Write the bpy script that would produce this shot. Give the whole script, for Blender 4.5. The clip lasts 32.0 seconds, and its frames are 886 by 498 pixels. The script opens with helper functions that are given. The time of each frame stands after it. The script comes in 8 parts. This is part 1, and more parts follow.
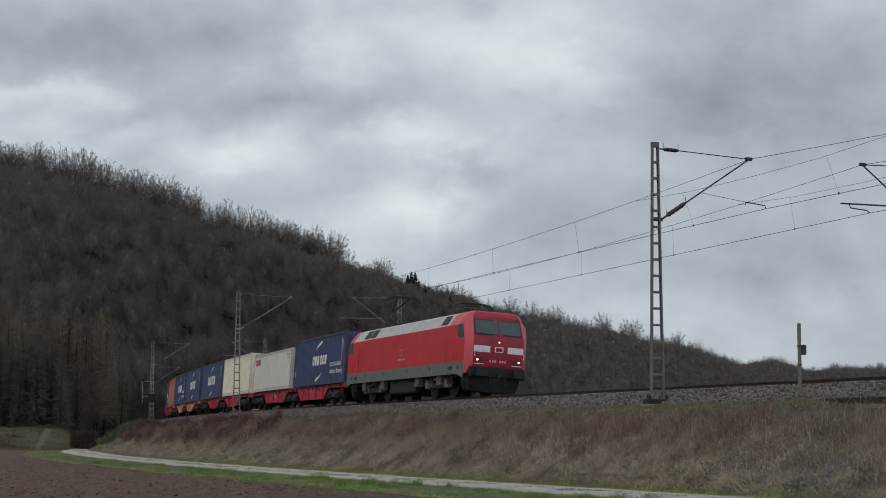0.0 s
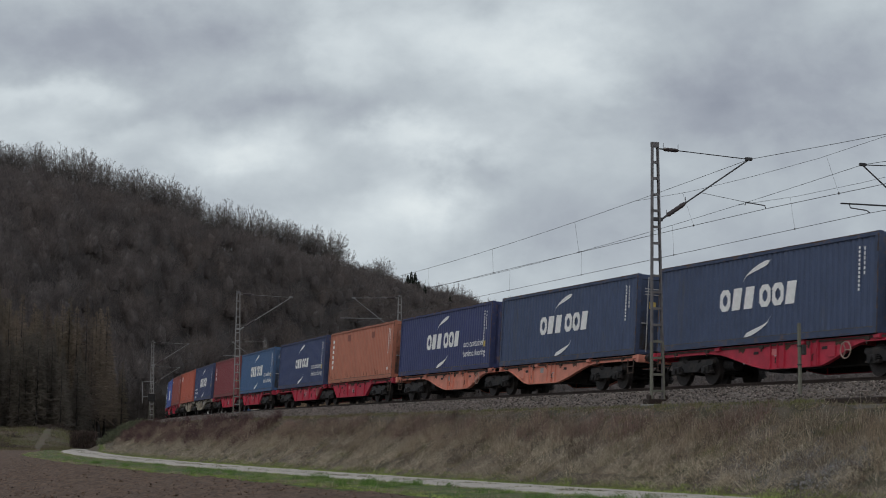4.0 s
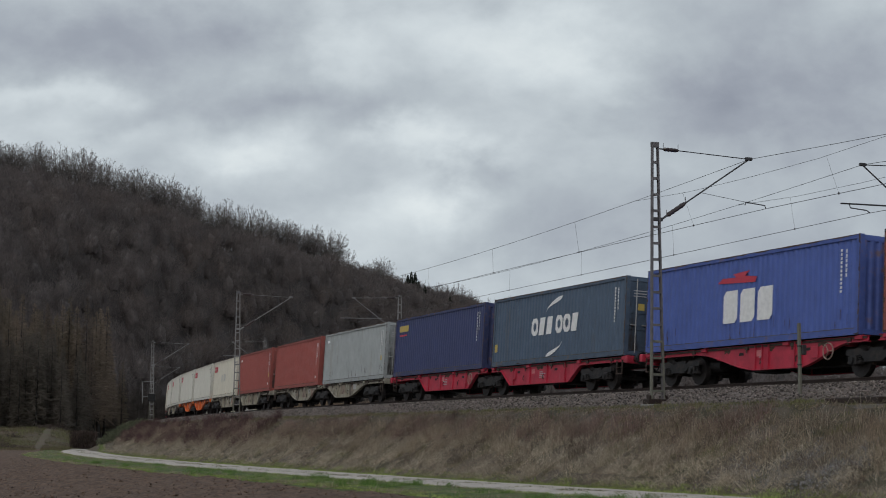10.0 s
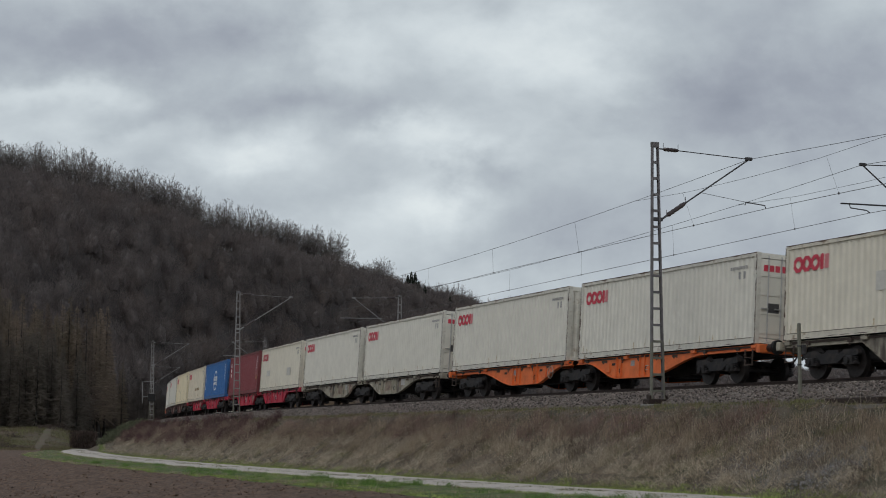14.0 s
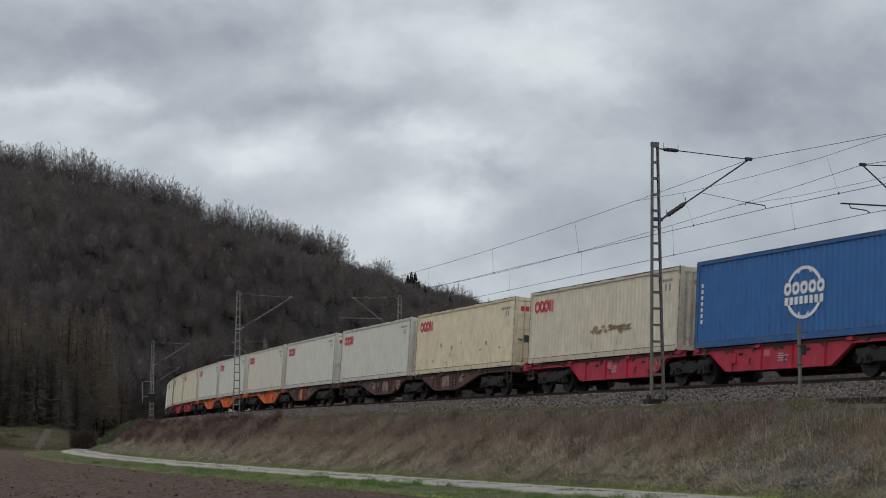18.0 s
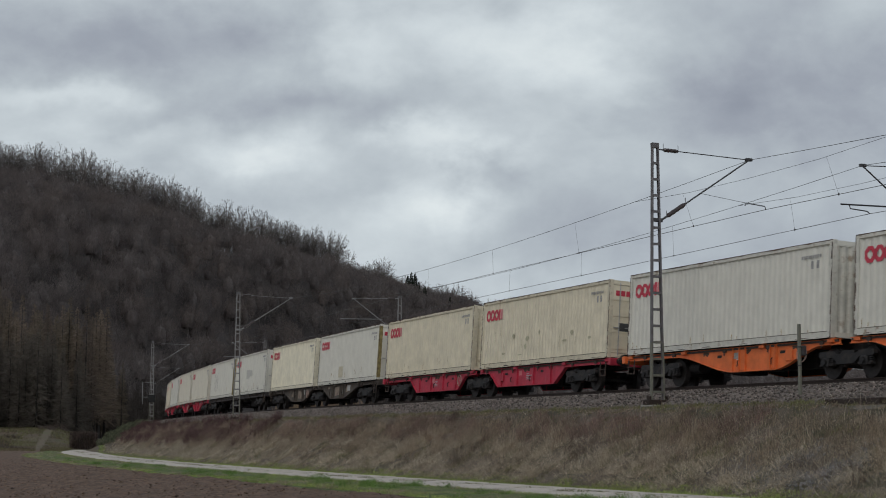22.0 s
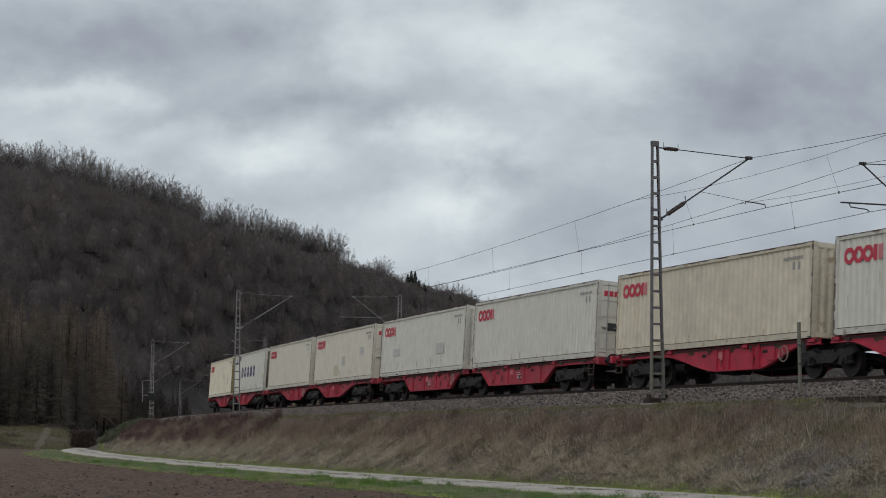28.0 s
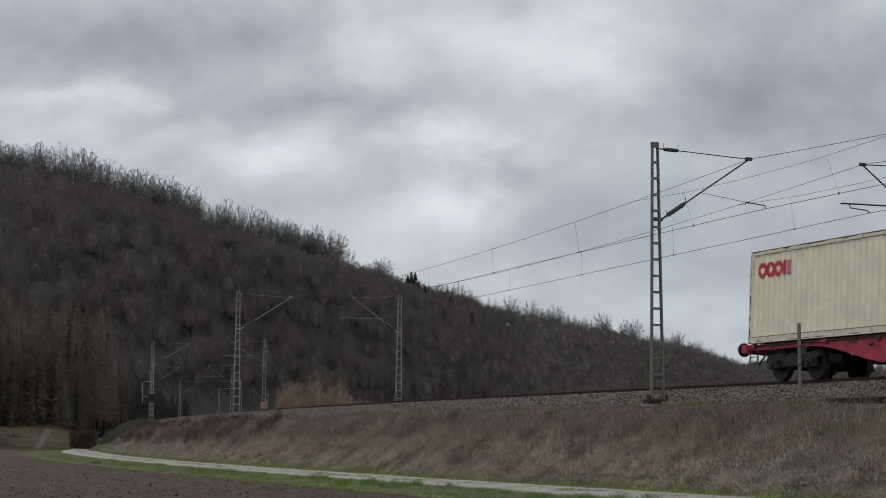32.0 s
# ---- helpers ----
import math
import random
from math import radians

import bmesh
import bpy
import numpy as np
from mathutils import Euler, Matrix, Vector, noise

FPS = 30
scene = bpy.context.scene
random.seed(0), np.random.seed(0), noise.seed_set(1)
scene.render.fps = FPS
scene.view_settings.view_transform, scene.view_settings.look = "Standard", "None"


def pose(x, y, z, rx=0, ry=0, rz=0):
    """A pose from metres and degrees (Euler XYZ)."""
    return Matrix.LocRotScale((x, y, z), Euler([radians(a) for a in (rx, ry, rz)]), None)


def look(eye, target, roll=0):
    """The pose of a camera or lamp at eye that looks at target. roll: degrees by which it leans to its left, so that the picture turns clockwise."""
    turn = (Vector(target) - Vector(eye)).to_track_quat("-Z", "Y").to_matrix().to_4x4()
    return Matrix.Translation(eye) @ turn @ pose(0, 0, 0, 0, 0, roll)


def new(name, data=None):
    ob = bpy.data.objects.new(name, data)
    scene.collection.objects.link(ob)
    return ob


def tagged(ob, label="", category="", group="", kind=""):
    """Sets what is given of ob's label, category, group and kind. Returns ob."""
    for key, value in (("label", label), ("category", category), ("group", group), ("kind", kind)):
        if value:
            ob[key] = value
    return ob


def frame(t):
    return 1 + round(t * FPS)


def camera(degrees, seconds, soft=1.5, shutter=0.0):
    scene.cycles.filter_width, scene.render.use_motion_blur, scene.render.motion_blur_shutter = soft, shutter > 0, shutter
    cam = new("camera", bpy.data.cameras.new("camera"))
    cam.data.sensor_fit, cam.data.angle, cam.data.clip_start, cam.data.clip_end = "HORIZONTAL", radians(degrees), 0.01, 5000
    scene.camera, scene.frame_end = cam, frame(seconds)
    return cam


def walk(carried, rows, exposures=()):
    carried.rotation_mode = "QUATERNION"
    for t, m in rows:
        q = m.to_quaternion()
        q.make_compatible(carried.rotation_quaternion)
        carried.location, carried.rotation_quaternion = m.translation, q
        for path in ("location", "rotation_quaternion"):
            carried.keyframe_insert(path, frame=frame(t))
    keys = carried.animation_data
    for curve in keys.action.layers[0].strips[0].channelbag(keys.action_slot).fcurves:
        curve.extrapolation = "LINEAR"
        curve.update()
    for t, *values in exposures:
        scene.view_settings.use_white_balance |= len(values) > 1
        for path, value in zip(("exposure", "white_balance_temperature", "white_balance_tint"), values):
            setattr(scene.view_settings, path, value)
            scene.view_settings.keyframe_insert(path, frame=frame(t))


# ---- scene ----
# ---------- the railway line: plan, height, lean ----------
GRADE, CANT = -0.002936, 0.0558
STEP = 0.5
S_MIN, S_MAX = -800.0, 780.0


def bend(s):
    """Curvature of the line, 1/m, at the distance s along it."""
    near = 0.001565 + 4.125e-6 * np.clip(s, -105.0, 30.0)
    return np.where(s < -150.0, 0.00120, np.where(s < -105.0, 0.00180, near))


_s = np.arange(S_MIN, S_MAX + STEP, STEP)
_i0 = int(round(-S_MIN / STEP))
_h = np.cumsum(bend(_s) * STEP)
_h = _h - _h[_i0] - 1.18393
_x = np.cumsum(np.cos(_h) * STEP)
_y = np.cumsum(np.sin(_h) * STEP)
_x = _x - _x[_i0] + 9.365
_y = _y - _y[_i0] + 55.383


def line(s):
    """x, y and heading of the near track's centre."""
    return np.interp(s, _s, _x), np.interp(s, _s, _y), np.interp(s, _s, _h)


def beside(s, off, z):
    """A point at off metres to the right of the near track, z above its rails (no lean)."""
    x, y, h = line(s)
    return Vector((float(x + np.sin(h) * off), float(y - np.cos(h) * off), float(z + GRADE * s)))


def upright(s, off, z, turn=0.0):
    """A pose that stands upright beside the track, x along the line, y to the left of it."""
    return Matrix.Translation(beside(s, off, z)) @ Matrix.Rotation(float(line(s)[2]) + turn, 4, "Z")


def railed(s):
    """A vehicle's pose at s on the near track: x ahead, y left, z up from the rails, leaning into the bend."""
    x, y, h = line(s)
    return (Matrix.Translation((float(x), float(y), GRADE * s)) @ Matrix.Rotation(float(h), 4, "Z")
            @ Matrix.Rotation(-GRADE, 4, "Y") @ Matrix.Rotation(-CANT, 4, "X"))


SPEED = 22.375


def gone(t):
    """How far the train has come along the line at t seconds, from its place at 16 s."""
    return SPEED * (t - 16.0) + 0.0017 * (t - 16.0) ** 2


# ---------- camera ----------
SECONDS = 32.0
cam = camera(30.02, SECONDS, soft=0.98, shutter=0.08)
EYE = (0.0, 0.0, -1.8795)


def gaze(lift=0.0):
    p = 0.115996 + lift / 2924.0
    return look(EYE, (0.0, math.cos(p), EYE[2] + math.sin(p)), 0.387)


walk(cam, [(0, gaze()), (10, gaze()), (19.5, gaze()), (20.0, gaze(1.4)), (23.5, gaze(1.4)), (24.0, gaze()), (25.5, gaze()),
           (27.4, gaze(-1.7)), (29.5, gaze(-1.7)), (30.0, gaze()), (32, gaze())],
     exposures=[(0, 0.0), (32, 0.0)])

# ---------- world and sun: overcast spring day ----------
SUN_EL, SUN_AZ = radians(42), radians(200)


def cloud_nodes(nt, coords, strength_out):
    """A grey, broken cloud cover as a colour, from a direction."""
    N, Lk = nt.nodes, nt.links
    sep = N.new("ShaderNodeSeparateXYZ"); Lk.new(coords, sep.inputs[0])
    up = N.new("ShaderNodeMath"); up.operation = "ADD"; up.inputs[1].default_value = 0.16
    Lk.new(sep.outputs[2], up.inputs[0])
    ab = N.new("ShaderNodeMath"); ab.operation = "ABSOLUTE"; Lk.new(up.outputs[0], ab.inputs[0])
    mx = N.new("ShaderNodeMath"); mx.operation = "MAXIMUM"; mx.inputs[1].default_value = 0.05; Lk.new(ab.outputs[0], mx.inputs[0])
    flat = N.new("ShaderNodeCombineXYZ")
    for i in (0, 1):
        d = N.new("ShaderNodeMath"); d.operation = "DIVIDE"
        Lk.new(sep.outputs[i], d.inputs[0]); Lk.new(mx.outputs[0], d.inputs[1]); Lk.new(d.outputs[0], flat.inputs[i])
    def noise_at(scale, detail, rough, seed, dist=0.0):
        n = N.new("ShaderNodeTexNoise"); n.noise_dimensions = "4D"
        n.inputs["Scale"].default_value, n.inputs["Detail"].default_value = scale, detail
        n.inputs["Roughness"].default_value, n.inputs["W"].default_value = rough, seed
        n.inputs["Distortion"].default_value = dist
        Lk.new(flat.outputs[0], n.inputs["Vector"])
        return n.outputs["Fac"]
    a, b = noise_at(0.85, 6.0, 0.52, CLOUD_SEED, 0.35), noise_at(2.6, 6.0, 0.6, 3.3, 0.6)
    mix = N.new("ShaderNodeMath"); mix.operation = "MULTIPLY_ADD"; mix.inputs[1].default_value = 0.38
    Lk.new(b, mix.inputs[0]); Lk.new(a, mix.inputs[2])
    ramp = N.new("ShaderNodeValToRGB"); Lk.new(mix.outputs[0], ramp.inputs[0])
    e = ramp.color_ramp.elements
    e[0].position, e[0].color = 0.50, (0.265, 0.29, 0.345, 1)
    e[1].position, e[1].color = 0.90, (0.72, 0.755, 0.80, 1)
    m = e.new(0.64); m.color = (0.37, 0.395, 0.45, 1)
    m = e.new(0.76); m.color = (0.52, 0.555, 0.60, 1)
    Lk.new(ramp.outputs[0], strength_out)
    return ramp


CLOUD_SEED = 1.7
world = bpy.data.worlds.new("overcast_sky")
scene.world = world
world.use_nodes = True
wt = world.node_tree
wt.nodes.clear()
w_out = wt.nodes.new("ShaderNodeOutputWorld")
w_sky = wt.nodes.new("ShaderNodeTexSky")
w_sky.sky_type, w_sky.sun_disc = "NISHITA", False
w_sky.sun_elevation, w_sky.sun_rotation, w_sky.air_density, w_sky.dust_density = SUN_EL, SUN_AZ, 1.0, 2.0
w_bg = wt.nodes.new("ShaderNodeBackground")
w_bg.inputs["Strength"].default_value = 0.05
wt.links.new(w_sky.outputs[0], w_bg.inputs["Color"])
w_cloud = wt.nodes.new("ShaderNodeBackground")
w_cloud.inputs["Strength"].default_value = 1.12
w_tc = wt.nodes.new("ShaderNodeTexCoord")
cloud_nodes(wt, w_tc.outputs["Generated"], w_cloud.inputs["Color"])
w_mix = wt.nodes.new("ShaderNodeMixShader")
w_mix.inputs[0].default_value = 0.93
wt.links.new(w_bg.outputs[0], w_mix.inputs[1])
wt.links.new(w_cloud.outputs[0], w_mix.inputs[2])
wt.links.new(w_mix.outputs[0], w_out.inputs[0])

sun = new("sun", bpy.data.lights.new("sun", "SUN"))
sun.data.energy, sun.data.angle, sun.data.color = 0.6, radians(25), (1.0, 0.97, 0.93)
sun.rotation_mode = "QUATERNION"
sun.rotation_quaternion = (Vector((0, 0, 0)) - Vector((math.sin(SUN_AZ) * math.cos(SUN_EL), math.cos(SUN_AZ) * math.cos(SUN_EL), math.sin(SUN_EL)))).to_track_quat("-Z", "Y")
sun.location = (-30, -60, 80)


# ---------- materials ----------
def material(name, base, rough=0.7, metal=0.0, vary=0.25, grain=6.0, stain=None, stain_at=0.62, stain_scale=1.2, bump=0.15, bump_scale=30.0,
             per_piece=0.0, streak=False, island=0.0, leafage=False):
    """A surface with a base colour, a fine grain, large stains and a bump, in metres of the object's own space."""
    m = bpy.data.materials.new(name)
    m.use_nodes = True
    nt = m.node_tree
    N, Lk = nt.nodes, nt.links
    bsdf = N["Principled BSDF"]
    bsdf.inputs["Roughness"].default_value, bsdf.inputs["Metallic"].default_value = rough, metal
    tc = N.new("ShaderNodeTexCoord")
    vec = tc.outputs["Object"]
    def tex(scale, detail=4.0, rgh=0.55, stretch=None):
        v = vec
        if stretch:
            mp = N.new("ShaderNodeMapping"); mp.inputs["Scale"].default_value = stretch
            Lk.new(vec, mp.inputs["Vector"]); v = mp.outputs[0]
        n = N.new("ShaderNodeTexNoise")
        n.inputs["Scale"].default_value, n.inputs["Detail"].default_value, n.inputs["Roughness"].default_value = scale, detail, rgh
        Lk.new(v, n.inputs["Vector"])
        return n.outputs["Fac"]
    def ramp(f, a, b, ca, cb):
        r = N.new("ShaderNodeValToRGB"); Lk.new(f, r.inputs[0])
        r.color_ramp.elements[0].position, r.color_ramp.elements[0].color = a, ca
        r.color_ramp.elements[1].position, r.color_ramp.elements[1].color = b, cb
        return r.outputs[0]
    def mixc(f, a, b, mode="MIX"):
        x = N.new("ShaderNodeMix"); x.data_type, x.blend_type = "RGBA", mode
        if isinstance(f, float): x.inputs[0].default_value = f
        else: Lk.new(f, x.inputs[0])
        for sock, val in ((x.inputs[6], a), (x.inputs[7], b)):
            if isinstance(val, tuple): sock.default_value = val
            else: Lk.new(val, sock)
        return x.outputs[2]
    lo, hi = tuple(c * (1 - vary) for c in base) + (1,), tuple(min(1, c * (1 + vary)) for c in base) + (1,)
    col = ramp(tex(grain, 5.0, 0.6), 0.3, 0.7, lo, hi)
    if stain:
        f = tex(stain_scale, 6.0, 0.62, (1.0, 1.0, 0.22) if streak else None)
        r = ramp(f, stain_at, stain_at + 0.13, (0, 0, 0, 1), (1, 1, 1, 1))
        col = mixc(r, col, tuple(stain) + (1,))
    if per_piece:
        oi = N.new("ShaderNodeObjectInfo")
        col = mixc(1.0, col, ramp(oi.outputs["Random"], 0.0, 1.0, (1 - per_piece,) * 3 + (1,), (1 + per_piece * 0.4,) * 3 + (1,)), "MULTIPLY")
    if island:
        gi = N.new("ShaderNodeNewGeometry")
        col = mixc(1.0, col, ramp(gi.outputs["Random Per Island"], 0.0, 1.0, (1 - island,) * 3 + (1,), (1 + island * 0.6,) * 3 + (1,)), "MULTIPLY")
    Lk.new(col, bsdf.inputs["Base Color"])
    if leafage:
        # thin twigs let light past them on both sides
        two, thru = N.new("ShaderNodeMixShader"), N.new("ShaderNodeBsdfTranslucent")
        flat_ = N.new("ShaderNodeBsdfDiffuse")
        Lk.new(col, thru.inputs["Color"]); Lk.new(col, flat_.inputs["Color"])
        two.inputs[0].default_value = 0.5
        Lk.new(flat_.outputs[0], two.inputs[1]); Lk.new(thru.outputs[0], two.inputs[2])
        Lk.new(two.outputs[0], N["Material Output"].inputs["Surface"])
        N.remove(bsdf)
        return m
    if bump:
        bp = N.new("ShaderNodeBump"); bp.inputs["Strength"].default_value, bp.inputs["Distance"].default_value = bump, 0.05
        Lk.new(tex(bump_scale, 5.0, 0.65), bp.inputs["Height"]); Lk.new(bp.outputs[0], bsdf.inputs["Normal"])
    return m


def glowing(name, colour, power):
    m = bpy.data.materials.new(name)
    m.use_nodes = True
    b = m.node_tree.nodes["Principled BSDF"]
    b.inputs["Base Color"].default_value = colour + (1,)
    b.inputs["Emission Color"].default_value, b.inputs["Emission Strength"].default_value = colour + (1,), power
    return m


# ---------- mesh building ----------
class Build:
    """Collects vertices and faces; make() turns them into mesh data."""
    def __init__(self):
        self.v, self.f = [], []

    def add(self, verts, faces):
        n = len(self.v)
        self.v.extend(tuple(p) for p in verts)
        self.f.extend(tuple(i + n for i in f) for f in faces)
        return self

    def box(self, x0, x1, y0, y1, z0, z1):
        return self.add([(x0, y0, z0), (x1, y0, z0), (x1, y1, z0), (x0, y1, z0), (x0, y0, z1), (x1, y0, z1), (x1, y1, z1), (x0, y1, z1)],
                        [(3, 2, 1, 0), (4, 5, 6, 7), (0, 1, 5, 4), (1, 2, 6, 5), (2, 3, 7, 6), (3, 0, 4, 7)])

    def soft_box(self, x0, x1, y0, y1, z0, z1, b=0.02):
        """A box with chamfered upright and level edges."""
        def ring(z, c):
            return [(x0 + b + c, y0 + c, z), (x1 - b - c, y0 + c, z), (x1 - c, y0 + b + c, z), (x1 - c, y1 - b - c, z),
                    (x1 - b - c, y1 - c, z), (x0 + b + c, y1 - c, z), (x0 + c, y1 - b - c, z), (x0 + c, y0 + b + c, z)]
        return self.loft([ring(z0, b), ring(z0 + b, 0), ring(z1 - b, 0), ring(z1, b)])

    def loft(self, rings, caps=True, closed=True):
        k = len(rings[0])
        verts = [p for r in rings for p in r]
        faces = []
        for i in range(len(rings) - 1):
            for j in range(k if closed else k - 1):
                a, b = i * k + j, i * k + (j + 1) % k
                faces.append((a, b, b + k, a + k))
        if caps and closed:
            faces.append(tuple(range(k))[::-1])
            faces.append(tuple(range((len(rings) - 1) * k, len(rings) * k)))
        return self.add(verts, faces)

    def tube(self, pts, r, sides=6, r2=None):
        """A round bar along points; r2: its radius at the far end."""
        pts = [Vector(p) for p in pts]
        rings = []
        for i, p in enumerate(pts):
            d = (pts[min(i + 1, len(pts) - 1)] - pts[max(i - 1, 0)]).normalized()
            a = d.cross(Vector((0.13, 0.31, 1.0)) if abs(d.z) < 0.95 else Vector((1, 0.2, 0))).normalized()
            b = d.cross(a)
            rad = r if r2 is None else r + (r2 - r) * i / (len(pts) - 1)
            rings.append([p + a * math.cos(2 * math.pi * j / sides) * rad + b * math.sin(2 * math.pi * j / sides) * rad for j in range(sides)])
        return self.loft(rings)

    def plate(self, outline, y0, y1):
        """A flat plate: an outline in x and z, from y0 to y1."""
        k = len(outline)
        verts = [(x, y0, z) for x, z in outline] + [(x, y1, z) for x, z in outline]
        faces = [tuple(range(k)), tuple(range(2 * k - 1, k - 1, -1))] + [(j, j + k, (j + 1) % k + k, (j + 1) % k) for j in range(k)]
        return self.add(verts, faces)

    def disc(self, x, z, r, y0, y1, sides=20):
        return self.plate([(x + r * math.cos(2 * math.pi * j / sides), z + r * math.sin(2 * math.pi * j / sides)) for j in range(sides)], y0, y1)

    def make(self, name, mat=None, smooth=False):
        me = bpy.data.meshes.new(name)
        me.from_pydata(self.v, [], self.f)
        me.materials.append(mat)
        me.update()
        if smooth:
            me.shade_smooth()
        return me


def sheet(name, verts, faces, mats, index=None):
    """Mesh data from arrays; faces all with the same number of corners."""
    me = bpy.data.meshes.new(name)
    verts, faces = np.asarray(verts, dtype=np.float32), np.asarray(faces, dtype=np.int32)
    k = faces.shape[1]
    me.vertices.add(len(verts)); me.vertices.foreach_set("co", verts.ravel())
    me.loops.add(faces.size); me.loops.foreach_set("vertex_index", faces.ravel())
    me.polygons.add(len(faces)); me.polygons.foreach_set("loop_start", np.arange(0, faces.size, k, dtype=np.int32))
    for m in mats:
        me.materials.append(m)
    if index is not None:
        me.polygons.foreach_set("material_index", np.asarray(index, dtype=np.int32))
    me.update(calc_edges=True)
    me.validate()
    return me


def part(name, mesh, parent, at=None, mat=None, label=""):
    """Links mesh data as one part under a thing or a part; mat: a material of this object's own."""
    ob = new(name, mesh)
    ob.parent = parent
    if at is not None:
        ob.matrix_local = at
    if mat is not None:
        ob.material_slots[0].link = "OBJECT"
        ob.material_slots[0].material = mat
    if label:
        tagged(ob, label)
    return ob


def thing(name, label, category, group="", at=None, data=None, kind=""):
    ob = new(name, data)
    if at is not None:
        ob.matrix_world = at
    return tagged(ob, label, category, group, kind)


M = {}


def smooth(t):
    t = np.clip(t, 0, 1)
    return t * t * (3 - 2 * t)


# ---------- drifting cloud cover behind the hills ----------
def sky_panel():
    """A far curved sheet of cloud, fitted to the camera's view, in its own directions: u = 2.924 x / y, v = 2.924 z /
    y.
    """
    m = bpy.data.materials.new("cloud_cover")
    m.use_nodes = True
    nt = m.node_tree
    nt.nodes.clear()
    N, Lk = nt.nodes, nt.links
    tc = N.new("ShaderNodeTexCoord")
    sep = N.new("ShaderNodeSeparateXYZ"); Lk.new(tc.outputs["Object"], sep.inputs[0])
    def math_(op, a, b=None, c=None):
        n = N.new("ShaderNodeMath"); n.operation = op
        for i, v in enumerate((a, b, c)):
            if v is None: continue
            if isinstance(v, (int, float)): n.inputs[i].default_value = v
            else: Lk.new(v, n.inputs[i])
        return n.outputs[0]
    u = math_("MULTIPLY", math_("DIVIDE", sep.outputs[0], sep.outputs[1]), 2.924)
    v = math_("MULTIPLY", math_("DIVIDE", sep.outputs[2], sep.outputs[1]), 2.924)
    # the noise is flattened evenly, to suit the view
    w = math_("MULTIPLY", v, 1.45)
    flat = N.new("ShaderNodeCombineXYZ"); Lk.new(u, flat.inputs[0]); Lk.new(w, flat.inputs[1])
    def noise_at(scale, detail, rough, seed, dist):
        n = N.new("ShaderNodeTexNoise"); n.noise_dimensions = "4D"
        n.inputs["Scale"].default_value, n.inputs["Detail"].default_value, n.inputs["Roughness"].default_value = scale, detail, rough
        n.inputs["W"].default_value, n.inputs["Distortion"].default_value = seed, dist
        Lk.new(flat.outputs[0], n.inputs["Vector"])
        return n.outputs["Fac"]
    total = math_("MULTIPLY_ADD", math_("SUBTRACT", noise_at(2.6, 9.0, 0.55, 2.2, 0.25), 0.5), 0.72, 0.55)
    total = math_("MULTIPLY_ADD", math_("SUBTRACT", noise_at(8.0, 7.0, 0.56, 5.1, 0.3), 0.5), 0.24, total)
    # the edges of the banks are drawn out and torn
    u = math_("ADD", u, math_("MULTIPLY", math_("SUBTRACT", noise_at(5.0, 5.0, 0.55, 7.7, 0.0), 0.5), 0.34))
    v = math_("ADD", v, math_("MULTIPLY", math_("SUBTRACT", noise_at(6.0, 5.0, 0.55, 9.2, 0.0), 0.5), 0.16))
    # the large banks of cloud: centre, half width, weight (light above nought, dark below)
    for cu, cv, ru, rv, k in CLOUD_BANKS:
        a = math_("MULTIPLY", math_("SUBTRACT", u, cu), 1 / ru)
        b = math_("MULTIPLY", math_("SUBTRACT", v, cv), 1 / rv)
        d = math_("ADD", math_("MULTIPLY", a, a), math_("MULTIPLY", b, b))
        total = math_("MULTIPLY_ADD", math_("POWER", 2.718, math_("MULTIPLY", d, -1.0)), k, total)
    ramp = N.new("ShaderNodeValToRGB"); Lk.new(total, ramp.inputs[0])
    e = ramp.color_ramp.elements
    e[0].position, e[0].color = 0.12, (0.236, 0.262, 0.324, 1)
    e[1].position, e[1].color = 0.95, (0.795, 0.855, 0.868, 1)
    for pos, col in ((0.34, (0.335, 0.37, 0.428, 1)), (0.54, (0.459, 0.512, 0.556, 1)), (0.74, (0.61, 0.672, 0.708, 1))):
        x = e.new(pos); x.color = col
    em = N.new("ShaderNodeEmission"); em.inputs["Strength"].default_value = 1.0
    Lk.new(ramp.outputs[0], em.inputs["Color"])
    out = N.new("ShaderNodeOutputMaterial"); Lk.new(em.outputs[0], out.inputs[0])
    az, el = np.radians(np.linspace(-38, 38, 39)), np.radians(np.linspace(-3, 33, 19))
    A, E_ = np.meshgrid(az, el, indexing="ij")
    R = 4300.0
    vs = np.stack([R * np.sin(A) * np.cos(E_), R * np.cos(A) * np.cos(E_), R * np.sin(E_)], axis=-1).reshape(-1, 3)
    k = len(el)
    a = (np.arange(len(az) - 1)[:, None] * k + np.arange(k - 1)[None, :]).ravel()
    me = bpy.data.meshes.new("cloud_cover")
    me.from_pydata([tuple(q) for q in vs], [], [tuple(q) for q in np.stack([a, a + 1, a + k + 1, a + k], axis=1).tolist()])
    me.materials.append(m)
    ob = tagged(new("cloud_cover_backdrop", me), "grey broken overcast cloud drifting slowly", "sky", kind="structure")
    ob.location = EYE
    return ob


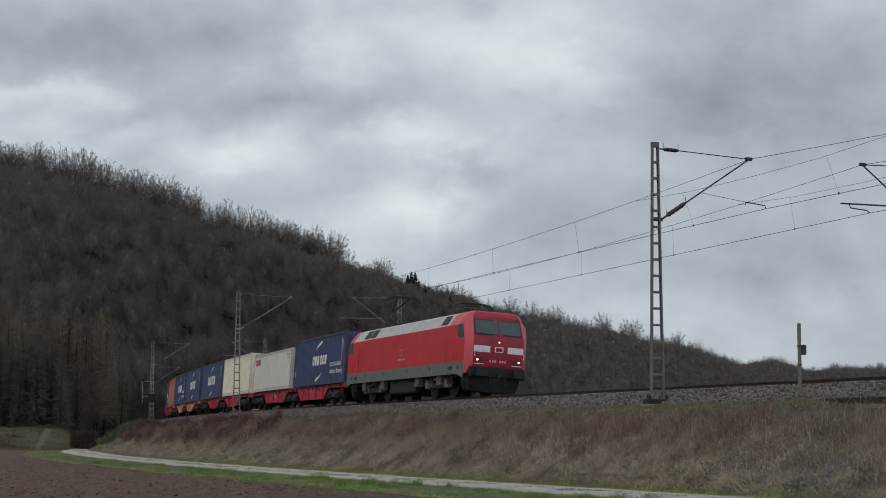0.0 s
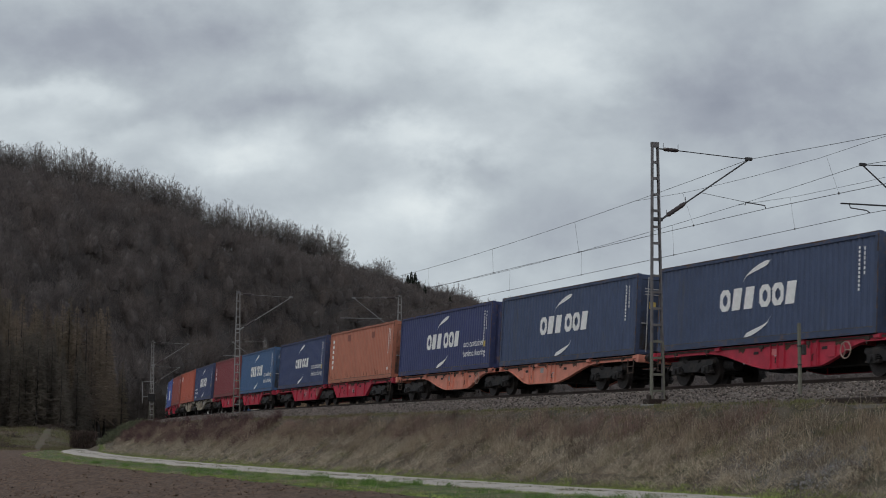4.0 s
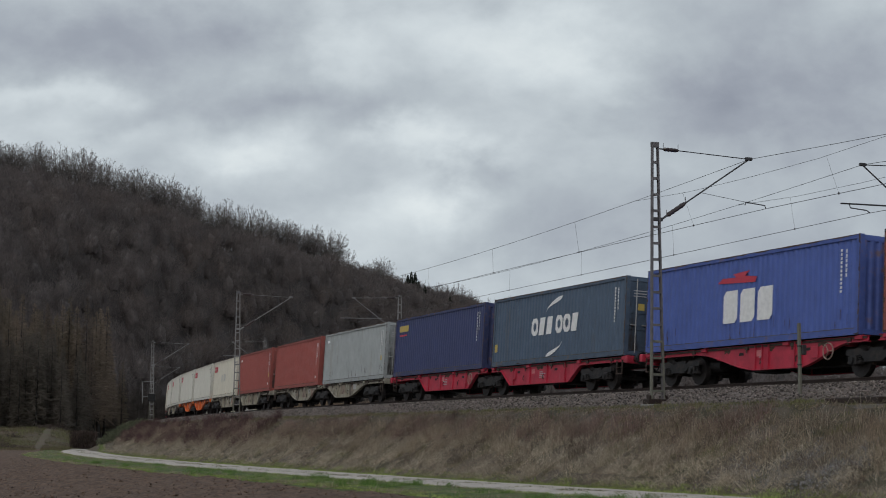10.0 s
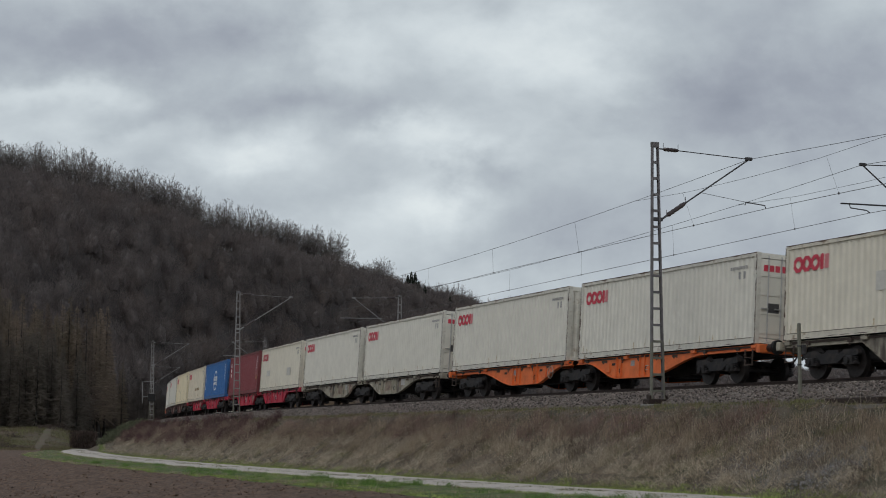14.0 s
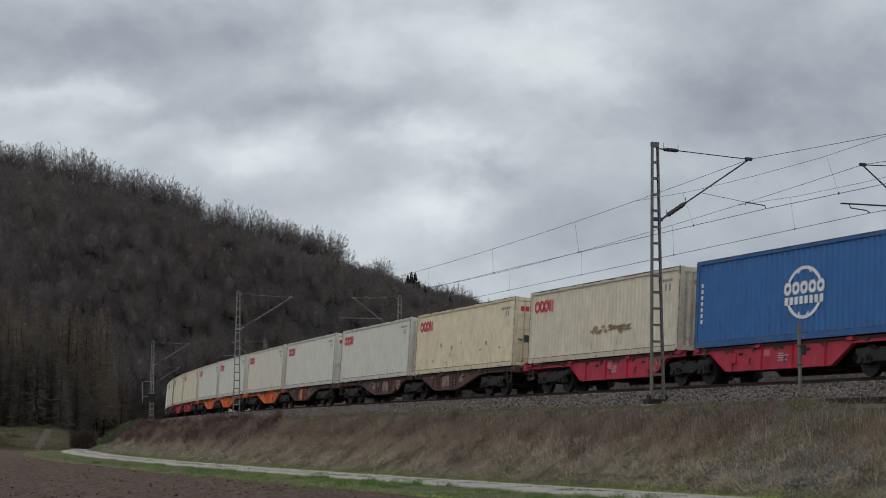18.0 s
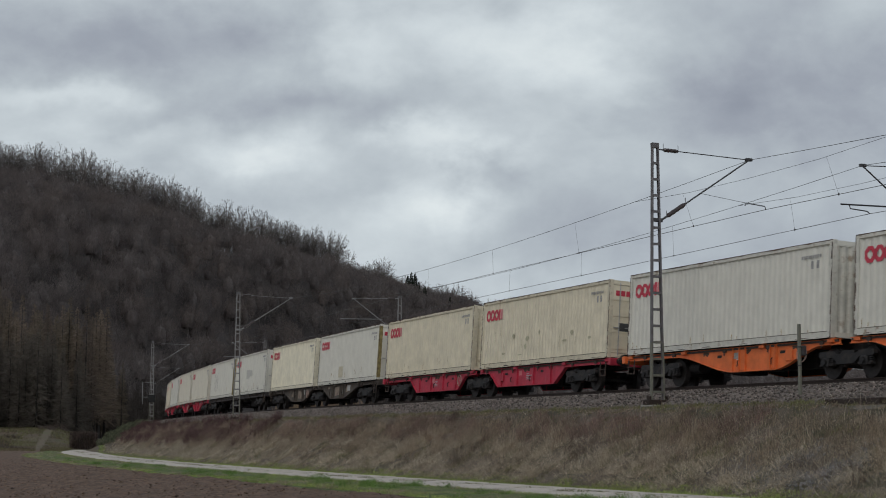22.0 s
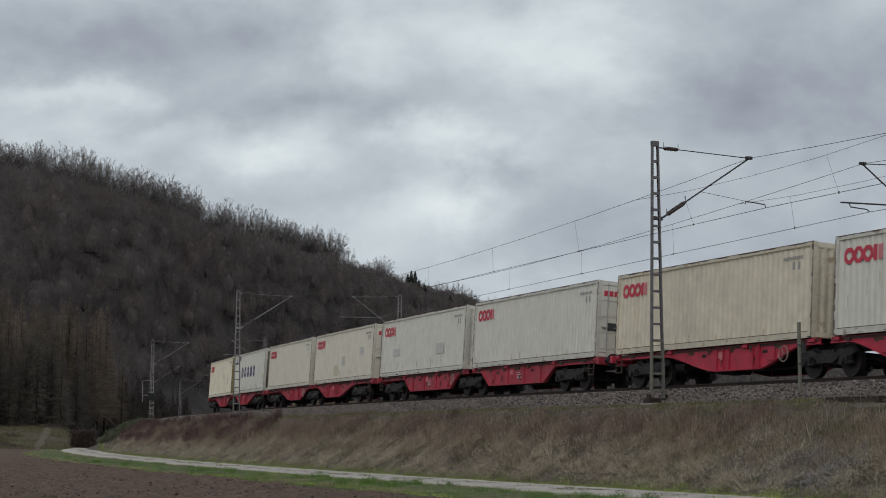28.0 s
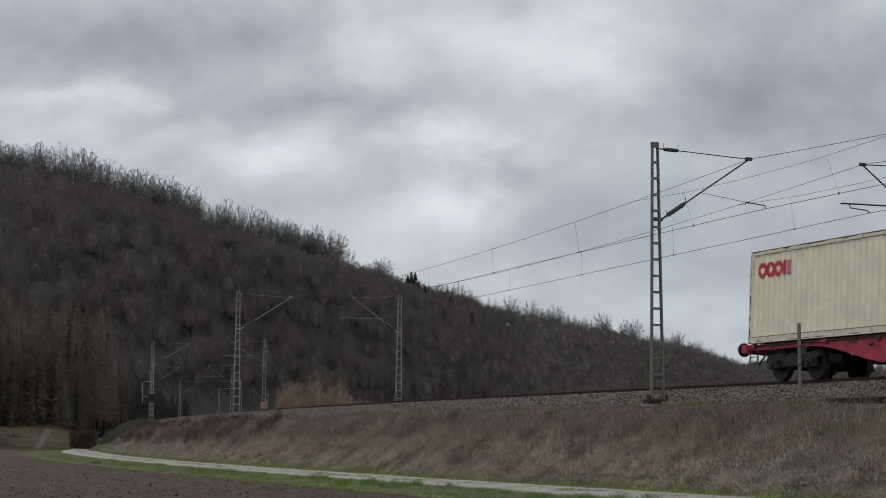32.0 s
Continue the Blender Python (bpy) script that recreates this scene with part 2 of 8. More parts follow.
CLOUD_BANKS = ((-0.20, 0.70, 0.12, 0.07, 0.20), (-0.14, 0.36, 0.15, 0.09, 0.22), (0.03, 0.73, 0.22, 0.08, 0.26), (-0.05, 0.54, 0.10, 0.05, 0.30), (-0.36, 0.49, 0.12, 0.035, 0.22), (-0.70, 0.62, 0.16, 0.03, 0.20),
               (0.16, 0.38, 0.30, 0.06, -0.12), (0.20, 0.66, 0.14, 0.10, 0.20), (-0.55, 0.72, 0.36, 0.075, -0.30), (-0.40, 0.60, 0.24, 0.045, -0.22), (-0.06, 0.42, 0.10, 0.04, 0.20),
               (-0.13, 0.58, 0.07, 0.03, -0.10), (0.02, 0.475, 0.07, 0.035, -0.20), (0.56, 0.59, 0.26, 0.09, -0.24), (0.68, 0.70, 0.20, 0.06, -0.08), (0.27, 0.45, 0.16, 0.05, -0.08),
               (0.60, 0.33, 0.26, 0.06, -0.07), (0.45, 0.24, 0.35, 0.06, 0.10), (-0.62, 0.54, 0.12, 0.03, 0.10))
cloud_cover = sky_panel()


# ---------- land ----------
VALLEY = -3.18
RIDGE = ((-900, 250, 690), (-300, 246, 695), (0, 250, 700), (70, 262, 705), (150, 285, 712), (250, 308, 720), (330, 335, 745), (380, 362, 770), (440, 378, 800),
         (500, 388, 830), (580, 422, 880), (640, 455, 930), (720, 487, 1000), (830, 515, 1100), (860, 535, 1130), (950, 552, 1230),
         (1000, 562, 1300), (1080, 575, 1400), (1140, 595, 1480), (1200, 603, 1560), (1280, 628, 1750), (1310, 641, 1850),
         (1370, 634, 1950), (1440, 655, 2050), (1480, 650, 2100), (1568, 650, 2300), (2400, 640, 2500))
_rx = np.array([(r[0] - 784) / 2924 for r in RIDGE])
_rd = np.array([float(r[2]) for r in RIDGE])
_rz = np.array([r[2] * (781.7 + (r[0] - 784) * 0.00676 - r[1]) / 2924 - 1.9 - (16.5 if r[0] < 360 else 13.5 if r[0] < 800 else 11.5) for r in RIDGE])
_rz = _rz - 5.5 * np.clip((-0.055 - _rx) / 0.03, 0, 1)      # the long ridge's crest is lowered to fit the view under tall trees
_fx = (np.array([-300, 0, 250, 400, 521, 725, 1009, 1300, 1568, 2400]) - 784) / 2924
_fd = np.array([225, 235, 262, 320, 375, 480, 690, 900, 1100, 1300.0])
_near = np.arange(S_MIN, S_MAX, 2.0)
_nx, _ny, _nh = line(_near)


def track_offset(x, y):
    """Distance along the line and signed distance to the right of the near track, for arrays."""
    x, y = np.ravel(x), np.ravel(y)
    s, off = np.empty_like(x), np.empty_like(x)
    for i in range(0, len(x), 4000):
        dx, dy = x[i:i + 4000, None] - _nx, y[i:i + 4000, None] - _ny
        j = np.argmin(dx * dx + dy * dy, axis=1)
        k = np.arange(len(j))
        ex, ey, h = dx[k, j], dy[k, j], _nh[j]
        s[i:i + 4000] = _near[j] + ex * np.cos(h) + ey * np.sin(h)
        far = np.hypot(ex, ey)
        o = ex * np.sin(h) - ey * np.cos(h)
        off[i:i + 4000] = np.where(far < 60, o, far * np.sign(o))
    return s, off


def wobble(x, y, size, seed):
    """Smooth unevenness between -1 and 1, from a few crossing waves."""
    r = np.random.RandomState(seed)
    out = 0
    for k in range(7):
        a, f, p = r.uniform(0, 6.28), r.uniform(0.5, 2.2) / size, r.uniform(0, 6.28)
        out = out + np.sin((x * math.cos(a) + y * math.sin(a)) * f * 6.28 + p + 1.7 * np.sin((x * math.sin(a) - y * math.cos(a)) * f * 2.1)) / (1 + 0.4 * k)
    return out / 3.6


def patches(x, y, size, seed):
    """Blotchy unevenness between about -1 and 1, from a lattice of chance values at two sizes."""
    table = np.random.RandomState(seed).uniform(-1, 1, (64, 64))
    out = 0
    for k, (sc, w) in enumerate(((size, 0.75), (size * 0.37, 0.45))):
        u, v = (x * 0.83 + y * 0.56) / sc + 7.3 * k, (y * 0.83 - x * 0.56) / sc + 3.1 * k
        i, j = np.floor(u).astype(int), np.floor(v).astype(int)
        a, b_ = smooth(u - i), smooth(v - j)
        t = lambda p, q: table[(i + p) % 64, (j + q) % 64]
        out = out + w * ((t(0, 0) * (1 - a) + t(1, 0) * a) * (1 - b_) + (t(0, 1) * (1 - a) + t(1, 1) * a) * b_)
    return out


def hill_height(x, y, off):
    a = np.where(y > 20, x / np.maximum(y, 20), np.sign(x) * 9)
    r = np.hypot(x, y)
    d, z, f = np.interp(a, _rx, _rd), np.interp(a, _rx, _rz), np.interp(a, _fx, _fd)
    t = (r - f) / (d - f)
    rise = 0.25 * np.clip(t, 0, 1) + 0.75 * smooth(t)
    rise = rise * (1 - 0.12 * np.clip((t - 1) * 2, 0, 1)) * smooth((np.abs(off) - 14) / 70) * smooth((y - 60) / 120)
    bench = 2.9 * smooth((r - 200) / 44) * smooth((-0.10 - a) / 0.06) * smooth((np.abs(off) - 9) / 9) * (y > 60) * (1 - np.clip(t * 6, 0, 1))
    return bench + z * rise + 3.0 * wobble(x, y, 160, 4) * np.clip(rise * 3, 0, 1) * np.where(t < 0.9, 1, 0.35)


def bank_height(s, off, base):
    """The embankment: a flat top under the ballast, falling to the valley on both sides."""
    rail = GRADE * s
    top = rail - 0.72
    wide = 1 + 0.55 * smooth((-112 - s) / 35) * smooth((s + 230) / 30)
    right = np.interp((off - 4.5) / wide + 4.5, (3.0, 3.3, 4.5, 8.1), (0.0, 0.02, 0.10, 1.0))
    left = np.interp(-off, (7.0, 8.0, 13.0), (0.0, 0.05, 1.0))
    w = np.where(off > 0, right, left)
    edge = np.where((off > 3.1) & (off < 4.6), 0.14, 0.0)
    return (top + edge) * (1 - w) + base * w


def land(x, y):
    s, off = track_offset(x, y)
    x, y = np.ravel(x), np.ravel(y)
    base = VALLEY + hill_height(x, y, off) + 0.06 * wobble(x, y, 14, 9) * (np.abs(off - 10) > 2.4)
    z = bank_height(s, off, base)
    return z + 0.13 * patches(x, y, 1.1, 5) * ((off > 4.3) & (off < 7.6)), s, off


def spaced(lo, f0, f1, hi, fine, grow, cap):
    mid = np.arange(f0, f1 + fine, fine)
    def out(limit):
        d, step, res = 0.0, fine, []
        while d < limit:
            step = min(step * grow, cap if d < 1300 else cap * 3)
            d += step
            res.append(d)
        return np.array(res)
    return np.concatenate([f0 - out(f0 - lo)[::-1], mid, f1 + out(hi - f1)])


M["meadow"] = material("meadow_grass_soil", (0.09, 0.08, 0.042), 0.95, vary=0.4, grain=1.3, stain=(0.095, 0.07, 0.045), stain_scale=0.16, stain_at=0.46, bump=0.6, bump_scale=9)
M["verge"] = material("short_green_turf", (0.085, 0.125, 0.032), 0.95, vary=0.35, grain=5.0, stain=(0.13, 0.115, 0.06), stain_scale=0.9, stain_at=0.56, bump=0.9, bump_scale=16)
M["bank"] = material("dry_bank_soil", (0.11, 0.088, 0.064), 0.95, vary=0.4, grain=2.2, stain=(0.06, 0.056, 0.03), stain_scale=0.5, stain_at=0.5, bump=0.7, bump_scale=12)
M["forest_floor"] = material("leaf_litter", (0.062, 0.053, 0.049), 1.0, vary=0.35, grain=0.09, stain=(0.035, 0.03, 0.027), stain_scale=0.035, stain_at=0.5, bump=0.8, bump_scale=0.6)
M["field"] = material("ploughed_soil", (0.118, 0.076, 0.051), 0.95, vary=0.5, grain=6.0, stain=(0.085, 0.053, 0.036), stain_scale=0.9, stain_at=0.56, bump=1.0, bump_scale=13)
M["path"] = material("gravel_path", (0.50, 0.46, 0.405), 0.95, vary=0.28, grain=7.0, stain=(0.33, 0.30, 0.25), stain_scale=0.9, stain_at=0.53, bump=0.5, bump_scale=25)
M["ballast"] = material("ballast_bed", (0.16, 0.137, 0.12), 0.95, vary=0.5, grain=14.0, stain=(0.09, 0.075, 0.065), stain_scale=0.6, stain_at=0.55, bump=1.0, bump_scale=18)
M["stone"] = material("ballast_stone", (0.225, 0.192, 0.168), 0.9, vary=0.35, grain=9.0, stain=(0.13, 0.105, 0.09), stain_scale=3.0, stain_at=0.5, bump=0.3, island=0.8)
M["rail"] = material("rusty_rail_steel", (0.05, 0.036, 0.03), 0.6, 0.5, vary=0.3, grain=20)
M["sleeper"] = material("concrete_sleeper", (0.28, 0.265, 0.245), 0.9, vary=0.2, grain=12, stain=(0.14, 0.11, 0.09), per_piece=0.25)


def grid_faces(nu, nv):
    a = (np.arange(nu - 1)[:, None] * nv + np.arange(nv - 1)[None, :]).ravel()
    return np.stack([a, a + nv, a + nv + 1, a + 1], axis=1)


gx = spaced(-3600, -46, 24, 3600, 0.8, 1.13, 26)
gy = spaced(-700, 28, 215, 4300, 0.9, 1.12, 24)
X, Y = np.meshgrid(gx, gy, indexing="ij")
Z, GS, GO = land(X, Y)
verts = np.stack([X.ravel(), Y.ravel(), Z], axis=1)
faces = grid_faces(len(gx), len(gy))[:, ::-1]
mid = lambda arr: arr.ravel()[faces].mean(axis=1)
fo, fz, fy, fx = mid(GO), mid(Z), mid(Y), mid(X)
zone = np.where((fo > 2.5) & (fo < 8.4) & (np.abs(fz) < 4), 1, 0)
lea = (np.hypot(fx, fy) < 243) & (fx < -0.1 * fy) & (fo > 0)      # the rough meadow before the woods
zone = np.where(~lea & ((fz > VALLEY + 1.2) & (np.abs(fo) > 16)) | ((np.hypot(fx, fy) > 243) & (np.abs(fo) > 40) & (fy > 60) & (fz > VALLEY + 0.6)), 2, zone)
ground = tagged(new("ground", sheet("ground", verts, faces, [M["meadow"], M["bank"], M["forest_floor"]], zone)),
                "valley floor, railway embankment and wooded hillside", "ground", kind="structure")
ground.data.shade_smooth()


def tapered(s, o):
    """The verge narrows towards its far end, and the field's edge with it."""
    return o - 1.7 * smooth((-80 - s) / 45) * np.clip((o - 12.5) / 3, 0, 1)


def strip(name, s_values, offs, height, mat, label, category, rough=0.0, seed=1):
    """A sheet that follows the line: a grid in distance along it and distance beside it."""
    S, O = np.meshgrid(s_values, offs, indexing="ij")
    x, y, h = line(S.ravel())
    off = tapered(S.ravel(), O.ravel())
    px, py = x + np.sin(h) * off, y - np.cos(h) * off
    z = height(S.ravel(), O.ravel(), px, py)
    if rough:
        rs = np.random.RandomState(seed)
        z = z + rough * rs.uniform(-1, 1, len(z))
    me = sheet(name, np.stack([px, py, z], axis=1), grid_faces(len(s_values), len(offs))[:, ::-1], [mat])
    ob = tagged(new(name, me), label, category, kind="structure")
    return ob


def field_height(s, o, x, y):
    z = VALLEY + 0.07 + 0.05 * np.sin((o - 0.03 * s) * 8.5) * (0.6 + 0.4 * wobble(x, y, 5.0, 31)) + 0.045 * patches(x, y, 0.8, 3) + 0.03 * patches(x, y, 0.25, 13)
    return np.where(o < 15.4, VALLEY - 0.2, z - 0.10 * np.exp(-((o - 15.9) / 0.25) ** 2))


field = strip("field", np.concatenate([np.arange(-170, -60, 1.2), np.arange(-60, -30, 0.4), np.arange(-30, 40, 0.22), np.arange(40, 90, 2.0)]),
              np.concatenate([[15.3], np.arange(15.6, 28, 0.2), np.arange(28, 34, 0.35), np.arange(34, 110, 3.0)]), field_height, M["field"],
              "ploughed brown field with coarse clods", "field", rough=0.04)
verge = strip("verge", np.arange(-128, 90, 0.5), np.array([12.1, 12.25, 12.4, 12.7, 13.2, 13.8, 14.4, 14.9, 15.3, 15.65, 15.95, 16.2, 16.4]),
              lambda s, o, x, y: VALLEY + 0.07 + 0.06 * np.exp(-((o - 13.8) / 1.6) ** 2) + 0.045 * patches(x, y, 0.9, 21) - np.interp(o, (12.1, 12.4, 15.7, 16.4), (0.2, 0.03, 0.0, 0.22)), M["verge"],
              "short green turf between the farm track and the field", "grass verge", rough=0.02)
toe = strip("verge", np.arange(-160, 90, 0.5), np.array([7.8, 7.9, 8.0, 8.1, 8.2, 8.3, 8.42]),
            lambda s, o, x, y: land(x, y)[0] + np.interp(o, (7.8, 7.95, 8.27, 8.42), (-0.1, 0.02, 0.06, -0.1)) + 0.03 * patches(x, y, 0.7, 22), M["verge"],
            "narrow strip of green turf at the foot of the embankment", "grass verge", rough=0.015)
path = strip("path", np.arange(-174, 90, 1.0), np.array([8.15, 8.45, 9.1, 9.6, 10.2, 10.8, 11.4, 12.15, 12.4]),
             lambda s, o, x, y: VALLEY + np.where((o > 8.3) & (o < 12.3), 0.06, -0.08) + 0.03 * np.exp(-((o - 10.2) / 0.4) ** 2) + 0.012 * wobble(x, y, 3, 8), M["path"],
             "light grey gravel farm track along the embankment", "path", rough=0.004)


# A bare streak of soil up the rise, placed to fit the view.
tr, ta = np.linspace(206, 247, 22), np.array([-0.0022, -0.0009, 0.0008, 0.0022])
TX, TA = np.meshgrid(tr, ta, indexing="ij")
TA = TA * (1.25 + 0.5 * np.sin(TX * 1.7 + 40 * np.sign(TA))) + np.interp(TX, (206, 216, 232, 247), (-0.2425, -0.2405, -0.2370, -0.2335))
tx, ty = (TX * np.sin(np.arctan(TA))).ravel(), (TX * np.cos(np.arctan(TA))).ravel()
M["dirt"] = material("pale_dirt_track", (0.115, 0.09, 0.06), 0.95, vary=0.25, grain=1.0, stain=(0.10, 0.10, 0.05), stain_scale=0.4, stain_at=0.52, bump=0.5, bump_scale=6)
tagged(new("farm_track", sheet("farm_track", np.stack([tx, ty, land(tx, ty)[0] + 0.06], axis=1), grid_faces(22, 4)[:, ::-1], [M["dirt"]])), "pale bare soil streak climbing a grassy rise", "path", kind="structure")


def lean(o, centre):
    return CANT * (o - centre)


def ballast_height(s, o, x, y):
    near = np.interp(o, (1.75, 2.15, 3.35, 3.5), (0.0, -0.04, -0.46, -0.6))
    top = np.where(o > -2, lean(np.minimum(o, 2.2), 0), lean(np.maximum(o, -6.2), -4))
    far = np.interp(-o, (6.1, 7.0, 7.3), (0, -0.45, -0.6))
    gap = -0.15 * np.exp(-((o + 2) / 0.35) ** 2)
    return GRADE * s - 0.27 + top + near + far + gap


ballast = strip("ballast", np.concatenate([np.arange(-620, -140, 4.0), np.arange(-140, 40, 0.35), np.arange(40, 300, 4.0)]),
                np.array([-7.3, -7.0, -6.1, -5, -3, -2.4, -2, -1.6, -0.8, 0.8, 1.75, 2.0, 2.2, 2.5, 2.8, 3.1, 3.35, 3.5]),
                ballast_height, M["ballast"], "grey crushed stone ballast under two tracks", "ballast", rough=0.02)
for p in (ballast, path, verge, toe):
    p.data.shade_smooth()


def rail_mesh(off, centre):
    section = ((-0.075, -0.172), (0.075, -0.172), (0.07, -0.16), (0.012, -0.145), (0.012, -0.045), (0.036, -0.035), (0.036, -0.004), (0.028, 0),
               (-0.028, 0), (-0.036, -0.004), (-0.036, -0.035), (-0.012, -0.045), (-0.012, -0.145), (-0.07, -0.16))
    s = np.concatenate([np.arange(-700, -140, 6.0), np.arange(-140, 60, 2.0), np.arange(60, 700, 6.0)])
    b = Build()
    b.loft([[beside(si, off + o, z + CANT * (off + o - centre)) for o, z in section] for si in s])
    return b.make("rail", M["rail"])


for o, c0 in ((0.755, 0.0), (-0.755, 0.0), (-3.245, -4.0), (-4.755, -4.0)):
    tagged(new("rail", rail_mesh(o, c0)), "rusty steel running rail on sleepers", "rail", kind="structure")

# ---------- masts of the overhead line ----------
M["mast_steel"] = material("weathered_mast_paint", (0.155, 0.148, 0.15), 0.65, 0.2, vary=0.25, grain=5, stain=(0.12, 0.085, 0.06), stain_scale=2.2, stain_at=0.6)
M["mast_green"] = material("mossy_mast_paint", (0.17, 0.17, 0.135), 0.75, 0.1, vary=0.25, grain=5, stain=(0.09, 0.08, 0.05), stain_scale=2.5, stain_at=0.58)
M["galvanised"] = material("galvanised_tube", (0.26, 0.26, 0.255), 0.6, 0.3, vary=0.15, grain=10)
M["dark_tube"] = material("dark_steel_tube", (0.07, 0.068, 0.07), 0.5, 0.6, vary=0.2, grain=10)
M["insulator"] = material("brown_porcelain", (0.045, 0.032, 0.03), 0.3, vary=0.2, grain=10, bump=0)
M["wire"] = material("copper_wire_dull", (0.06, 0.058, 0.055), 0.5, 0.6, vary=0.2, grain=3, bump=0)
M["concrete"] = material("old_concrete", (0.22, 0.21, 0.19), 0.95, vary=0.25, grain=6, stain=(0.10, 0.095, 0.07), stain_scale=2)


def channel(x0, x1, rows):
    """A channel-section leg: rows of (y, z, depth) of its outer face."""
    b = Build()
    rings = []
    for y, z, d in rows:
        rings.append([(x0, y, z), (x1, y, z), (x1, y + d, z), (x1 - 0.012, y + d, z), (x1 - 0.012, y + d * 0.18, z), (x0 + 0.012, y + d * 0.18, z),
                      (x0 + 0.012, y + d, z), (x0, y + d, z)])
    return b.loft(rings)


MAST_H = 8.35
leg_outer = channel(-0.055, 0.055, [(-0.235, 0.0, 0.06), (-0.13, MAST_H, 0.05)]).make("leg", M["mast_steel"])
leg_inner = channel(-0.055, 0.055, [(0.255, 0.0, -0.06), (0.11, MAST_H, -0.05)]).make("leg", M["mast_steel"])
FOOT_H = 1.9
sleeve_outer = channel(-0.059, 0.059, [(-0.24, 0.0, 0.058), (-0.216, FOOT_H, 0.058)]).make("foot_plate", M["mast_green"])
sleeve_inner = channel(-0.059, 0.059, [(0.26, 0.0, -0.058), (0.227, FOOT_H, -0.058)]).make("foot_plate", M["mast_green"])
mast_cap = Build().soft_box(-0.065, 0.065, -0.14, 0.12, MAST_H - 0.17, MAST_H + 0.0, 0.012).make("cap", M["mast_steel"])
mast_block = Build().soft_box(-0.4, 0.4, -0.45, 0.45, -1.1, -0.08, 0.04).make("foundation", M["concrete"])
mast_shoe = Build().soft_box(-0.2, 0.2, -0.4, 0.4, -0.1, 0.08, 0.01).box(-0.1, 0.1, -0.33, -0.27, 0.06, 0.2).box(-0.1, 0.1, 0.27, 0.33, 0.06, 0.2).make("shoe", M["rail"])


def insulator_mesh(a, b_, r=0.07, n=9):
    """A row of porcelain sheds between two points."""
    a, b_ = Vector(a), Vector(b_)
    out = Build()
    pts = [(k / n, (0.86 if k % 2 == 0 else 1.0) * r * (0.5 if k in (0, n) else 1.0)) for k in range(n + 1)]
    d = (b_ - a).normalized()
    u = d.cross(Vector((1, 0.1, 0))).normalized()
    w = d.cross(u)
    out.loft([[a.lerp(b_, t) + (u * math.cos(q * math.pi / 4) + w * math.sin(q * math.pi / 4)) * rr for q in range(8)] for t, rr in pts])
    for p_ in (a, b_):
        out.tube([p_, p_ + Vector((0, 0, 0.2))], 0.012, 4)
    return out.make("insulator", M["insulator"])


def bar(a, b_, r, mat, name="tube"):
    return Build().tube([a, b_], r, 6).make(name, mat)


# Paler copy of the mast grey, for masts beyond s = -30.
M["mast_pale"] = material("dull_zinc_grey_mast", (0.235, 0.23, 0.222), 0.7, 0.1, vary=0.2, grain=5, stain=(0.2, 0.16, 0.12), stain_scale=2.2, stain_at=0.62)


def add_mast(s, side, tubes, tip=3.55, lift=0.0, arm=True):
    """A flat lattice mast with its bracket; side 1: right of the near track, -1: left of the far one. y points to the track."""
    off = 3.42 if side > 0 else -7.35
    m = upright(s, off, -0.58, 0.0 if side > 0 else math.pi)
    ob = thing("catenary_mast", "grey flat lattice steel mast with one bracket over the track", "catenary mast", "masts along the railway", m)
    steel = M["mast_pale"] if s < -30 else None
    part("leg", leg_outer, ob, mat=steel); part("leg", leg_inner, ob, mat=steel)
    part("foot_plate", sleeve_outer, ob, label="mossy greenish lower leg plate"); part("foot_plate", sleeve_inner, ob, label="mossy greenish lower leg plate")
    part("cap", mast_cap, ob); part("foundation", mast_block, ob, label="weathered concrete foundation"); part("shoe", mast_shoe, ob)
    z = 0.3
    while z < MAST_H - 0.3:
        f = z / MAST_H
        key = round(z, 2)
        if key not in battens:
            battens[key] = Build().box(-0.045, 0.045, -0.235 + 0.105 * f + 0.045, 0.255 - 0.145 * f - 0.045, z, z + 0.075).make("batten", M["mast_steel" if z > FOOT_H else "mast_green"])
        part("batten", battens[key], ob, mat=steel)
        z += 0.525
    if not arm:
        return ob
    t = 7.46 + 0.58 + lift
    reach = tip
    top0, top1, end = (0, 0.12, MAST_H - 0.2), (0, 1.05, MAST_H - 0.2), (0, reach, t)
    mid0 = Vector((0, 0.2, 5.84))
    dirn = (Vector(end) - mid0)
    g0, g1 = mid0 + dirn * 0.06, mid0 + dirn * 0.27
    part("stay", bar(top0, (0, 0.3, MAST_H - 0.21), 0.025, tubes, "stay"), ob)
    part("insulator", insulator_mesh((0, 0.3, MAST_H - 0.21), (0, 0.85, MAST_H - 0.22)), ob)
    part("stay", bar((0, 0.85, MAST_H - 0.22), end, 0.017, tubes, "stay"), ob)
    part("bracket_tube", bar(mid0, g0, 0.035, tubes, "bracket_tube"), ob)
    part("insulator", insulator_mesh(g0, g1, 0.08), ob)
    part("bracket_tube", bar(g1, Vector(end) + dirn * 0.02, 0.026, tubes, "bracket_tube"), ob)
    part("clamp", Build().soft_box(-0.06, 0.06, reach - 0.14, reach + 0.1, t - 0.04, t + 0.06, 0.01).make("clamp", tubes), ob)
    part("clamp", Build().soft_box(-0.05, 0.05, -0.12, 0.24, 5.78, 5.9, 0.01).make("clamp", tubes), ob)
    q = mid0 + dirn * 0.44
    return ob, q


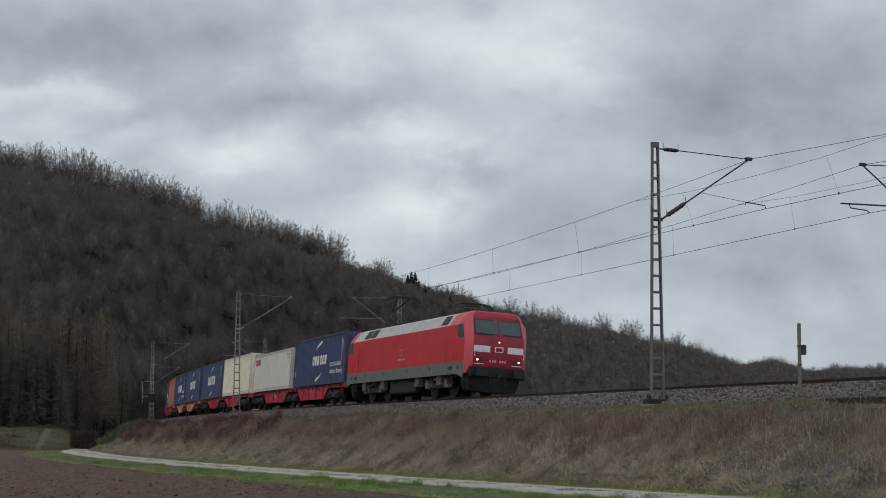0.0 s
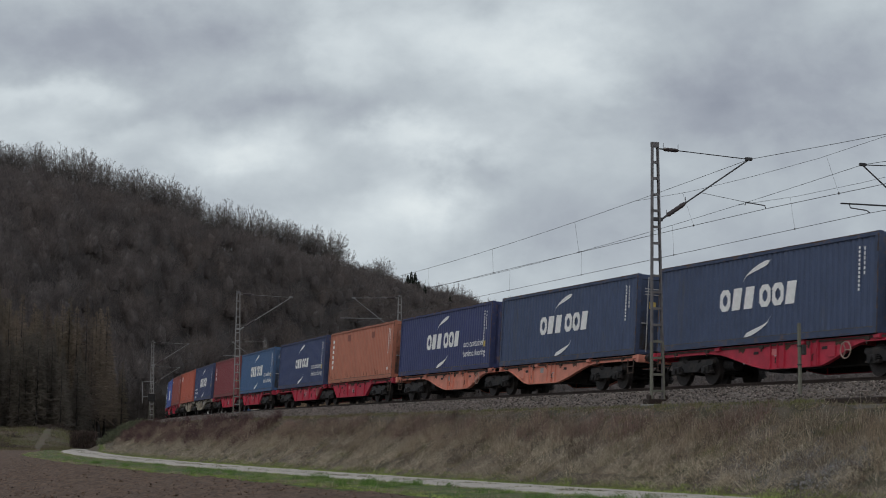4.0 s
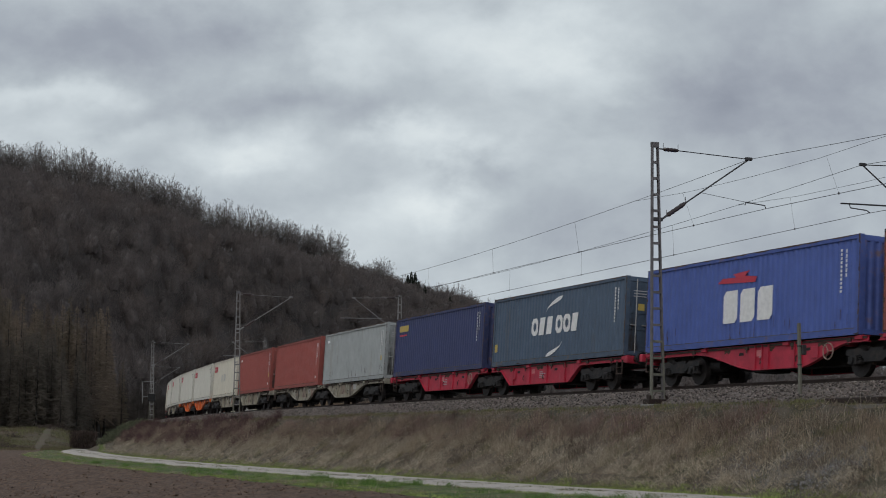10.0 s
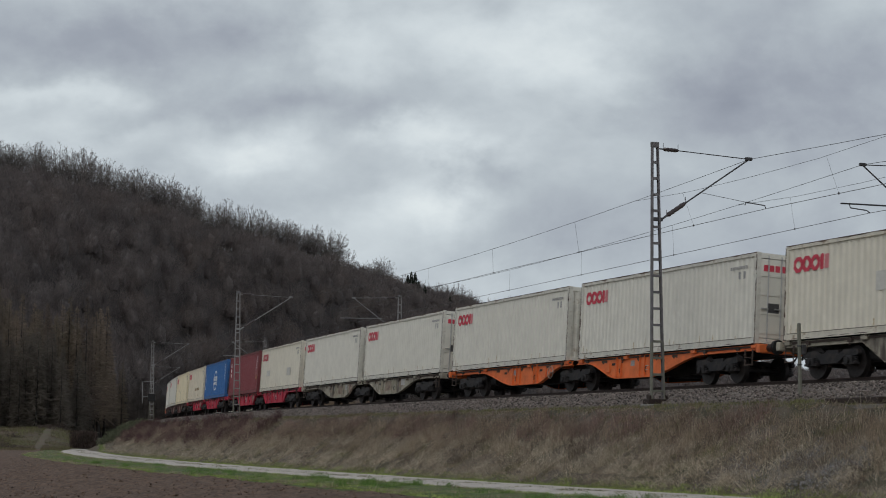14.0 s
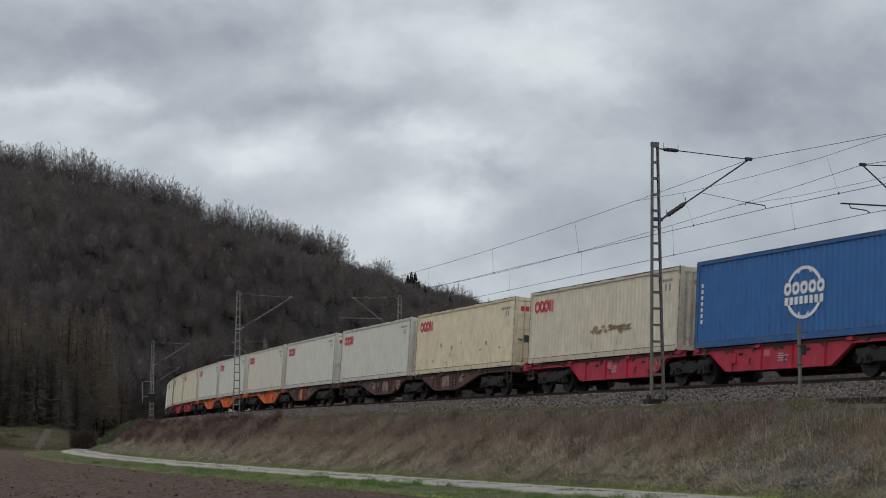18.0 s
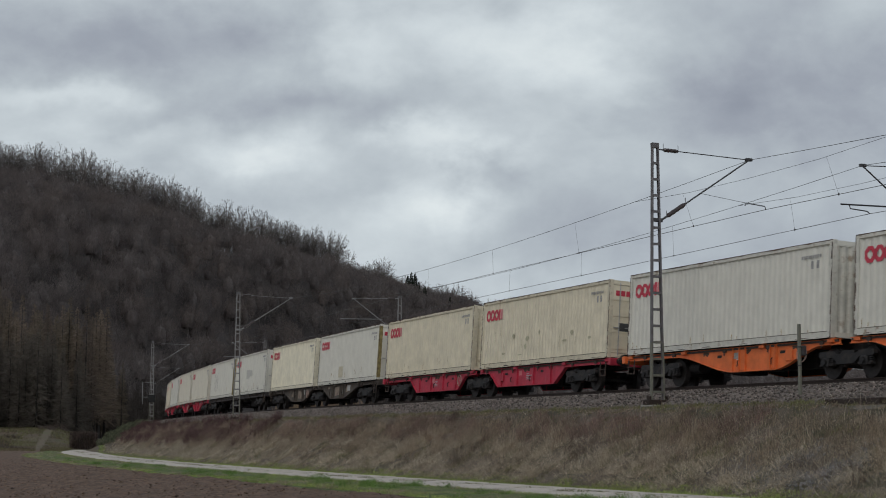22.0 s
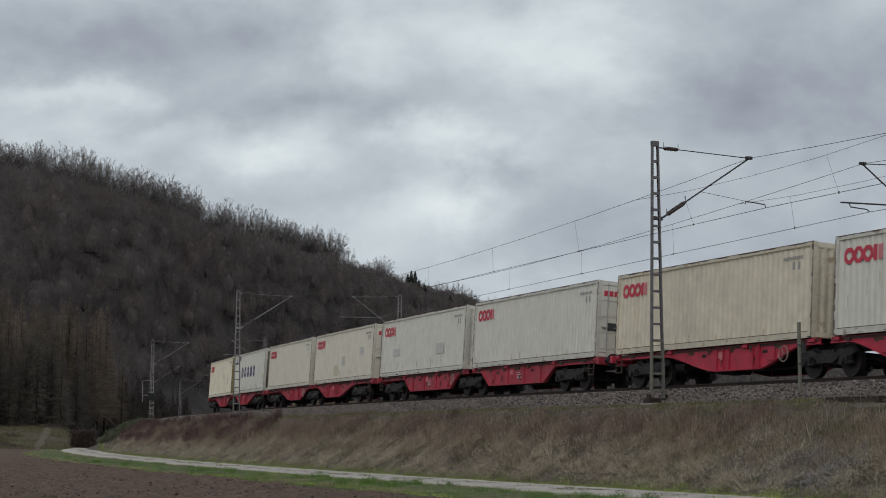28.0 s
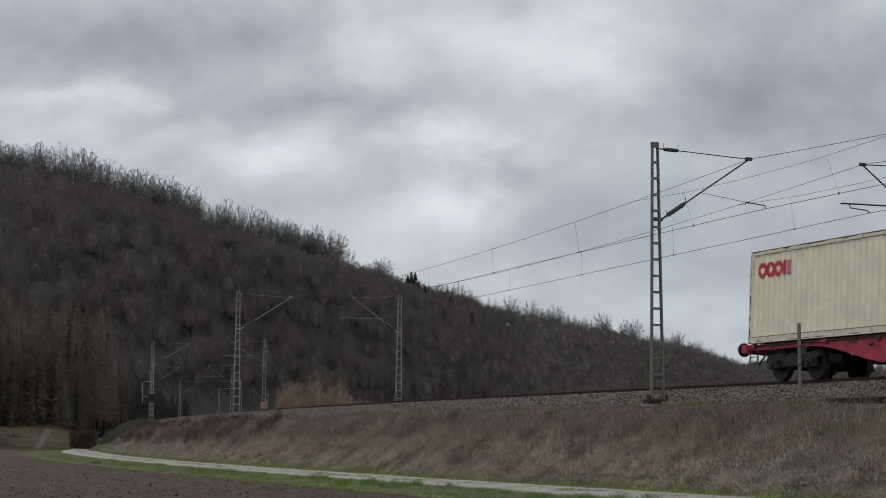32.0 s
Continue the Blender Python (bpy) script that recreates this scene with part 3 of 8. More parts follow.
battens = {}
M["sign_pale"] = material("weathered_orange_plate", (0.42, 0.27, 0.19), 0.7, vary=0.3, grain=6, stain=(0.62, 0.57, 0.5), stain_scale=4, stain_at=0.5)
near_masts = [(61.7, 0), (1.64, 0), (-58.24, 0), (-118.46, 0), (-178.5, 0), (-238.5, 0), (-298.5, 0), (121.7, 0)]
far_masts = [(60.5, 0), (2.3, 0), (-57.07, 0), (-113.4, 0), (-173.0, 0), (-233.0, 0), (-293.0, 0), (119, 0)]
CONTACT, MESSENGER, LOW = 5.58, 7.46, 6.60
# Brackets beyond s = -30 take the paler tube grey as well.
for s, _ in near_masts:
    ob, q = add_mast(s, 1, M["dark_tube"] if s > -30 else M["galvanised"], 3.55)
    part("registration_wire", bar(q, (0, 3.39, 6.6), 0.008, M["wire"], "registration_wire"), ob)
    part("steady_arm", Build().tube([(0, 3.36, 6.5), (0, 3.39, 6.6), (0, 4.13, 6.53), (0, 4.16, 6.43)], 0.02, 6).make("steady_arm", M["dark_tube"]), ob)
for s, _ in far_masts:
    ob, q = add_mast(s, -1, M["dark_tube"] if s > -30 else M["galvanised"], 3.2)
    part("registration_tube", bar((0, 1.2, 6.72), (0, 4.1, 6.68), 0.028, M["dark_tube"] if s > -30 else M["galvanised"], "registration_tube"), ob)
    if -120 < s < -110:
        part("sign_plate", Build().soft_box(0.07, 0.09, -0.3, 0.3, 1.5, 2.15, 0.008).make("sign_plate", M["sign_pale"]), ob, label="weathered pale orange plate")
    part("steady_arm", Build().tube([(0, 3.75, 6.66), (0, 3.72, 6.55), (0, 3.05, 6.5), (0, 2.95, 6.43)], 0.02, 6).make("steady_arm", M["dark_tube"]), ob)


def catenary(name, supports, off_of, label):
    """Messenger wire, contact wire, stitch wires and droppers of one track between its masts."""
    ob = thing(name, label, "overhead line")
    s_all = sorted(supports)
    for a, b_ in zip(s_all, s_all[1:]):
        n = 16
        up, con = [], []
        def hang(u):
            return LOW + (MESSENGER - LOW) * (2 * u - 1) ** 2
        for k in range(n + 1):
            u = k / n
            up.append(beside(a + (b_ - a) * u, off_of(a, b_, u, 0), hang(u)))
            con.append(beside(a + (b_ - a) * u, off_of(a, b_, u, 1), CONTACT + 0.26 * (2 * u - 1) ** 2))
        part("messenger_wire", Build().tube(up, 0.0095, 4).make("messenger_wire", M["wire"]), ob)
        part("contact_wire", Build().tube(con, 0.0105, 4).make("contact_wire", M["wire"]), ob)
        for k in range(7):
            u = (k + 0.5) / 7
            z1 = hang(u) if 0 < k < 6 else min(hang(u), 6.92)
            p0, p1 = beside(a + (b_ - a) * u, off_of(a, b_, u, 0), z1), beside(a + (b_ - a) * u, off_of(a, b_, u, 1), CONTACT + 0.26 * (2 * u - 1) ** 2)
            part("dropper", Build().tube([p0, p1], 0.004, 4).box(p1.x - .02, p1.x + .02, p1.y - .02, p1.y + .02, p1.z - .03, p1.z + .04).make("dropper", M["wire"]), ob)
        for u0, u1, f in ((0.0, 0.13, 1), (1.0, 0.87, -1)):
            sa = a + (b_ - a) * u0
            pts = [beside(sa, off_of(a, b_, u0, 0), 6.86), beside(a + (b_ - a) * (u0 + u1) / 2, off_of(a, b_, u0, 0), 6.9), beside(a + (b_ - a) * u1, off_of(a, b_, u1, 0), hang(u1))]
            part("stitch_wire", Build().tube(pts, 0.007, 4).make("stitch_wire", M["wire"]), ob)
    return ob


def near_off(a, b_, u, low):
    if not low:
        return -0.13 + 4 * u * (1 - u) * 0.1
    return -0.72 + 4 * u * (1 - u) * 0.7


def far_off(a, b_, u, low):
    if not low:
        return -4.15 + 4 * u * (1 - u) * 0.1
    return -4.4 + 4 * u * (1 - u) * 0.4


catenary("overhead_line", [s for s, _ in near_masts], near_off, "thin dark catenary and contact wires over the near track")
catenary("overhead_line", [s for s, _ in far_masts], far_off, "thin dark catenary and contact wires over the far track")


# ---------- small things by the line ----------
pole = thing("marker_pole", "thin weathered grey post with a small junction box", "post", at=upright(8.76, 3.0, -0.78))
part("post", Build().soft_box(-0.042, 0.042, -0.042, 0.042, -0.4, 2.28, 0.012).make("post", M["mast_green"]), pole)
part("junction_box", Build().soft_box(-0.07, 0.07, 0.055, 0.2, 1.4, 1.68, 0.02).make("junction_box", M["dark_tube"]), pole, label="dark junction box")
for z in (1.1, 1.62):
    part("strap", Build().soft_box(-0.055, 0.055, -0.055, 0.055, z, z + 0.04, 0.008).make("strap", M["dark_tube"]), pole)
slab = thing("duct_cover", "dark concrete cable duct cover lying in the grass", "slab", at=upright(13.0, 4.1, -0.72))
part("lid", Build().soft_box(-1.3, 0.9, -0.25, 0.25, -0.15, 0.06, 0.02).make("lid", M["rail"]), slab)
part("rim", Build().soft_box(-1.4, 1.0, -0.32, 0.32, -0.3, -0.13, 0.02).make("rim", M["concrete"]), slab)
M["vent_black"] = material("sooty_black_housing", (0.012, 0.012, 0.012), 0.8, vary=0.3, grain=6)
signal_box = thing("signal_lamp", "small dark signal head on a grey mast bracket", "signal", at=upright(-118.46, 3.42, 1.2))
part("head", Build().soft_box(-0.2, 0.2, -0.35, 0.35, 0.4, 1.15, 0.04).make("head", M["vent_black"]), signal_box)
part("bracket", Build().tube([(0, -0.9, 0.2), (0, -0.9, 2.4), (0, 0.2, 2.4)], 0.04, 6).tube([(0, -0.9, 0.9), (0, 0, 0.9)], 0.04, 6).make("bracket", M["galvanised"]), signal_box)


# ---------- train: shared meshes ----------
M["black_steel"] = material("grimy_black_steel", (0.017, 0.016, 0.016), 0.65, 0.2, vary=0.4, grain=6, stain=(0.04, 0.032, 0.027), stain_scale=3, stain_at=0.5)
M["wheel"] = material("wheel_steel", (0.034, 0.03, 0.028), 0.55, 0.5, vary=0.3, grain=8)
M["rust_brown"] = material("dusty_brown_steel", (0.075, 0.055, 0.045), 0.8, 0.1, vary=0.35, grain=7, stain=(0.11, 0.075, 0.05), stain_scale=3)
M["buffer"] = material("greasy_buffer_steel", (0.03, 0.03, 0.03), 0.45, 0.5, vary=0.3)
M["white_mark"] = material("white_stencil_paint", (0.84, 0.84, 0.82), 0.6, vary=0.1, bump=0)
M["yellow_mark"] = material("yellow_sticker", (0.55, 0.41, 0.10), 0.5, vary=0.1, bump=0)
M["pale_mark"] = material("worn_white_stencil", (0.42, 0.42, 0.42), 0.6, vary=0.15, bump=0)
M["red_logo"] = material("red_logo_paint", (0.54, 0.04, 0.07), 0.5, vary=0.12, bump=0)
M["pink_logo"] = material("faded_red_logo_paint", (0.58, 0.19, 0.20), 0.5, vary=0.12, bump=0)
M["purple_logo"] = material("faded_violet_logo_paint", (0.075, 0.07, 0.19), 0.5, vary=0.2, bump=0)
M["grey_patch"] = material("grey_repair_patch", (0.55, 0.54, 0.49), 0.6, vary=0.1)
M["tan_patch"] = material("tan_repair_patch", (0.58, 0.53, 0.39), 0.6, vary=0.1)
M["red_patch"] = material("dark_red_repair_patch", (0.24, 0.075, 0.05), 0.6, vary=0.1)
M["chrome"] = material("galvanised_lock_rod", (0.42, 0.42, 0.41), 0.45, 0.6, vary=0.12)
M["vent"] = material("dark_vent", (0.06, 0.06, 0.06), 0.7, vary=0.2)

LEN, WID, TALL, FLOOR = 12.192, 2.438, 2.896, 1.17
HALF = WID / 2


def corrugated(length, height, pitch, depth, y):
    """A folded steel wall along x, facing -y, from 0 to length and 0 to height; troughs go inwards."""
    b = Build()
    n = int(round(length / pitch))
    p = length / n
    pts = []
    for k in range(n):
        x = k * p
        pts += [(x, y), (x + p * 0.28, y), (x + p * 0.5, y + depth), (x + p * 0.78, y + depth)]
    pts.append((length, y))
    verts = [(x, yy, 0) for x, yy in pts] + [(x, yy, height) for x, yy in pts]
    k = len(pts)
    return b.add(verts, [(j, j + 1, j + 1 + k, j + k) for j in range(k - 1)])


# container: x from 0 (rear) to LEN (front), y across, z from its own underside
side_right = corrugated(LEN - 0.34, TALL - 0.30, 0.281, 0.036, -HALF + 0.03)
side_right = Build().add([(x + 0.17, y, z + 0.17) for x, y, z in side_right.v], side_right.f).make("side_panel")
side_left = Build().add([(x + 0.17, -y, z) for x, y, z in [(v.co.x - 0.17, v.co.y, v.co.z) for v in side_right.vertices]],
                        [tuple(reversed(p.vertices[:])) for p in side_right.polygons]).make("side_panel")
fold = corrugated(WID - 0.32, TALL - 0.32, 0.25, 0.045, 0)
end_front = Build().add([(LEN - 0.02 - y, x - HALF + 0.16, z + 0.18) for x, y, z in fold.v], fold.f).make("end_panel")
end_rear = Build().add([(0.02 + y, -(x - HALF + 0.16), z + 0.18) for x, y, z in fold.v], fold.f).make("end_panel")
roof = Build().box(0.1, LEN - 0.1, -HALF + 0.06, HALF - 0.06, TALL - 0.06, TALL - 0.02)
for k in range(22):
    x = 0.45 + k * 0.52
    roof.box(x, x + 0.18, -HALF + 0.12, HALF - 0.12, TALL - 0.02, TALL - 0.004)
roof = roof.make("roof")
comb = [(0.1, 0.16), (LEN - 0.1, 0.16)]
for k in range(23, -1, -1):
    comb += [(0.36 + k * 0.5, 0.13), (0.36 + k * 0.5, 0.02), (0.3 + k * 0.5, 0.02), (0.3 + k * 0.5, 0.13)]
comb.append((0.1, 0.13))
floor_mesh = Build().plate(comb[::-1], -HALF + 0.08, HALF - 0.08).make("floor")
rail_bottom = Build().box(0.16, LEN - 0.16, -0.03, 0.03, 0.015, 0.19).box(0.16, LEN - 0.16, -0.035, -0.03, 0.0, 0.03).make("bottom_rail")
rail_top = Build().box(0.16, LEN - 0.16, -0.03, 0.045, TALL - 0.13, TALL - 0.012).make("top_rail")
post = Build().box(-0.085, 0.085, -0.03, 0.03, 0.11, TALL - 0.11).box(-0.085, -0.06, 0.03, 0.13, 0.11, TALL - 0.11).make("corner_post")
end_sill = Build().box(-0.04, 0.04, -HALF + 0.16, HALF - 0.16, 0.03, 0.18).make("end_sill")
end_header = Build().box(-0.04, 0.04, -HALF + 0.16, HALF - 0.16, TALL - 0.18, TALL - 0.02).make("end_header")
casting = Build().soft_box(-0.089, 0.089, -0.081, 0.081, 0.0, 0.118, 0.012).make("corner_casting")
leaf = Build().box(0, 0.05, -0.545, 0.545, 0.2, TALL - 0.2)
for k in range(4):
    z = 0.34 + k * 0.6
    leaf.box(0.05, 0.07, -0.5, 0.5, z, z + 0.42)
leaf = leaf.make("door")
rod = Build().tube([(0.1, 0, 0.1), (0.1, 0, TALL - 0.1)], 0.02, 6).box(0.06, 0.13, -0.22, 0.02, 1.1, 1.14).make("lock_rod", M["chrome"])


def swoosh(u0, z0, length, rise, thick):
    """A pointed, bowed stripe in the plane of a side: outline in x and z."""
    top, low = [], []
    for k in range(9):
        t = k / 8
        w = thick * 1.9 * t ** 1.3 * (1.02 - t) ** 0.6
        x = u0 + length * t
        z = z0 + rise * (t ** 0.55)
        top.append((x - 0.25 * w, z + w * 0.5)); low.append((x + 0.25 * w, z - w * 0.5))
    return top + low[::-1][1:-1]


SIDE_Y = -HALF + 0.027


def marks(name, shapes, mat):
    """Flat painted shapes on the right side, 3 mm thick."""
    b = Build()
    for s_ in shapes:
        b.plate(s_, SIDE_Y - 0.003, SIDE_Y)
    return b.make(name, mat)


def each(name, shapes, mat):
    """One mark for each shape."""
    return [marks(name, [o], mat) for o in shapes]


def block(x0, x1, z0, z1, cut=0.0, hole=False):
    """Outlines of one block of a word-like mark: a slab with cut corners, or a frame of four slabs."""
    c = cut
    if not hole:
        return [[(x0 + c, z0), (x1 - c, z0), (x1, z0 + c), (x1, z1 - c), (x1 - c, z1), (x0 + c, z1), (x0, z1 - c), (x0, z0 + c)] if c else [(x0, z0), (x1, z0), (x1, z1), (x0, z1)]]
    w = (x1 - x0) * 0.3
    return [[(x0, z0 + c), (x0 + w, z0), (x0 + w, z1), (x0, z1 - c)], [(x1 - w, z0), (x1, z0 + c), (x1, z1 - c), (x1 - w, z1)],
            [(x0 + w, z0), (x1 - w, z0), (x1 - w, z0 + w), (x0 + w, z0 + w)], [(x0 + w, z1 - w), (x1 - w, z1 - w), (x1 - w, z1), (x0 + w, z1)]]


def ring(x0, x1, z0, z1, cut, wide):
    """Outlines of an eight-cornered ring, as eight slabs."""
    def corners(x0, x1, z0, z1, c):
        return [(x0 + c, z0), (x1 - c, z0), (x1, z0 + c), (x1, z1 - c), (x1 - c, z1), (x0 + c, z1), (x0, z1 - c), (x0, z0 + c)]
    a, b_ = corners(x0, x1, z0, z1, cut), corners(x0 + wide, x1 - wide, z0 + wide, z1 - wide, cut * 0.75)
    return [[a[k], a[(k + 1) % 8], b_[(k + 1) % 8], b_[k]] for k in range(8)]


def lettering(x, z, width, height, n, gap=0.18, cut=0.0):
    w = width / (n + (n - 1) * gap)
    out = []
    for k in range(n):
        x0 = x + k * w * (1 + gap)
        out += block(x0, x0 + w, z, z + height, cut)
    return out


def slabs(x, z, width, height, n, gap=0.2):
    """A row of plain slanted slabs, the outlines of each in its own list."""
    w = width / (n + (n - 1) * gap)
    out = []
    for k in range(n):
        x0, c = x + k * w * (1 + gap), w * 0.18
        out.append([[(x0, z), (x0 + w - c, z), (x0 + w, z + c), (x0 + w, z + height), (x0 + c, z + height), (x0, z + height - c)]])
    return out


# plain shapes that stand for the shipping lines' marks
def emblem(x, z, size):
    """Six plain shapes in two threes: eight-cornered rings and leaning slabs."""
    w, out = size * 0.88, []
    for k in range(6):
        x0 = x + k * w * 1.14 + (0.25 * size if k > 2 else 0)
        if k in (0, 3, 4):
            out.append(ring(x0, x0 + w, z, z + size, w * 0.24, w * 0.27))
        else:
            out.append([[(x0, z), (x0 + w * 0.78, z), (x0 + w * 0.96, z + size), (x0 + w * 0.18, z + size)]])
    return [marks("logo", o, M["white_mark"]) for o in out]


big_word = emblem(3.95, 1.12, 0.70)
mid_word = emblem(4.6, 1.18, 0.55)
swoosh_up = marks("logo", [swoosh(5.25, 2.0, 1.55, 0.55, 0.26)], M["white_mark"])
swoosh_low = marks("logo", [[(x * -1 + 12.15, 2.9 - z) for x, z in swoosh(5.25, 2.1, 1.5, 0.55, 0.24)][::-1]], M["white_mark"])
red_word = [marks("logo", o, M["red_logo"]) for o in (ring(0.4, 0.86, 2.03, 2.5, 0.12, 0.11), ring(0.83, 1.27, 2.03, 2.5, 0.12, 0.11), ring(1.26, 1.70, 2.03, 2.5, 0.12, 0.11), block(1.72, 1.9, 2.03, 2.5, 0.04))]
red_tail = marks("logo", block(1.94, 2.14, 2.05, 2.48), M["pink_logo"])
violet_word = [marks("logo", ring(3.1 + k * 1.15, 3.7 + k * 1.15, 1.1, 1.87, 0.17, 0.18), M["purple_logo"]) for k in range(5)]
three_word = each("logo", [o for s_ in slabs(5.0, 0.72, 2.8, 1.05, 3) for o in s_], M["white_mark"])
red_wing = marks("logo", [[(4.6, 2.05), (6.8, 1.95), (6.9, 2.12), (6.2, 2.2), (6.5, 2.35), (5.5, 2.3), (5.7, 2.18), (4.9, 2.2)]], M["red_logo"])
globe = Build()
for lo_, hi_ in ((28, 152), (208, 332)):
    for k in range(10):
        a0, a1 = radians(lo_ + (hi_ - lo_) * k / 10), radians(lo_ + (hi_ - lo_) * (k + 1) / 10)
        globe.plate([(6.1 + r * math.cos(a) * 1.08, 1.42 + r * math.sin(a) * 0.92) for r, a in ((0.76, a0), (0.87, a0), (0.87, a1), (0.76, a1))], SIDE_Y - 0.003, SIDE_Y)
    for side in (-1, 1):
        for k in range(5):
            a0, a1 = radians(lo_ + 22 + 40 * k / 5), radians(lo_ + 22 + 40 * (k + 1) / 5)
            globe.plate([(6.1 + side * (0.42 * math.cos(a0) + d), 1.42 + 0.76 * math.sin(a)) for d, a in ((0, a0), (0.07, a0), (0.07, a1), (0, a1))][::side], SIDE_Y - 0.003, SIDE_Y)
for k in range(5):
    for s_ in ring(5.08 + k * 0.42, 5.44 + k * 0.42, 1.38, 1.76, 0.09, 0.1):
        globe.plate(s_, SIDE_Y - 0.003, SIDE_Y)
for s_ in lettering(5.12, 1.07, 1.95, 0.24, 8, 0.5, 0.0):
    globe.plate(s_, SIDE_Y - 0.003, SIDE_Y)
globe = globe.make("logo", M["white_mark"])
tower_word = each("logo", [o for k in range(6) for o in block(0.55, 0.85, 2.25 - k * 0.29, 2.45 - k * 0.29, 0.03)], M["white_mark"])
short_tower = each("logo", [o for k in range(3) for o in block(0.5, 0.82, 2.1 - k * 0.36, 2.36 - k * 0.36, 0.06)], M["white_mark"])
slim_tower = each("logo", [o for k in range(7) for o in block(0.3, 0.42, 2.0 - k * 0.2, 2.13 - k * 0.2, 0)], M["white_mark"])
two_word = each("logo", block(0.5, 0.85, 2.1, 2.5, 0.06) + block(0.9, 1.12, 2.1, 2.5, 0.0) + block(1.2, 1.3, 2.1, 2.5, 0), M["white_mark"])
yellow_word = marks("logo", block(0.55, 1.9, 2.2, 2.5, 0.04), M["yellow_mark"])
red_line = marks("logo", block(0.6, 1.7, 1.98, 2.06), M["red_logo"])
small_word = marks("logo", block(0.5, 1.05, 2.35, 2.5, 0.03), M["white_mark"])
code_right = marks("code_stencil", [o for k in range(11) for o in block(11.25, 11.33, 2.45 - k * 0.12, 2.53 - k * 0.12)] + [o for k in range(6) for o in block(11.5, 11.56, 2.4 - k * 0.14, 2.5 - k * 0.14)], M["white_mark"])
M["dim_mark"] = material("faded_grey_stencil", (0.30, 0.30, 0.29), 0.7, vary=0.2, bump=0)
code_dim = marks("code_stencil", lettering(10.6, 2.42, 1.0, 0.1, 9, 0.5) + lettering(11.1, 2.1, 0.12, 0.24, 1) + lettering(11.38, 2.1, 0.12, 0.24, 1), M["dim_mark"])
label_yellow = marks("sticker", block(11.3, 11.52, 0.95, 1.2), M["yellow_mark"])
label_left = marks("sticker", block(0.22, 0.5, 0.62, 0.95), M["yellow_mark"])
label_low = marks("sticker", block(11.2, 11.4, 0.42, 0.56), M["white_mark"])
patch_pair = [marks("patch", block(4.35, 4.95, 1.2, 1.75), M["grey_patch"]), marks("patch", block(5.55, 6.4, 1.2, 1.75), M["grey_patch"])]
patch_one = [marks("patch", block(6.0, 6.7, 0.9, 1.4), M["grey_patch"]), marks("patch", block(9.6, 10.3, 1.35, 1.75), M["grey_patch"])]
patch_two = [marks("patch", block(1.9, 3.0, 1.0, 1.35), M["grey_patch"]), marks("patch", block(8.3, 9.4, 0.85, 1.35), M["grey_patch"])]
patch_broad = [marks("patch", block(4.6, 5.9, 1.1, 1.75, 0.05), M["grey_patch"]), marks("patch", block(5.95, 6.8, 1.25, 1.7, 0.08), M["grey_patch"]), marks("patch", block(1.6, 2.1, 0.95, 1.2), M["grey_patch"])]
M["faint_patch"] = material("faint_yellow_grey_patch", (0.60, 0.565, 0.445), 0.8, vary=0.15, grain=3)
patch_low = [marks("patch", block(9.55, 10.0, 0.85, 1.35), M["faint_patch"]), marks("patch", block(7.6, 8.1, 1.3, 1.65), M["faint_patch"])]
violet_small = [marks("logo", [[(0.72, 2.3), (0.78, 2.3), (0.78, 2.72)], [(0.82, 2.3), (0.95, 2.3), (0.84, 2.55)], [(0.42, 2.16), (1.12, 2.16), (1.18, 2.24), (0.38, 2.24)]], M["purple_logo"])]
violet_small += [marks("logo", ring(1.3 + k * 0.31, 1.55 + k * 0.31, 2.4, 2.68, 0.02, 0.05) + block(1.4 + k * 0.31, 1.45 + k * 0.31, 2.45, 2.66), M["purple_logo"]) for k in range(4)]
violet_patch = [marks("patch", block(1.85, 3.05, 1.05, 1.62), M["grey_patch"])]
patch_tan = [marks("patch", block(4.4, 5.3, 0.35, 0.95), M["tan_patch"])]
patch_red = [marks("patch", block(3.55, 4.15, 2.25, 2.6), M["red_patch"]), marks("patch", block(8.2, 8.75, 2.2, 2.52), M["red_patch"])]
streaks = marks("dent_lines", [[(2.3 + k * 0.28, 0.6 + 0.1 * (k % 3)), (2.315 + k * 0.28, 0.6), (2.315 + k * 0.28, 2.0), (2.3 + k * 0.28, 1.9)] for k in range(7)], M["vent"])


def words(text, x, z, size):
    """Painted words on the right side, with the built-in font, as a flat mesh."""
    cu = bpy.data.curves.new("words", "FONT")
    cu.body, cu.size, cu.extrude = text, size, 0.0015
    tmp = bpy.data.objects.new("words", cu)
    scene.collection.objects.link(tmp)
    dg = bpy.context.evaluated_depsgraph_get()
    me = bpy.data.meshes.new_from_object(tmp.evaluated_get(dg))
    bpy.data.objects.remove(tmp)
    me.transform(Matrix.Translation((x, SIDE_Y - 0.0015, z)) @ Matrix.Rotation(math.pi / 2, 4, "X"))
    me.materials.clear(); me.materials.append(M["white_mark"])
    me.name = "words"
    return me


eco_1 = words("eco container", 8.85, 1.02, 0.44)
eco_2 = words("bamboo flooring", 8.85, 0.6, 0.40)
eco_small = [words("eco container", 0.6, 0.92, 0.28), words("bamboo flooring", 0.6, 0.6, 0.28), words("lightsteel", 0.6, 0.28, 0.28)]


P_BASE = {}


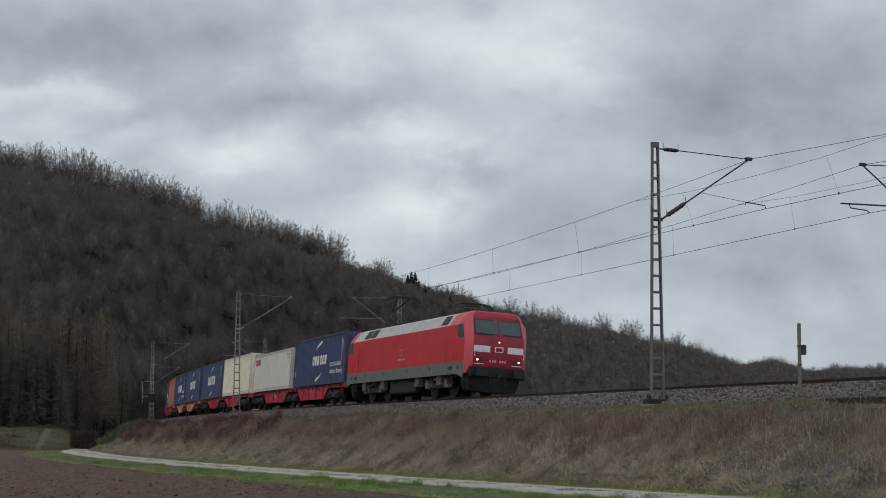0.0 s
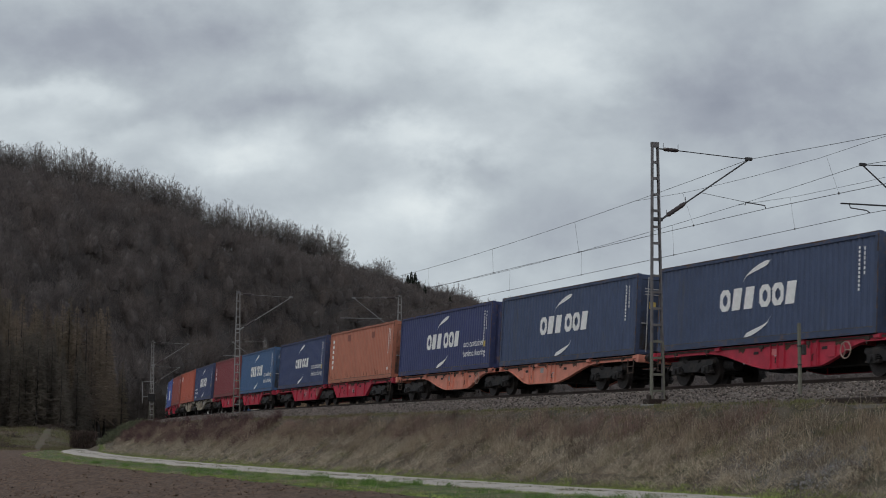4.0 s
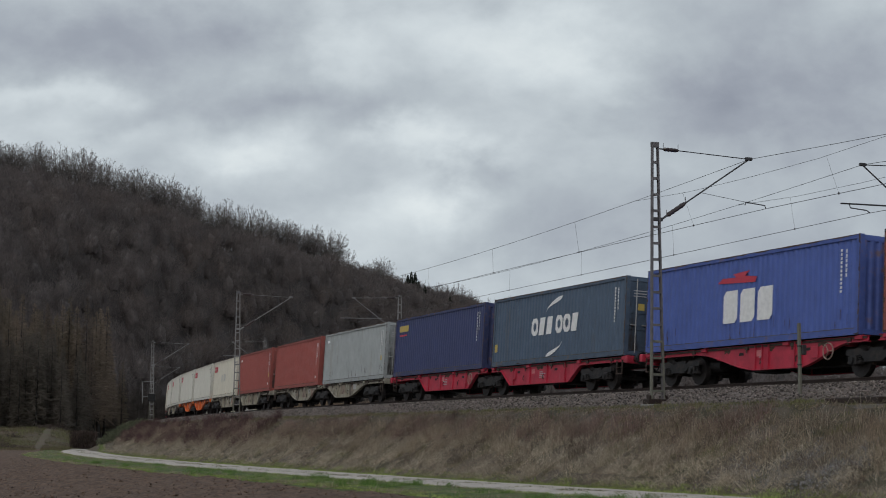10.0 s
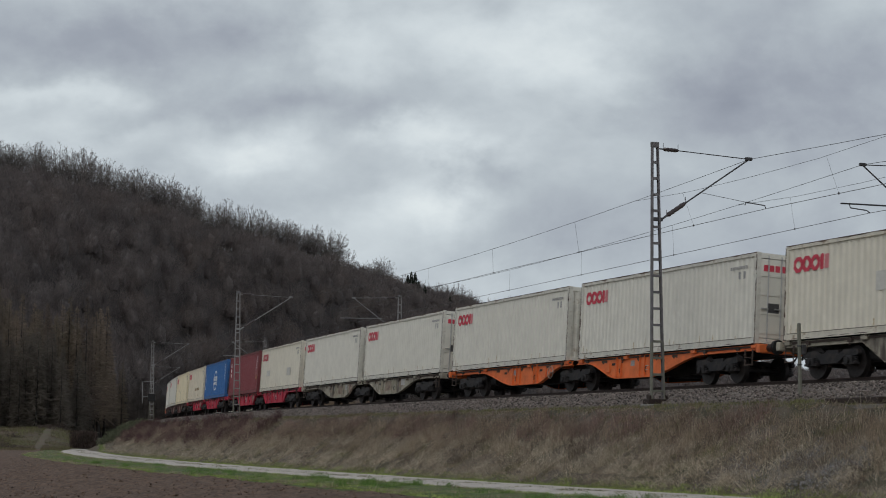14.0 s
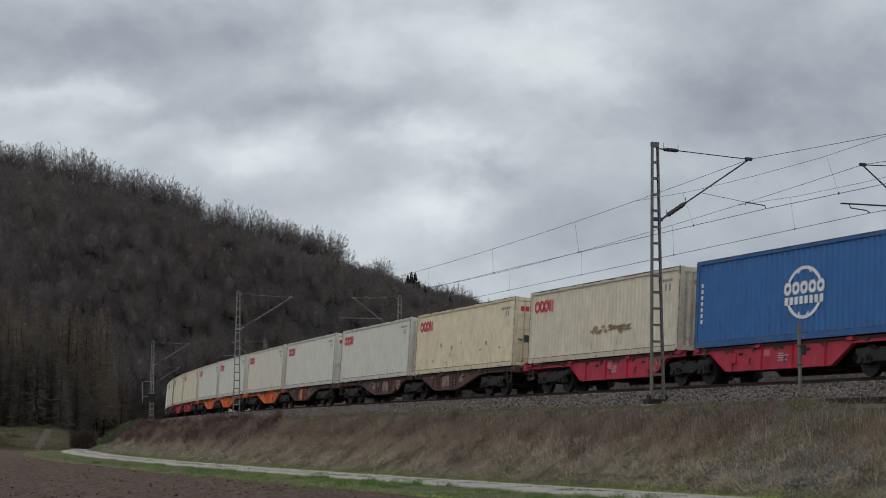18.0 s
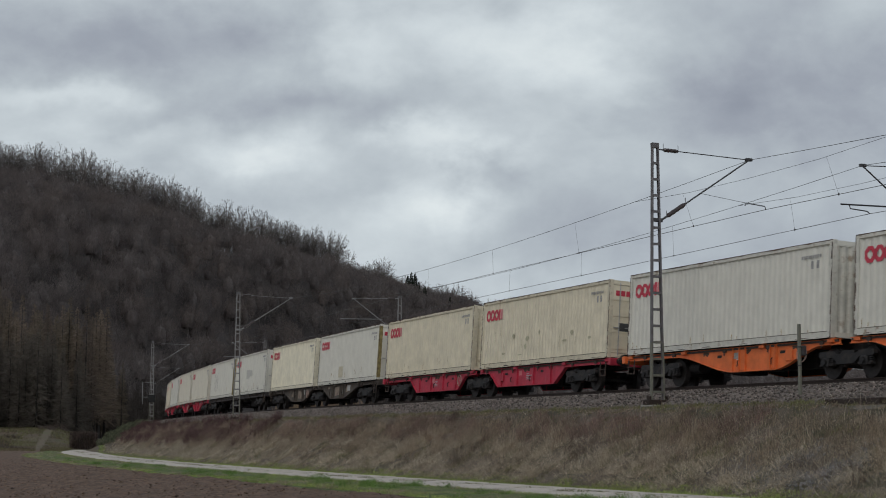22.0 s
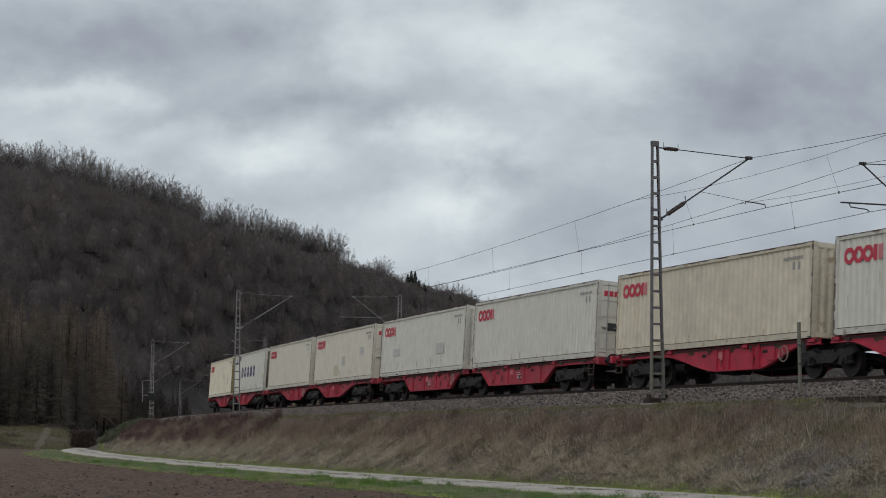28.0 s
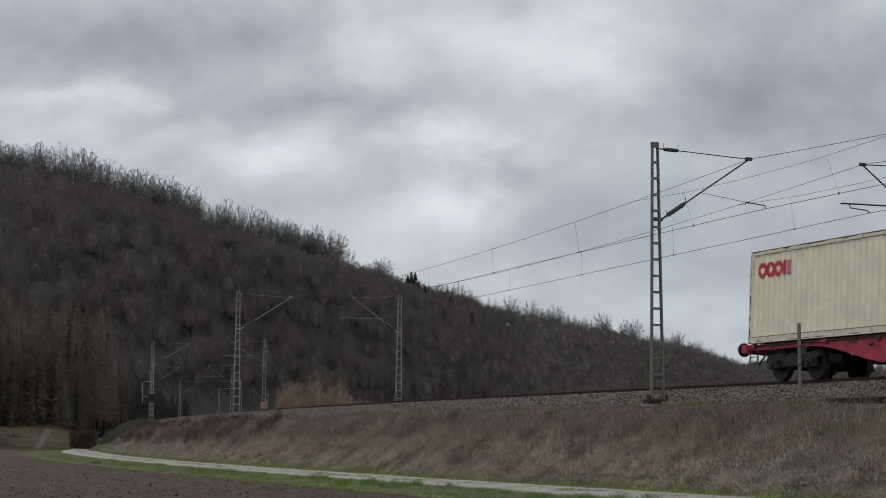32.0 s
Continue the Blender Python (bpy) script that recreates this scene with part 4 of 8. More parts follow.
def scrapes(seed, n, x0, x1, z0, z1, mat):
    """Ragged rubbed places in a side: short uneven patches drawn out along x."""
    r_ = random.Random(seed)
    b = Build()
    for k in range(n):
        x, z = r_.uniform(x0, x1), r_.uniform(z0, z1)
        w, h = r_.uniform(0.08, 0.5), r_.uniform(0.03, 0.16)
        b.plate([(x, z), (x + w * 0.5, z - h * r_.random()), (x + w, z + h * 0.2), (x + w * 0.7, z + h), (x + w * 0.2, z + h * r_.uniform(0.5, 1.0))], SIDE_Y - 0.002, SIDE_Y + 0.002)
    return b.make("scrapes", mat)

# rust along the edges of the boxes: ragged strips and runs, a few sorts
M["rust_edge"] = material("dark_rust", (0.085, 0.055, 0.038), 0.9, vary=0.4, grain=5, stain=(0.03, 0.026, 0.024), stain_scale=3, stain_at=0.52)
M["ochre_rust"] = material("ochre_rust_run", (0.40, 0.29, 0.15), 0.9, vary=0.25, grain=4, stain=(0.24, 0.16, 0.085), stain_scale=3, stain_at=0.55)
M["moss_run"] = material("greenish_grime_run", (0.42, 0.40, 0.27), 0.9, vary=0.2, grain=4)


def ragged(seed, x0, x1, z0, thick, upwards, step=0.3):
    """A strip with one straight and one ragged edge, along x in the plane of a side."""
    rr_ = random.Random(seed)
    n = int((x1 - x0) / step)
    edge = []
    for k in range(n + 1):
        t_ = thick * (0.25 + 0.75 * rr_.random() ** 1.6) * (1.9 if rr_.random() < 0.06 else 1.0)
        edge.append((x0 + (x1 - x0) * k / n, z0 + (t_ if upwards else -t_)))
    b = Build()
    for (xa, za), (xb, zb) in zip(edge, edge[1:]):
        q_ = [(xa, z0), (xb, z0), (xb, zb), (xa, za)]
        b.plate(q_ if upwards else q_[::-1], -HALF - 0.004, -HALF + 0.002)
    return b


def runs(seed, n, mat, z_low, z_high, long_):
    """Thin vertical rust runs in the panel, pointed at the lower end; each sort of box has its own."""
    rr_ = random.Random(seed)
    b = Build()
    for k in range(n):
        x = 0.3 + 0.281 * rr_.randrange(41) + rr_.uniform(0.0, 0.09)
        z = rr_.uniform(z_low, z_high)
        h, w = long_ * rr_.uniform(0.25, 1.0), rr_.uniform(0.008, 0.03)
        b.plate([(x, z), (x + w * 0.6, z - 0.02), (x + w, z + h * 0.9), (x + w * 0.3, z + h)], SIDE_Y - 0.002, SIDE_Y + 0.004)
    return b.make("rust_streaks", mat)


low_rust = [ragged(40 + k, 0.02, LEN - 0.02, 0.0, 0.06, True).make("rust_edge", M["rust_edge"]) for k in range(3)]
top_rust = [ragged(50 + k, 0.02, LEN - 0.02, TALL - 0.008, 0.05, False).make("rust_edge", M["rust_edge"]) for k in range(3)]


# Thin dark strip that paints the shadow line where panel meets bottom rail.
M["seam_shade"] = material("dirt_in_seam", (0.10, 0.088, 0.066), 0.9, vary=0.4, grain=3, stain=(0.2, 0.18, 0.13), stain_scale=2, stain_at=0.55)
seam = Build().box(0.17, LEN - 0.17, -HALF - 0.003, -HALF + 0.001, 0.182, 0.203).make("seam", M["seam_shade"])


def post_rust(seed, x0):
    b = Build()
    rr_ = random.Random(seed)
    z = 0.0
    while z < TALL - 0.1:
        h = rr_.uniform(0.08, 0.3)
        w = rr_.uniform(0.015, 0.075)
        b.plate([(x0, z), (x0 + w, z), (x0 + w * rr_.uniform(0.4, 1.1), min(TALL, z + h)), (x0, min(TALL, z + h))], -HALF - 0.003, -HALF + 0.002)
        z += h
    return b


front_rust = [Build().add([(LEN - x, y, z) for x, y, z in q_.v], [tuple(reversed(f)) for f in q_.f]).make("rust_edge", M["rust_edge"]) for q_ in (post_rust(61 + k, 0.0) for k in range(3))]
rear_rust = [post_rust(71 + k, 0.0).make("rust_edge", M["rust_edge"]) for k in range(3)]
M["scrape"] = material("brown_scrape", (0.36, 0.27, 0.15), 0.9, vary=0.3, grain=5, stain=(0.24, 0.17, 0.10), stain_scale=5, stain_at=0.5)
long_scrape = scrapes(90, 26, 5.4, 8.6, 0.92, 1.12, M["scrape"])
few_scrapes = scrapes(91, 9, 1.5, 10.5, 0.4, 1.3, M["moss_run"])
pale_runs = [runs(80, 12, M["ochre_rust"], 0.18, 0.24, 0.3), runs(81, 8, M["moss_run"], 0.2, 1.4, 0.5), runs(82, 9, M["ochre_rust"], 0.18, 0.5, 0.35)]
dark_runs = [runs(84, 16, M["rust_edge"], 0.18, 0.5, 0.4), runs(85, 9, M["rust_edge"], 0.18, 1.0, 0.35), runs(86, 22, M["rust_edge"], 0.18, 0.3, 0.3)]


M["moss_stain"] = material("mossy_brown_stain", (0.27, 0.22, 0.09), 0.9, vary=0.4, grain=5, stain=(0.16, 0.12, 0.05), stain_scale=4, stain_at=0.5)
moss_corner, mc_, z_ = Build(), random.Random(66), 0.2
while z_ < TALL - 0.2:
    h_, w_ = mc_.uniform(0.1, 0.3), mc_.uniform(0.02, 0.10)
    moss_corner.plate([(LEN - 0.16 - w_, z_), (LEN - 0.165, z_), (LEN - 0.165, z_ + h_), (LEN - 0.16 - w_ * mc_.uniform(0.5, 1.0), z_ + h_)], SIDE_Y - 0.002, SIDE_Y + 0.004)
    z_ += h_
moss_corner = moss_corner.make("rust_streaks", M["moss_stain"])


def paint(name, base, stain, at=0.63, scale=0.9, rough=0.5, vary=0.12):
    P_BASE[name] = base
    return material("paint_" + name, base, rough, 0.0, vary=vary, grain=2.0, stain=stain, stain_at=at, stain_scale=scale, bump=0.12, bump_scale=14, streak=True)


P = {
    "navy": paint("navy", (0.042, 0.06, 0.138), (0.05, 0.05, 0.07), 0.66),
    "indigo": paint("indigo", (0.04, 0.052, 0.137), (0.05, 0.05, 0.08), 0.66),
    "slate": paint("slate", (0.05, 0.074, 0.14), (0.075, 0.075, 0.08), 0.6),
    "teal": paint("teal", (0.074, 0.112, 0.165), (0.09, 0.075, 0.06), 0.6),
    "light_blue": paint("light_blue", (0.055, 0.118, 0.235), (0.10, 0.12, 0.15), 0.64),
    "royal": paint("royal", (0.075, 0.125, 0.39), (0.055, 0.06, 0.11), 0.64),
    "sea_blue": paint("sea_blue", (0.03, 0.135, 0.36), (0.06, 0.11, 0.2), 0.67),
    "orange": paint("orange", (0.43, 0.16, 0.10), (0.25, 0.09, 0.05), 0.62),
    "vermilion": paint("vermilion", (0.45, 0.11, 0.068), (0.24, 0.07, 0.04), 0.64),
    "oxide": paint("oxide", (0.335, 0.082, 0.066), (0.25, 0.07, 0.06), 0.62),
    "brick": paint("brick", (0.29, 0.082, 0.066), (0.17, 0.055, 0.04), 0.62),
    "maroon": paint("maroon", (0.21, 0.046, 0.052), (0.17, 0.045, 0.045), 0.64),
    "cream": paint("cream", (0.80, 0.75, 0.58), (0.72, 0.66, 0.48), 0.69),
    "white": paint("white", (0.675, 0.64, 0.53), (0.585, 0.535, 0.42), 0.64, 0.7, 0.5, 0.07),
    "pale": paint("pale", (0.665, 0.65, 0.57), (0.60, 0.575, 0.49), 0.64, 0.7, 0.5, 0.07),
    "beige": paint("beige", (0.66, 0.60, 0.465), (0.5, 0.41, 0.28), 0.6),
    "yellowed": paint("yellowed", (0.74, 0.66, 0.46), (0.62, 0.45, 0.24), 0.58),
    "ivory": paint("ivory", (0.69, 0.63, 0.475), (0.58, 0.5, 0.35), 0.62, 0.8),
    "grey": paint("grey", (0.37, 0.395, 0.39), (0.27, 0.255, 0.21), 0.58),
}
# Rails, posts and plain ends: panel colour at 0.9, with rust-brown stains.
FRAME_PAINT = {k: material("frame_" + k, tuple(c * 0.9 for c in P_BASE[k]), 0.6, vary=0.2, grain=3.0, stain=tuple(0.3 * c + s_ for c, s_ in zip(P_BASE[k], (0.12, 0.066, 0.025))), stain_at=0.55, stain_scale=3.0, bump=0.15) for k in P_BASE}
COLOUR_WORDS = {"navy": "navy blue", "indigo": "dark indigo blue", "slate": "faded slate blue", "teal": "dark teal blue", "light_blue": "light steel blue", "royal": "royal blue",
                "sea_blue": "bright sea blue", "orange": "faded orange", "vermilion": "vermilion orange", "oxide": "oxide red", "brick": "brick red", "maroon": "dark maroon",
                "cream": "clean cream", "white": "off-white", "pale": "pale grey white", "beige": "stained beige", "yellowed": "yellowed white", "grey": "rust-streaked dull grey", "ivory": "yellowish ivory"}


def door_mark(name, rects, mat):
    """Flat shapes on a door's outer face: rectangles across it and up it."""
    b = Build()
    for y0, y1, z0, z1 in rects:
        b.box(0.07, 0.076, y0, y1, z0, z1)
    return b.make(name, mat)


dm_red = door_mark("logo", [(-0.4 + k * 0.21, -0.23 + k * 0.21, 2.3, 2.5) for k in range(4)], M["red_logo"])
dm_dark = door_mark("placard", [(-0.2, 0.2, 1.0, 1.3)], M["vent"])
dm_grey = door_mark("placard", [(-0.18, 0.15, 1.62, 1.75)], M["dim_mark"])
dm_code = door_mark("code_stencil", [(-0.4, 0.35, 2.3 - k * 0.1, 2.35 - k * 0.1) for k in range(3)], M["dim_mark"])
dm_white = door_mark("code_stencil", [(-0.36, 0.3 - 0.12 * (k % 2), 2.35 - k * 0.1, 2.38 - k * 0.1) for k in range(3)], M["pale_mark"])
dm_square = door_mark("logo", [(-0.28, 0.28, 2.18, 2.6)], M["white_mark"])
dm_square2 = door_mark("logo", [(-0.22, 0.22, 2.24, 2.54)], M["red_patch"])
dm_yellow = door_mark("sticker", [(-0.16, 0.1, 1.66, 1.9)], M["yellow_mark"])
dm_tri = door_mark("sticker", [(-0.12, 0.12, 1.25, 1.45)], M["white_mark"])
DOOR_MARKS = {"light": ((dm_code, dm_grey), (dm_red, dm_dark)), "dark": ((dm_white, dm_tri), (dm_white, dm_yellow)),
              "oxide": ((dm_yellow, dm_tri), (dm_square, dm_square2, dm_yellow)), "cream": ((dm_grey,), (dm_dark,))}


# Dark boxes' doors: shade put into the colour as 0.72 copies, with dark stains.
SHADED_DOORS = {k: material("sooty_door_" + k, tuple(0.72 * c for c in P_BASE[k]), 0.65, vary=0.25, grain=3.0, stain=(0.028, 0.024, 0.022), stain_at=0.52, stain_scale=1.6, bump=0.15, streak=True) for k in P if max(P_BASE[k]) < 0.5}
# This door brown holds the end's shade as well as its rust.
M["door_brown"] = material("rusty_olive_door", (0.17, 0.15, 0.115), 0.75, vary=0.35, grain=3, stain=(0.085, 0.06, 0.045), stain_scale=1.5, stain_at=0.5, streak=True)


def container(colour, logos, doors_ahead, mark_words):
    """A forty-foot high-cube box; doors at its front or at its rear end."""
    ob = thing("shipping_container", COLOUR_WORDS[colour] + " corrugated container, " + mark_words, "container", "containers on the train")
    p, g = P[colour], FRAME_PAINT[colour]
    part("side_panel", side_right, ob, mat=p); part("side_panel", side_left, ob, mat=p)
    part("roof", roof, ob, mat=p); part("floor", floor_mesh, ob, mat=M["vent"], label="dark underside with cross members")
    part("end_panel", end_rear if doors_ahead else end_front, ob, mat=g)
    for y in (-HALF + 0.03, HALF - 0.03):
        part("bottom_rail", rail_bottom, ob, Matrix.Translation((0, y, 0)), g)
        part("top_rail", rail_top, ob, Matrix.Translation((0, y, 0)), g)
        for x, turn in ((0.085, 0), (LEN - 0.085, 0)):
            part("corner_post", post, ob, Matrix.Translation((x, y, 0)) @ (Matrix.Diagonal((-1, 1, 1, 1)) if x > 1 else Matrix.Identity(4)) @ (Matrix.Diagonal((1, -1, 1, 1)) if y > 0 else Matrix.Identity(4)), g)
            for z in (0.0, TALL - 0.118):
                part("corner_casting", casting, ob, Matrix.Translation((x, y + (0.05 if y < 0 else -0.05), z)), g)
    for x in (0.06, LEN - 0.06):
        part("end_sill", end_sill, ob, Matrix.Translation((x, 0, 0)), p); part("end_header", end_header, ob, Matrix.Translation((x, 0, 0)), p)
    for y in (-0.56, 0.56):
        m = Matrix.Translation((LEN - 0.075, y, 0)) if doors_ahead else Matrix.Translation((0.075, y, 0)) @ Matrix.Rotation(math.pi, 4, "Z")
        d = part("door", leaf, ob, m, M["door_brown"] if violet_word[0] in logos else SHADED_DOORS.get(colour, p))
        for dy in (-0.24, 0.24):
            part("lock_rod", rod, d, Matrix.Translation((0, dy, 0)))
        for me in DOOR_MARKS.get(colour if colour in DOOR_MARKS else "light" if red_tail in logos else "dark", ((), ()))[0 if y > 0 else 1]:
            part(me.name.split(".")[0], me, d)
    for me in [q_ for item in logos for q_ in (item if isinstance(item, list) else [item])]:
        q_ = part(me.name.split(".")[0], me, ob)
        if me in (code_right, code_dim, moss_corner, *dark_runs):
            tagged(q_, kind="stuff")
    turn_no = len(mark_words) + 3 * len(logos) + len(colour)
    light = max(P_BASE[colour]) > 0.5
    part("seam", seam, ob)
    for sort in (low_rust, top_rust, front_rust, rear_rust):
        part("rust_edge", sort[turn_no % 3], ob)
    if colour != "cream" and (light or turn_no % 2):
        tagged(part("rust_streaks", (pale_runs if light else dark_runs)[(turn_no // 2) % 3], ob), kind="stuff")
    return ob


CMA = big_word + [swoosh_up, swoosh_low, code_right]
ECO = CMA + [eco_1, eco_2, label_yellow]
OOC = red_word + [red_tail, code_dim]
# colour, marks, words for the label; front container then rear container of each wagon, from the locomotive back
LOAD = [
    ("navy", mid_word + [swoosh_up, swoosh_low, code_right, eco_1, eco_2, label_left], "white block logo and words"), ("pale", OOC, "red block logo"),
    ("cream", [], "without marks"), ("slate", CMA, "white block logo"),
    ("slate", CMA, "white block logo"), ("indigo", ECO, "white block logo and words"),
    ("orange", [tower_word, code_right, label_low] + patch_red, "upright white marks and repair patches"), ("navy", mid_word + [swoosh_up, swoosh_low, code_right, eco_1, eco_2, label_yellow], "white block logo and words"),
    ("light_blue", ECO, "white block logo and words"), ("maroon", [short_tower, code_right, label_yellow], "upright white marks"),
    ("navy", CMA + eco_small + [label_yellow], "white block logo and small words"), ("vermilion", [two_word, label_low], "small white mark"),
    ("brick", [small_word, code_right, label_yellow], "white code bars"), ("royal", [three_word, red_wing, code_right], "white block logo and red wing"),
    ("teal", CMA + [label_left], "white block logo"), ("indigo", [yellow_word, red_line, code_right], "small yellow mark"),
    ("grey", [small_word, code_right, label_yellow], "rust streaks"), ("oxide", [code_right, label_low], "white code bars"),
    ("oxide", [code_right, label_yellow, label_low, small_word], "white code bars and sticker"), ("white", OOC + patch_pair, "red block logo and grey patches"),
    ("pale", OOC, "red block logo"), ("pale", OOC, "red block logo"),
    ("pale", OOC, "red block logo"), ("pale", OOC, "red block logo"),
    ("white", OOC + patch_two, "red block logo and grey patches"), ("maroon", [short_tower, code_right, label_yellow], "upright white marks"),
    ("sea_blue", [globe, slim_tower, code_right], "round white mark"), ("beige", OOC + [long_scrape], "red block logo and brown scrapes"),
    ("yellowed", OOC + [few_scrapes], "red block logo and stained ribs"), ("pale", OOC, "red block logo"),
    ("pale", OOC, "red block logo"), ("white", OOC, "red block logo"),
    ("pale", OOC, "red block logo"), ("pale", OOC, "red block logo"),
    ("ivory", OOC + [few_scrapes], "red block logo and rusty edges"), ("ivory", OOC, "red block logo and rusty edges"),
    ("pale", OOC + patch_tan, "red block logo and tan patch"), ("cream", OOC, "red block logo"),
    ("pale", OOC + patch_broad + [dark_runs[2]], "red block logo, patches and rust runs"), ("pale", OOC + [streaks], "red block logo and scratches"),
    ("white", OOC, "red block logo"), ("white", OOC, "red block logo"),
    ("pale", OOC + patch_one, "red block logo and grey patch"), ("beige", OOC, "red block logo"),
    ("pale", OOC, "red block logo"), ("pale", OOC + patch_two, "red block logo and grey patches"),
    ("white", OOC + patch_one + patch_tan, "red block logo and repair patches"), ("white", OOC, "red block logo"),
    ("pale", violet_word + violet_small + violet_patch + [label_yellow, dark_runs[2]], "violet block logo"), ("cream", OOC + patch_low + [moss_corner], "red block logo and mossy corner"),
]
containers = [container(c, l, k % 2 == 0, w) for k, (c, l, w) in enumerate(LOAD)]


def lowered(ob, share):
    """Gives one box a lower build: its parts get meshes of their own, shorter in z; floor parts stay where they are."""
    squash = Matrix.Diagonal((1, 1, share, 1))
    seat = lambda q_: q_.matrix_parent_inverse @ q_.matrix_basis
    for q_, own in [(q_, seat(q_)) for q_ in ob.children] + [(c_, seat(q_) @ seat(c_)) for q_ in ob.children for c_ in q_.children]:
        q_.data = q_.data.copy()
        q_.data.transform(own.inverted() @ squash @ own)


lowered(containers[1], 2.591 / TALL)

for k in (36, 39, 49):
    for q_ in containers[k].children:
        if q_.name.startswith("corner_post") and q_.location.x > 1:
            q_.material_slots[0].material = M["moss_stain"]
            tagged(q_, "corner post stained olive brown by moss and rust")

# ---------- flat wagons ----------
W_RED = paint("wagon_red", (0.44, 0.028, 0.056), (0.46, 0.11, 0.13), 0.6, 1.6, 0.5, 0.25)
W_WORN = paint("wagon_worn_red", (0.39, 0.038, 0.06), (0.24, 0.06, 0.06), 0.55, 1.6, 0.6, 0.3)
W_SALMON = paint("wagon_salmon", (0.62, 0.24, 0.17), (0.36, 0.14, 0.10), 0.6, 1.6, 0.6, 0.2)
W_GREY = paint("wagon_dirty_grey", (0.335, 0.31, 0.245), (0.075, 0.06, 0.05), 0.50, 1.4, 0.75, 0.35)
W_ORANGE = paint("wagon_orange", (0.70, 0.16, 0.04), (0.22, 0.08, 0.04), 0.63, 1.6, 0.55, 0.2)
W_BROWN = paint("wagon_brown", (0.115, 0.055, 0.05), (0.07, 0.05, 0.045), 0.5, 1.4, 0.75, 0.35)
W_DUSK = paint("wagon_dusky_brown", (0.085, 0.07, 0.055), (0.05, 0.04, 0.035), 0.5, 1.4, 0.8, 0.4)
W_DARK = paint("wagon_dark", (0.05, 0.042, 0.04), (0.09, 0.06, 0.045), 0.55, 1.4, 0.75, 0.35)
W_PLATE = material("bare_steel_data_plate", (0.42, 0.42, 0.40), 0.5, vary=0.1)
M["wheel_rim"] = material("worn_pale_rim", (0.34, 0.24, 0.20), 0.6, vary=0.3)
DEEP_TOP, DEEP_LOW = 1.0, 0.36


def sill_outline(round_belly):
    """Side view of one side sill, x from the middle joint outwards."""
    z = FLOOR - 0.03
    if not round_belly:
        low = [(13.0, 1.0), (12.6, 0.97), (9.0, 0.97), (8.0, DEEP_LOW), (2.35, DEEP_LOW), (1.4, 0.97), (0.25, 0.98)]
    else:
        low = [(13.0, 1.0), (12.4, 0.98), (9.4, 0.98)]
        low += [(9.3 - 3.3 * t, 0.98 - (0.98 - DEEP_LOW) * (0.35 * t + 0.65 * t * t * (3 - 2 * t))) for t in (0.15, 0.3, 0.45, 0.6, 0.75, 0.9, 1.0)]
        low += [(3.4 - 2.2 * t, DEEP_LOW + (0.98 - DEEP_LOW) * (0.35 * t + 0.65 * t * t * (3 - 2 * t))) for t in (0.0, 0.15, 0.3, 0.45, 0.6, 0.75, 0.9, 1.0)]
        low += [(0.25, 0.98)]
    return [(0.25, z), (13.0, z)] + low


def sill(round_belly, flat=False):
    out = [(0.25, 1.14), (13.0, 1.14), (13.0, 0.92), (0.25, 0.92)] if flat else sill_outline(round_belly)
    b = Build()
    b.plate(out[::-1], -0.015, 0.015)
    b.box(0.25, 13.0, -0.07, 0.07, 1.125, 1.14)
    low = out[2:]
    for (x0, z0), (x1, z1) in zip(low, low[1:]):
        b.plate([(x0, z0 + 0.012), (x0, z0 - 0.012), (x1, z1 - 0.012), (x1, z1 + 0.012)], -0.075, 0.075)
    if not flat:
        for x in (3.5, 5.9) if round_belly else (2.7, 4.35, 6.0, 7.65):
            b.box(x - 0.012, x + 0.012, -0.075, 0.075, DEEP_LOW, 1.125)
    return b.make("side_sill")


sill_straight, sill_round, sill_flat = sill(False), sill(True), sill(False, True)
# Added dark plates that paint in the shade and dirt inside the far sill.
inner_web = {"straight": sill_outline(False), "round": sill_outline(True)}
inner_web = {k: Build().plate([(x, z + (0.014 if z < 1.1 else -0.03)) for x, z in q_][::-1], -0.004, 0.004).make("inner_web", M["black_steel"]) for k, q_ in inner_web.items()}
centre_beam = Build().box(0.3, 12.9, -0.25, 0.25, 0.86, 1.1).box(2.4, 8.0, -0.22, 0.22, 0.45, 0.86).make("centre_beam")
cross_member = Build().box(-0.06, 0.06, -1.0, 1.0, 0.95, 1.12).make("cross_member")
spigot = Build().soft_box(-0.14, 0.14, -0.12, 0.12, 1.03, 1.15, 0.015).box(-0.06, 0.06, -0.05, 0.05, 1.15, 1.2).make("container_spigot")
headstock = Build().soft_box(12.85, 13.05, -1.25, 1.25, 0.88, 1.15, 0.02).make("headstock")
buffer_mesh = Build()
for r0, x0, x1 in ((0.12, 13.04, 13.28), (0.085, 13.28, 13.44), (0.225, 13.44, 13.485)):
    buffer_mesh.loft([[(x, r0 * math.cos(a * math.pi / 8), r0 * math.sin(a * math.pi / 8)) for a in range(16)] for x in (x0, x1)])
buffer_mesh = buffer_mesh.make("buffer", M["buffer"])
coupling = Build().tube([(13.05, 0, 1.0), (13.3, 0, 0.92), (13.45, 0, 0.72)], 0.04, 6).box(13.05, 13.2, -0.08, 0.08, 0.95, 1.1).make("coupling", M["black_steel"])
hose = Build().tube([(13.05, 0.35, 0.9), (13.25, 0.36, 0.72), (13.4, 0.34, 0.6)], 0.025, 6).make("brake_hose", M["black_steel"])
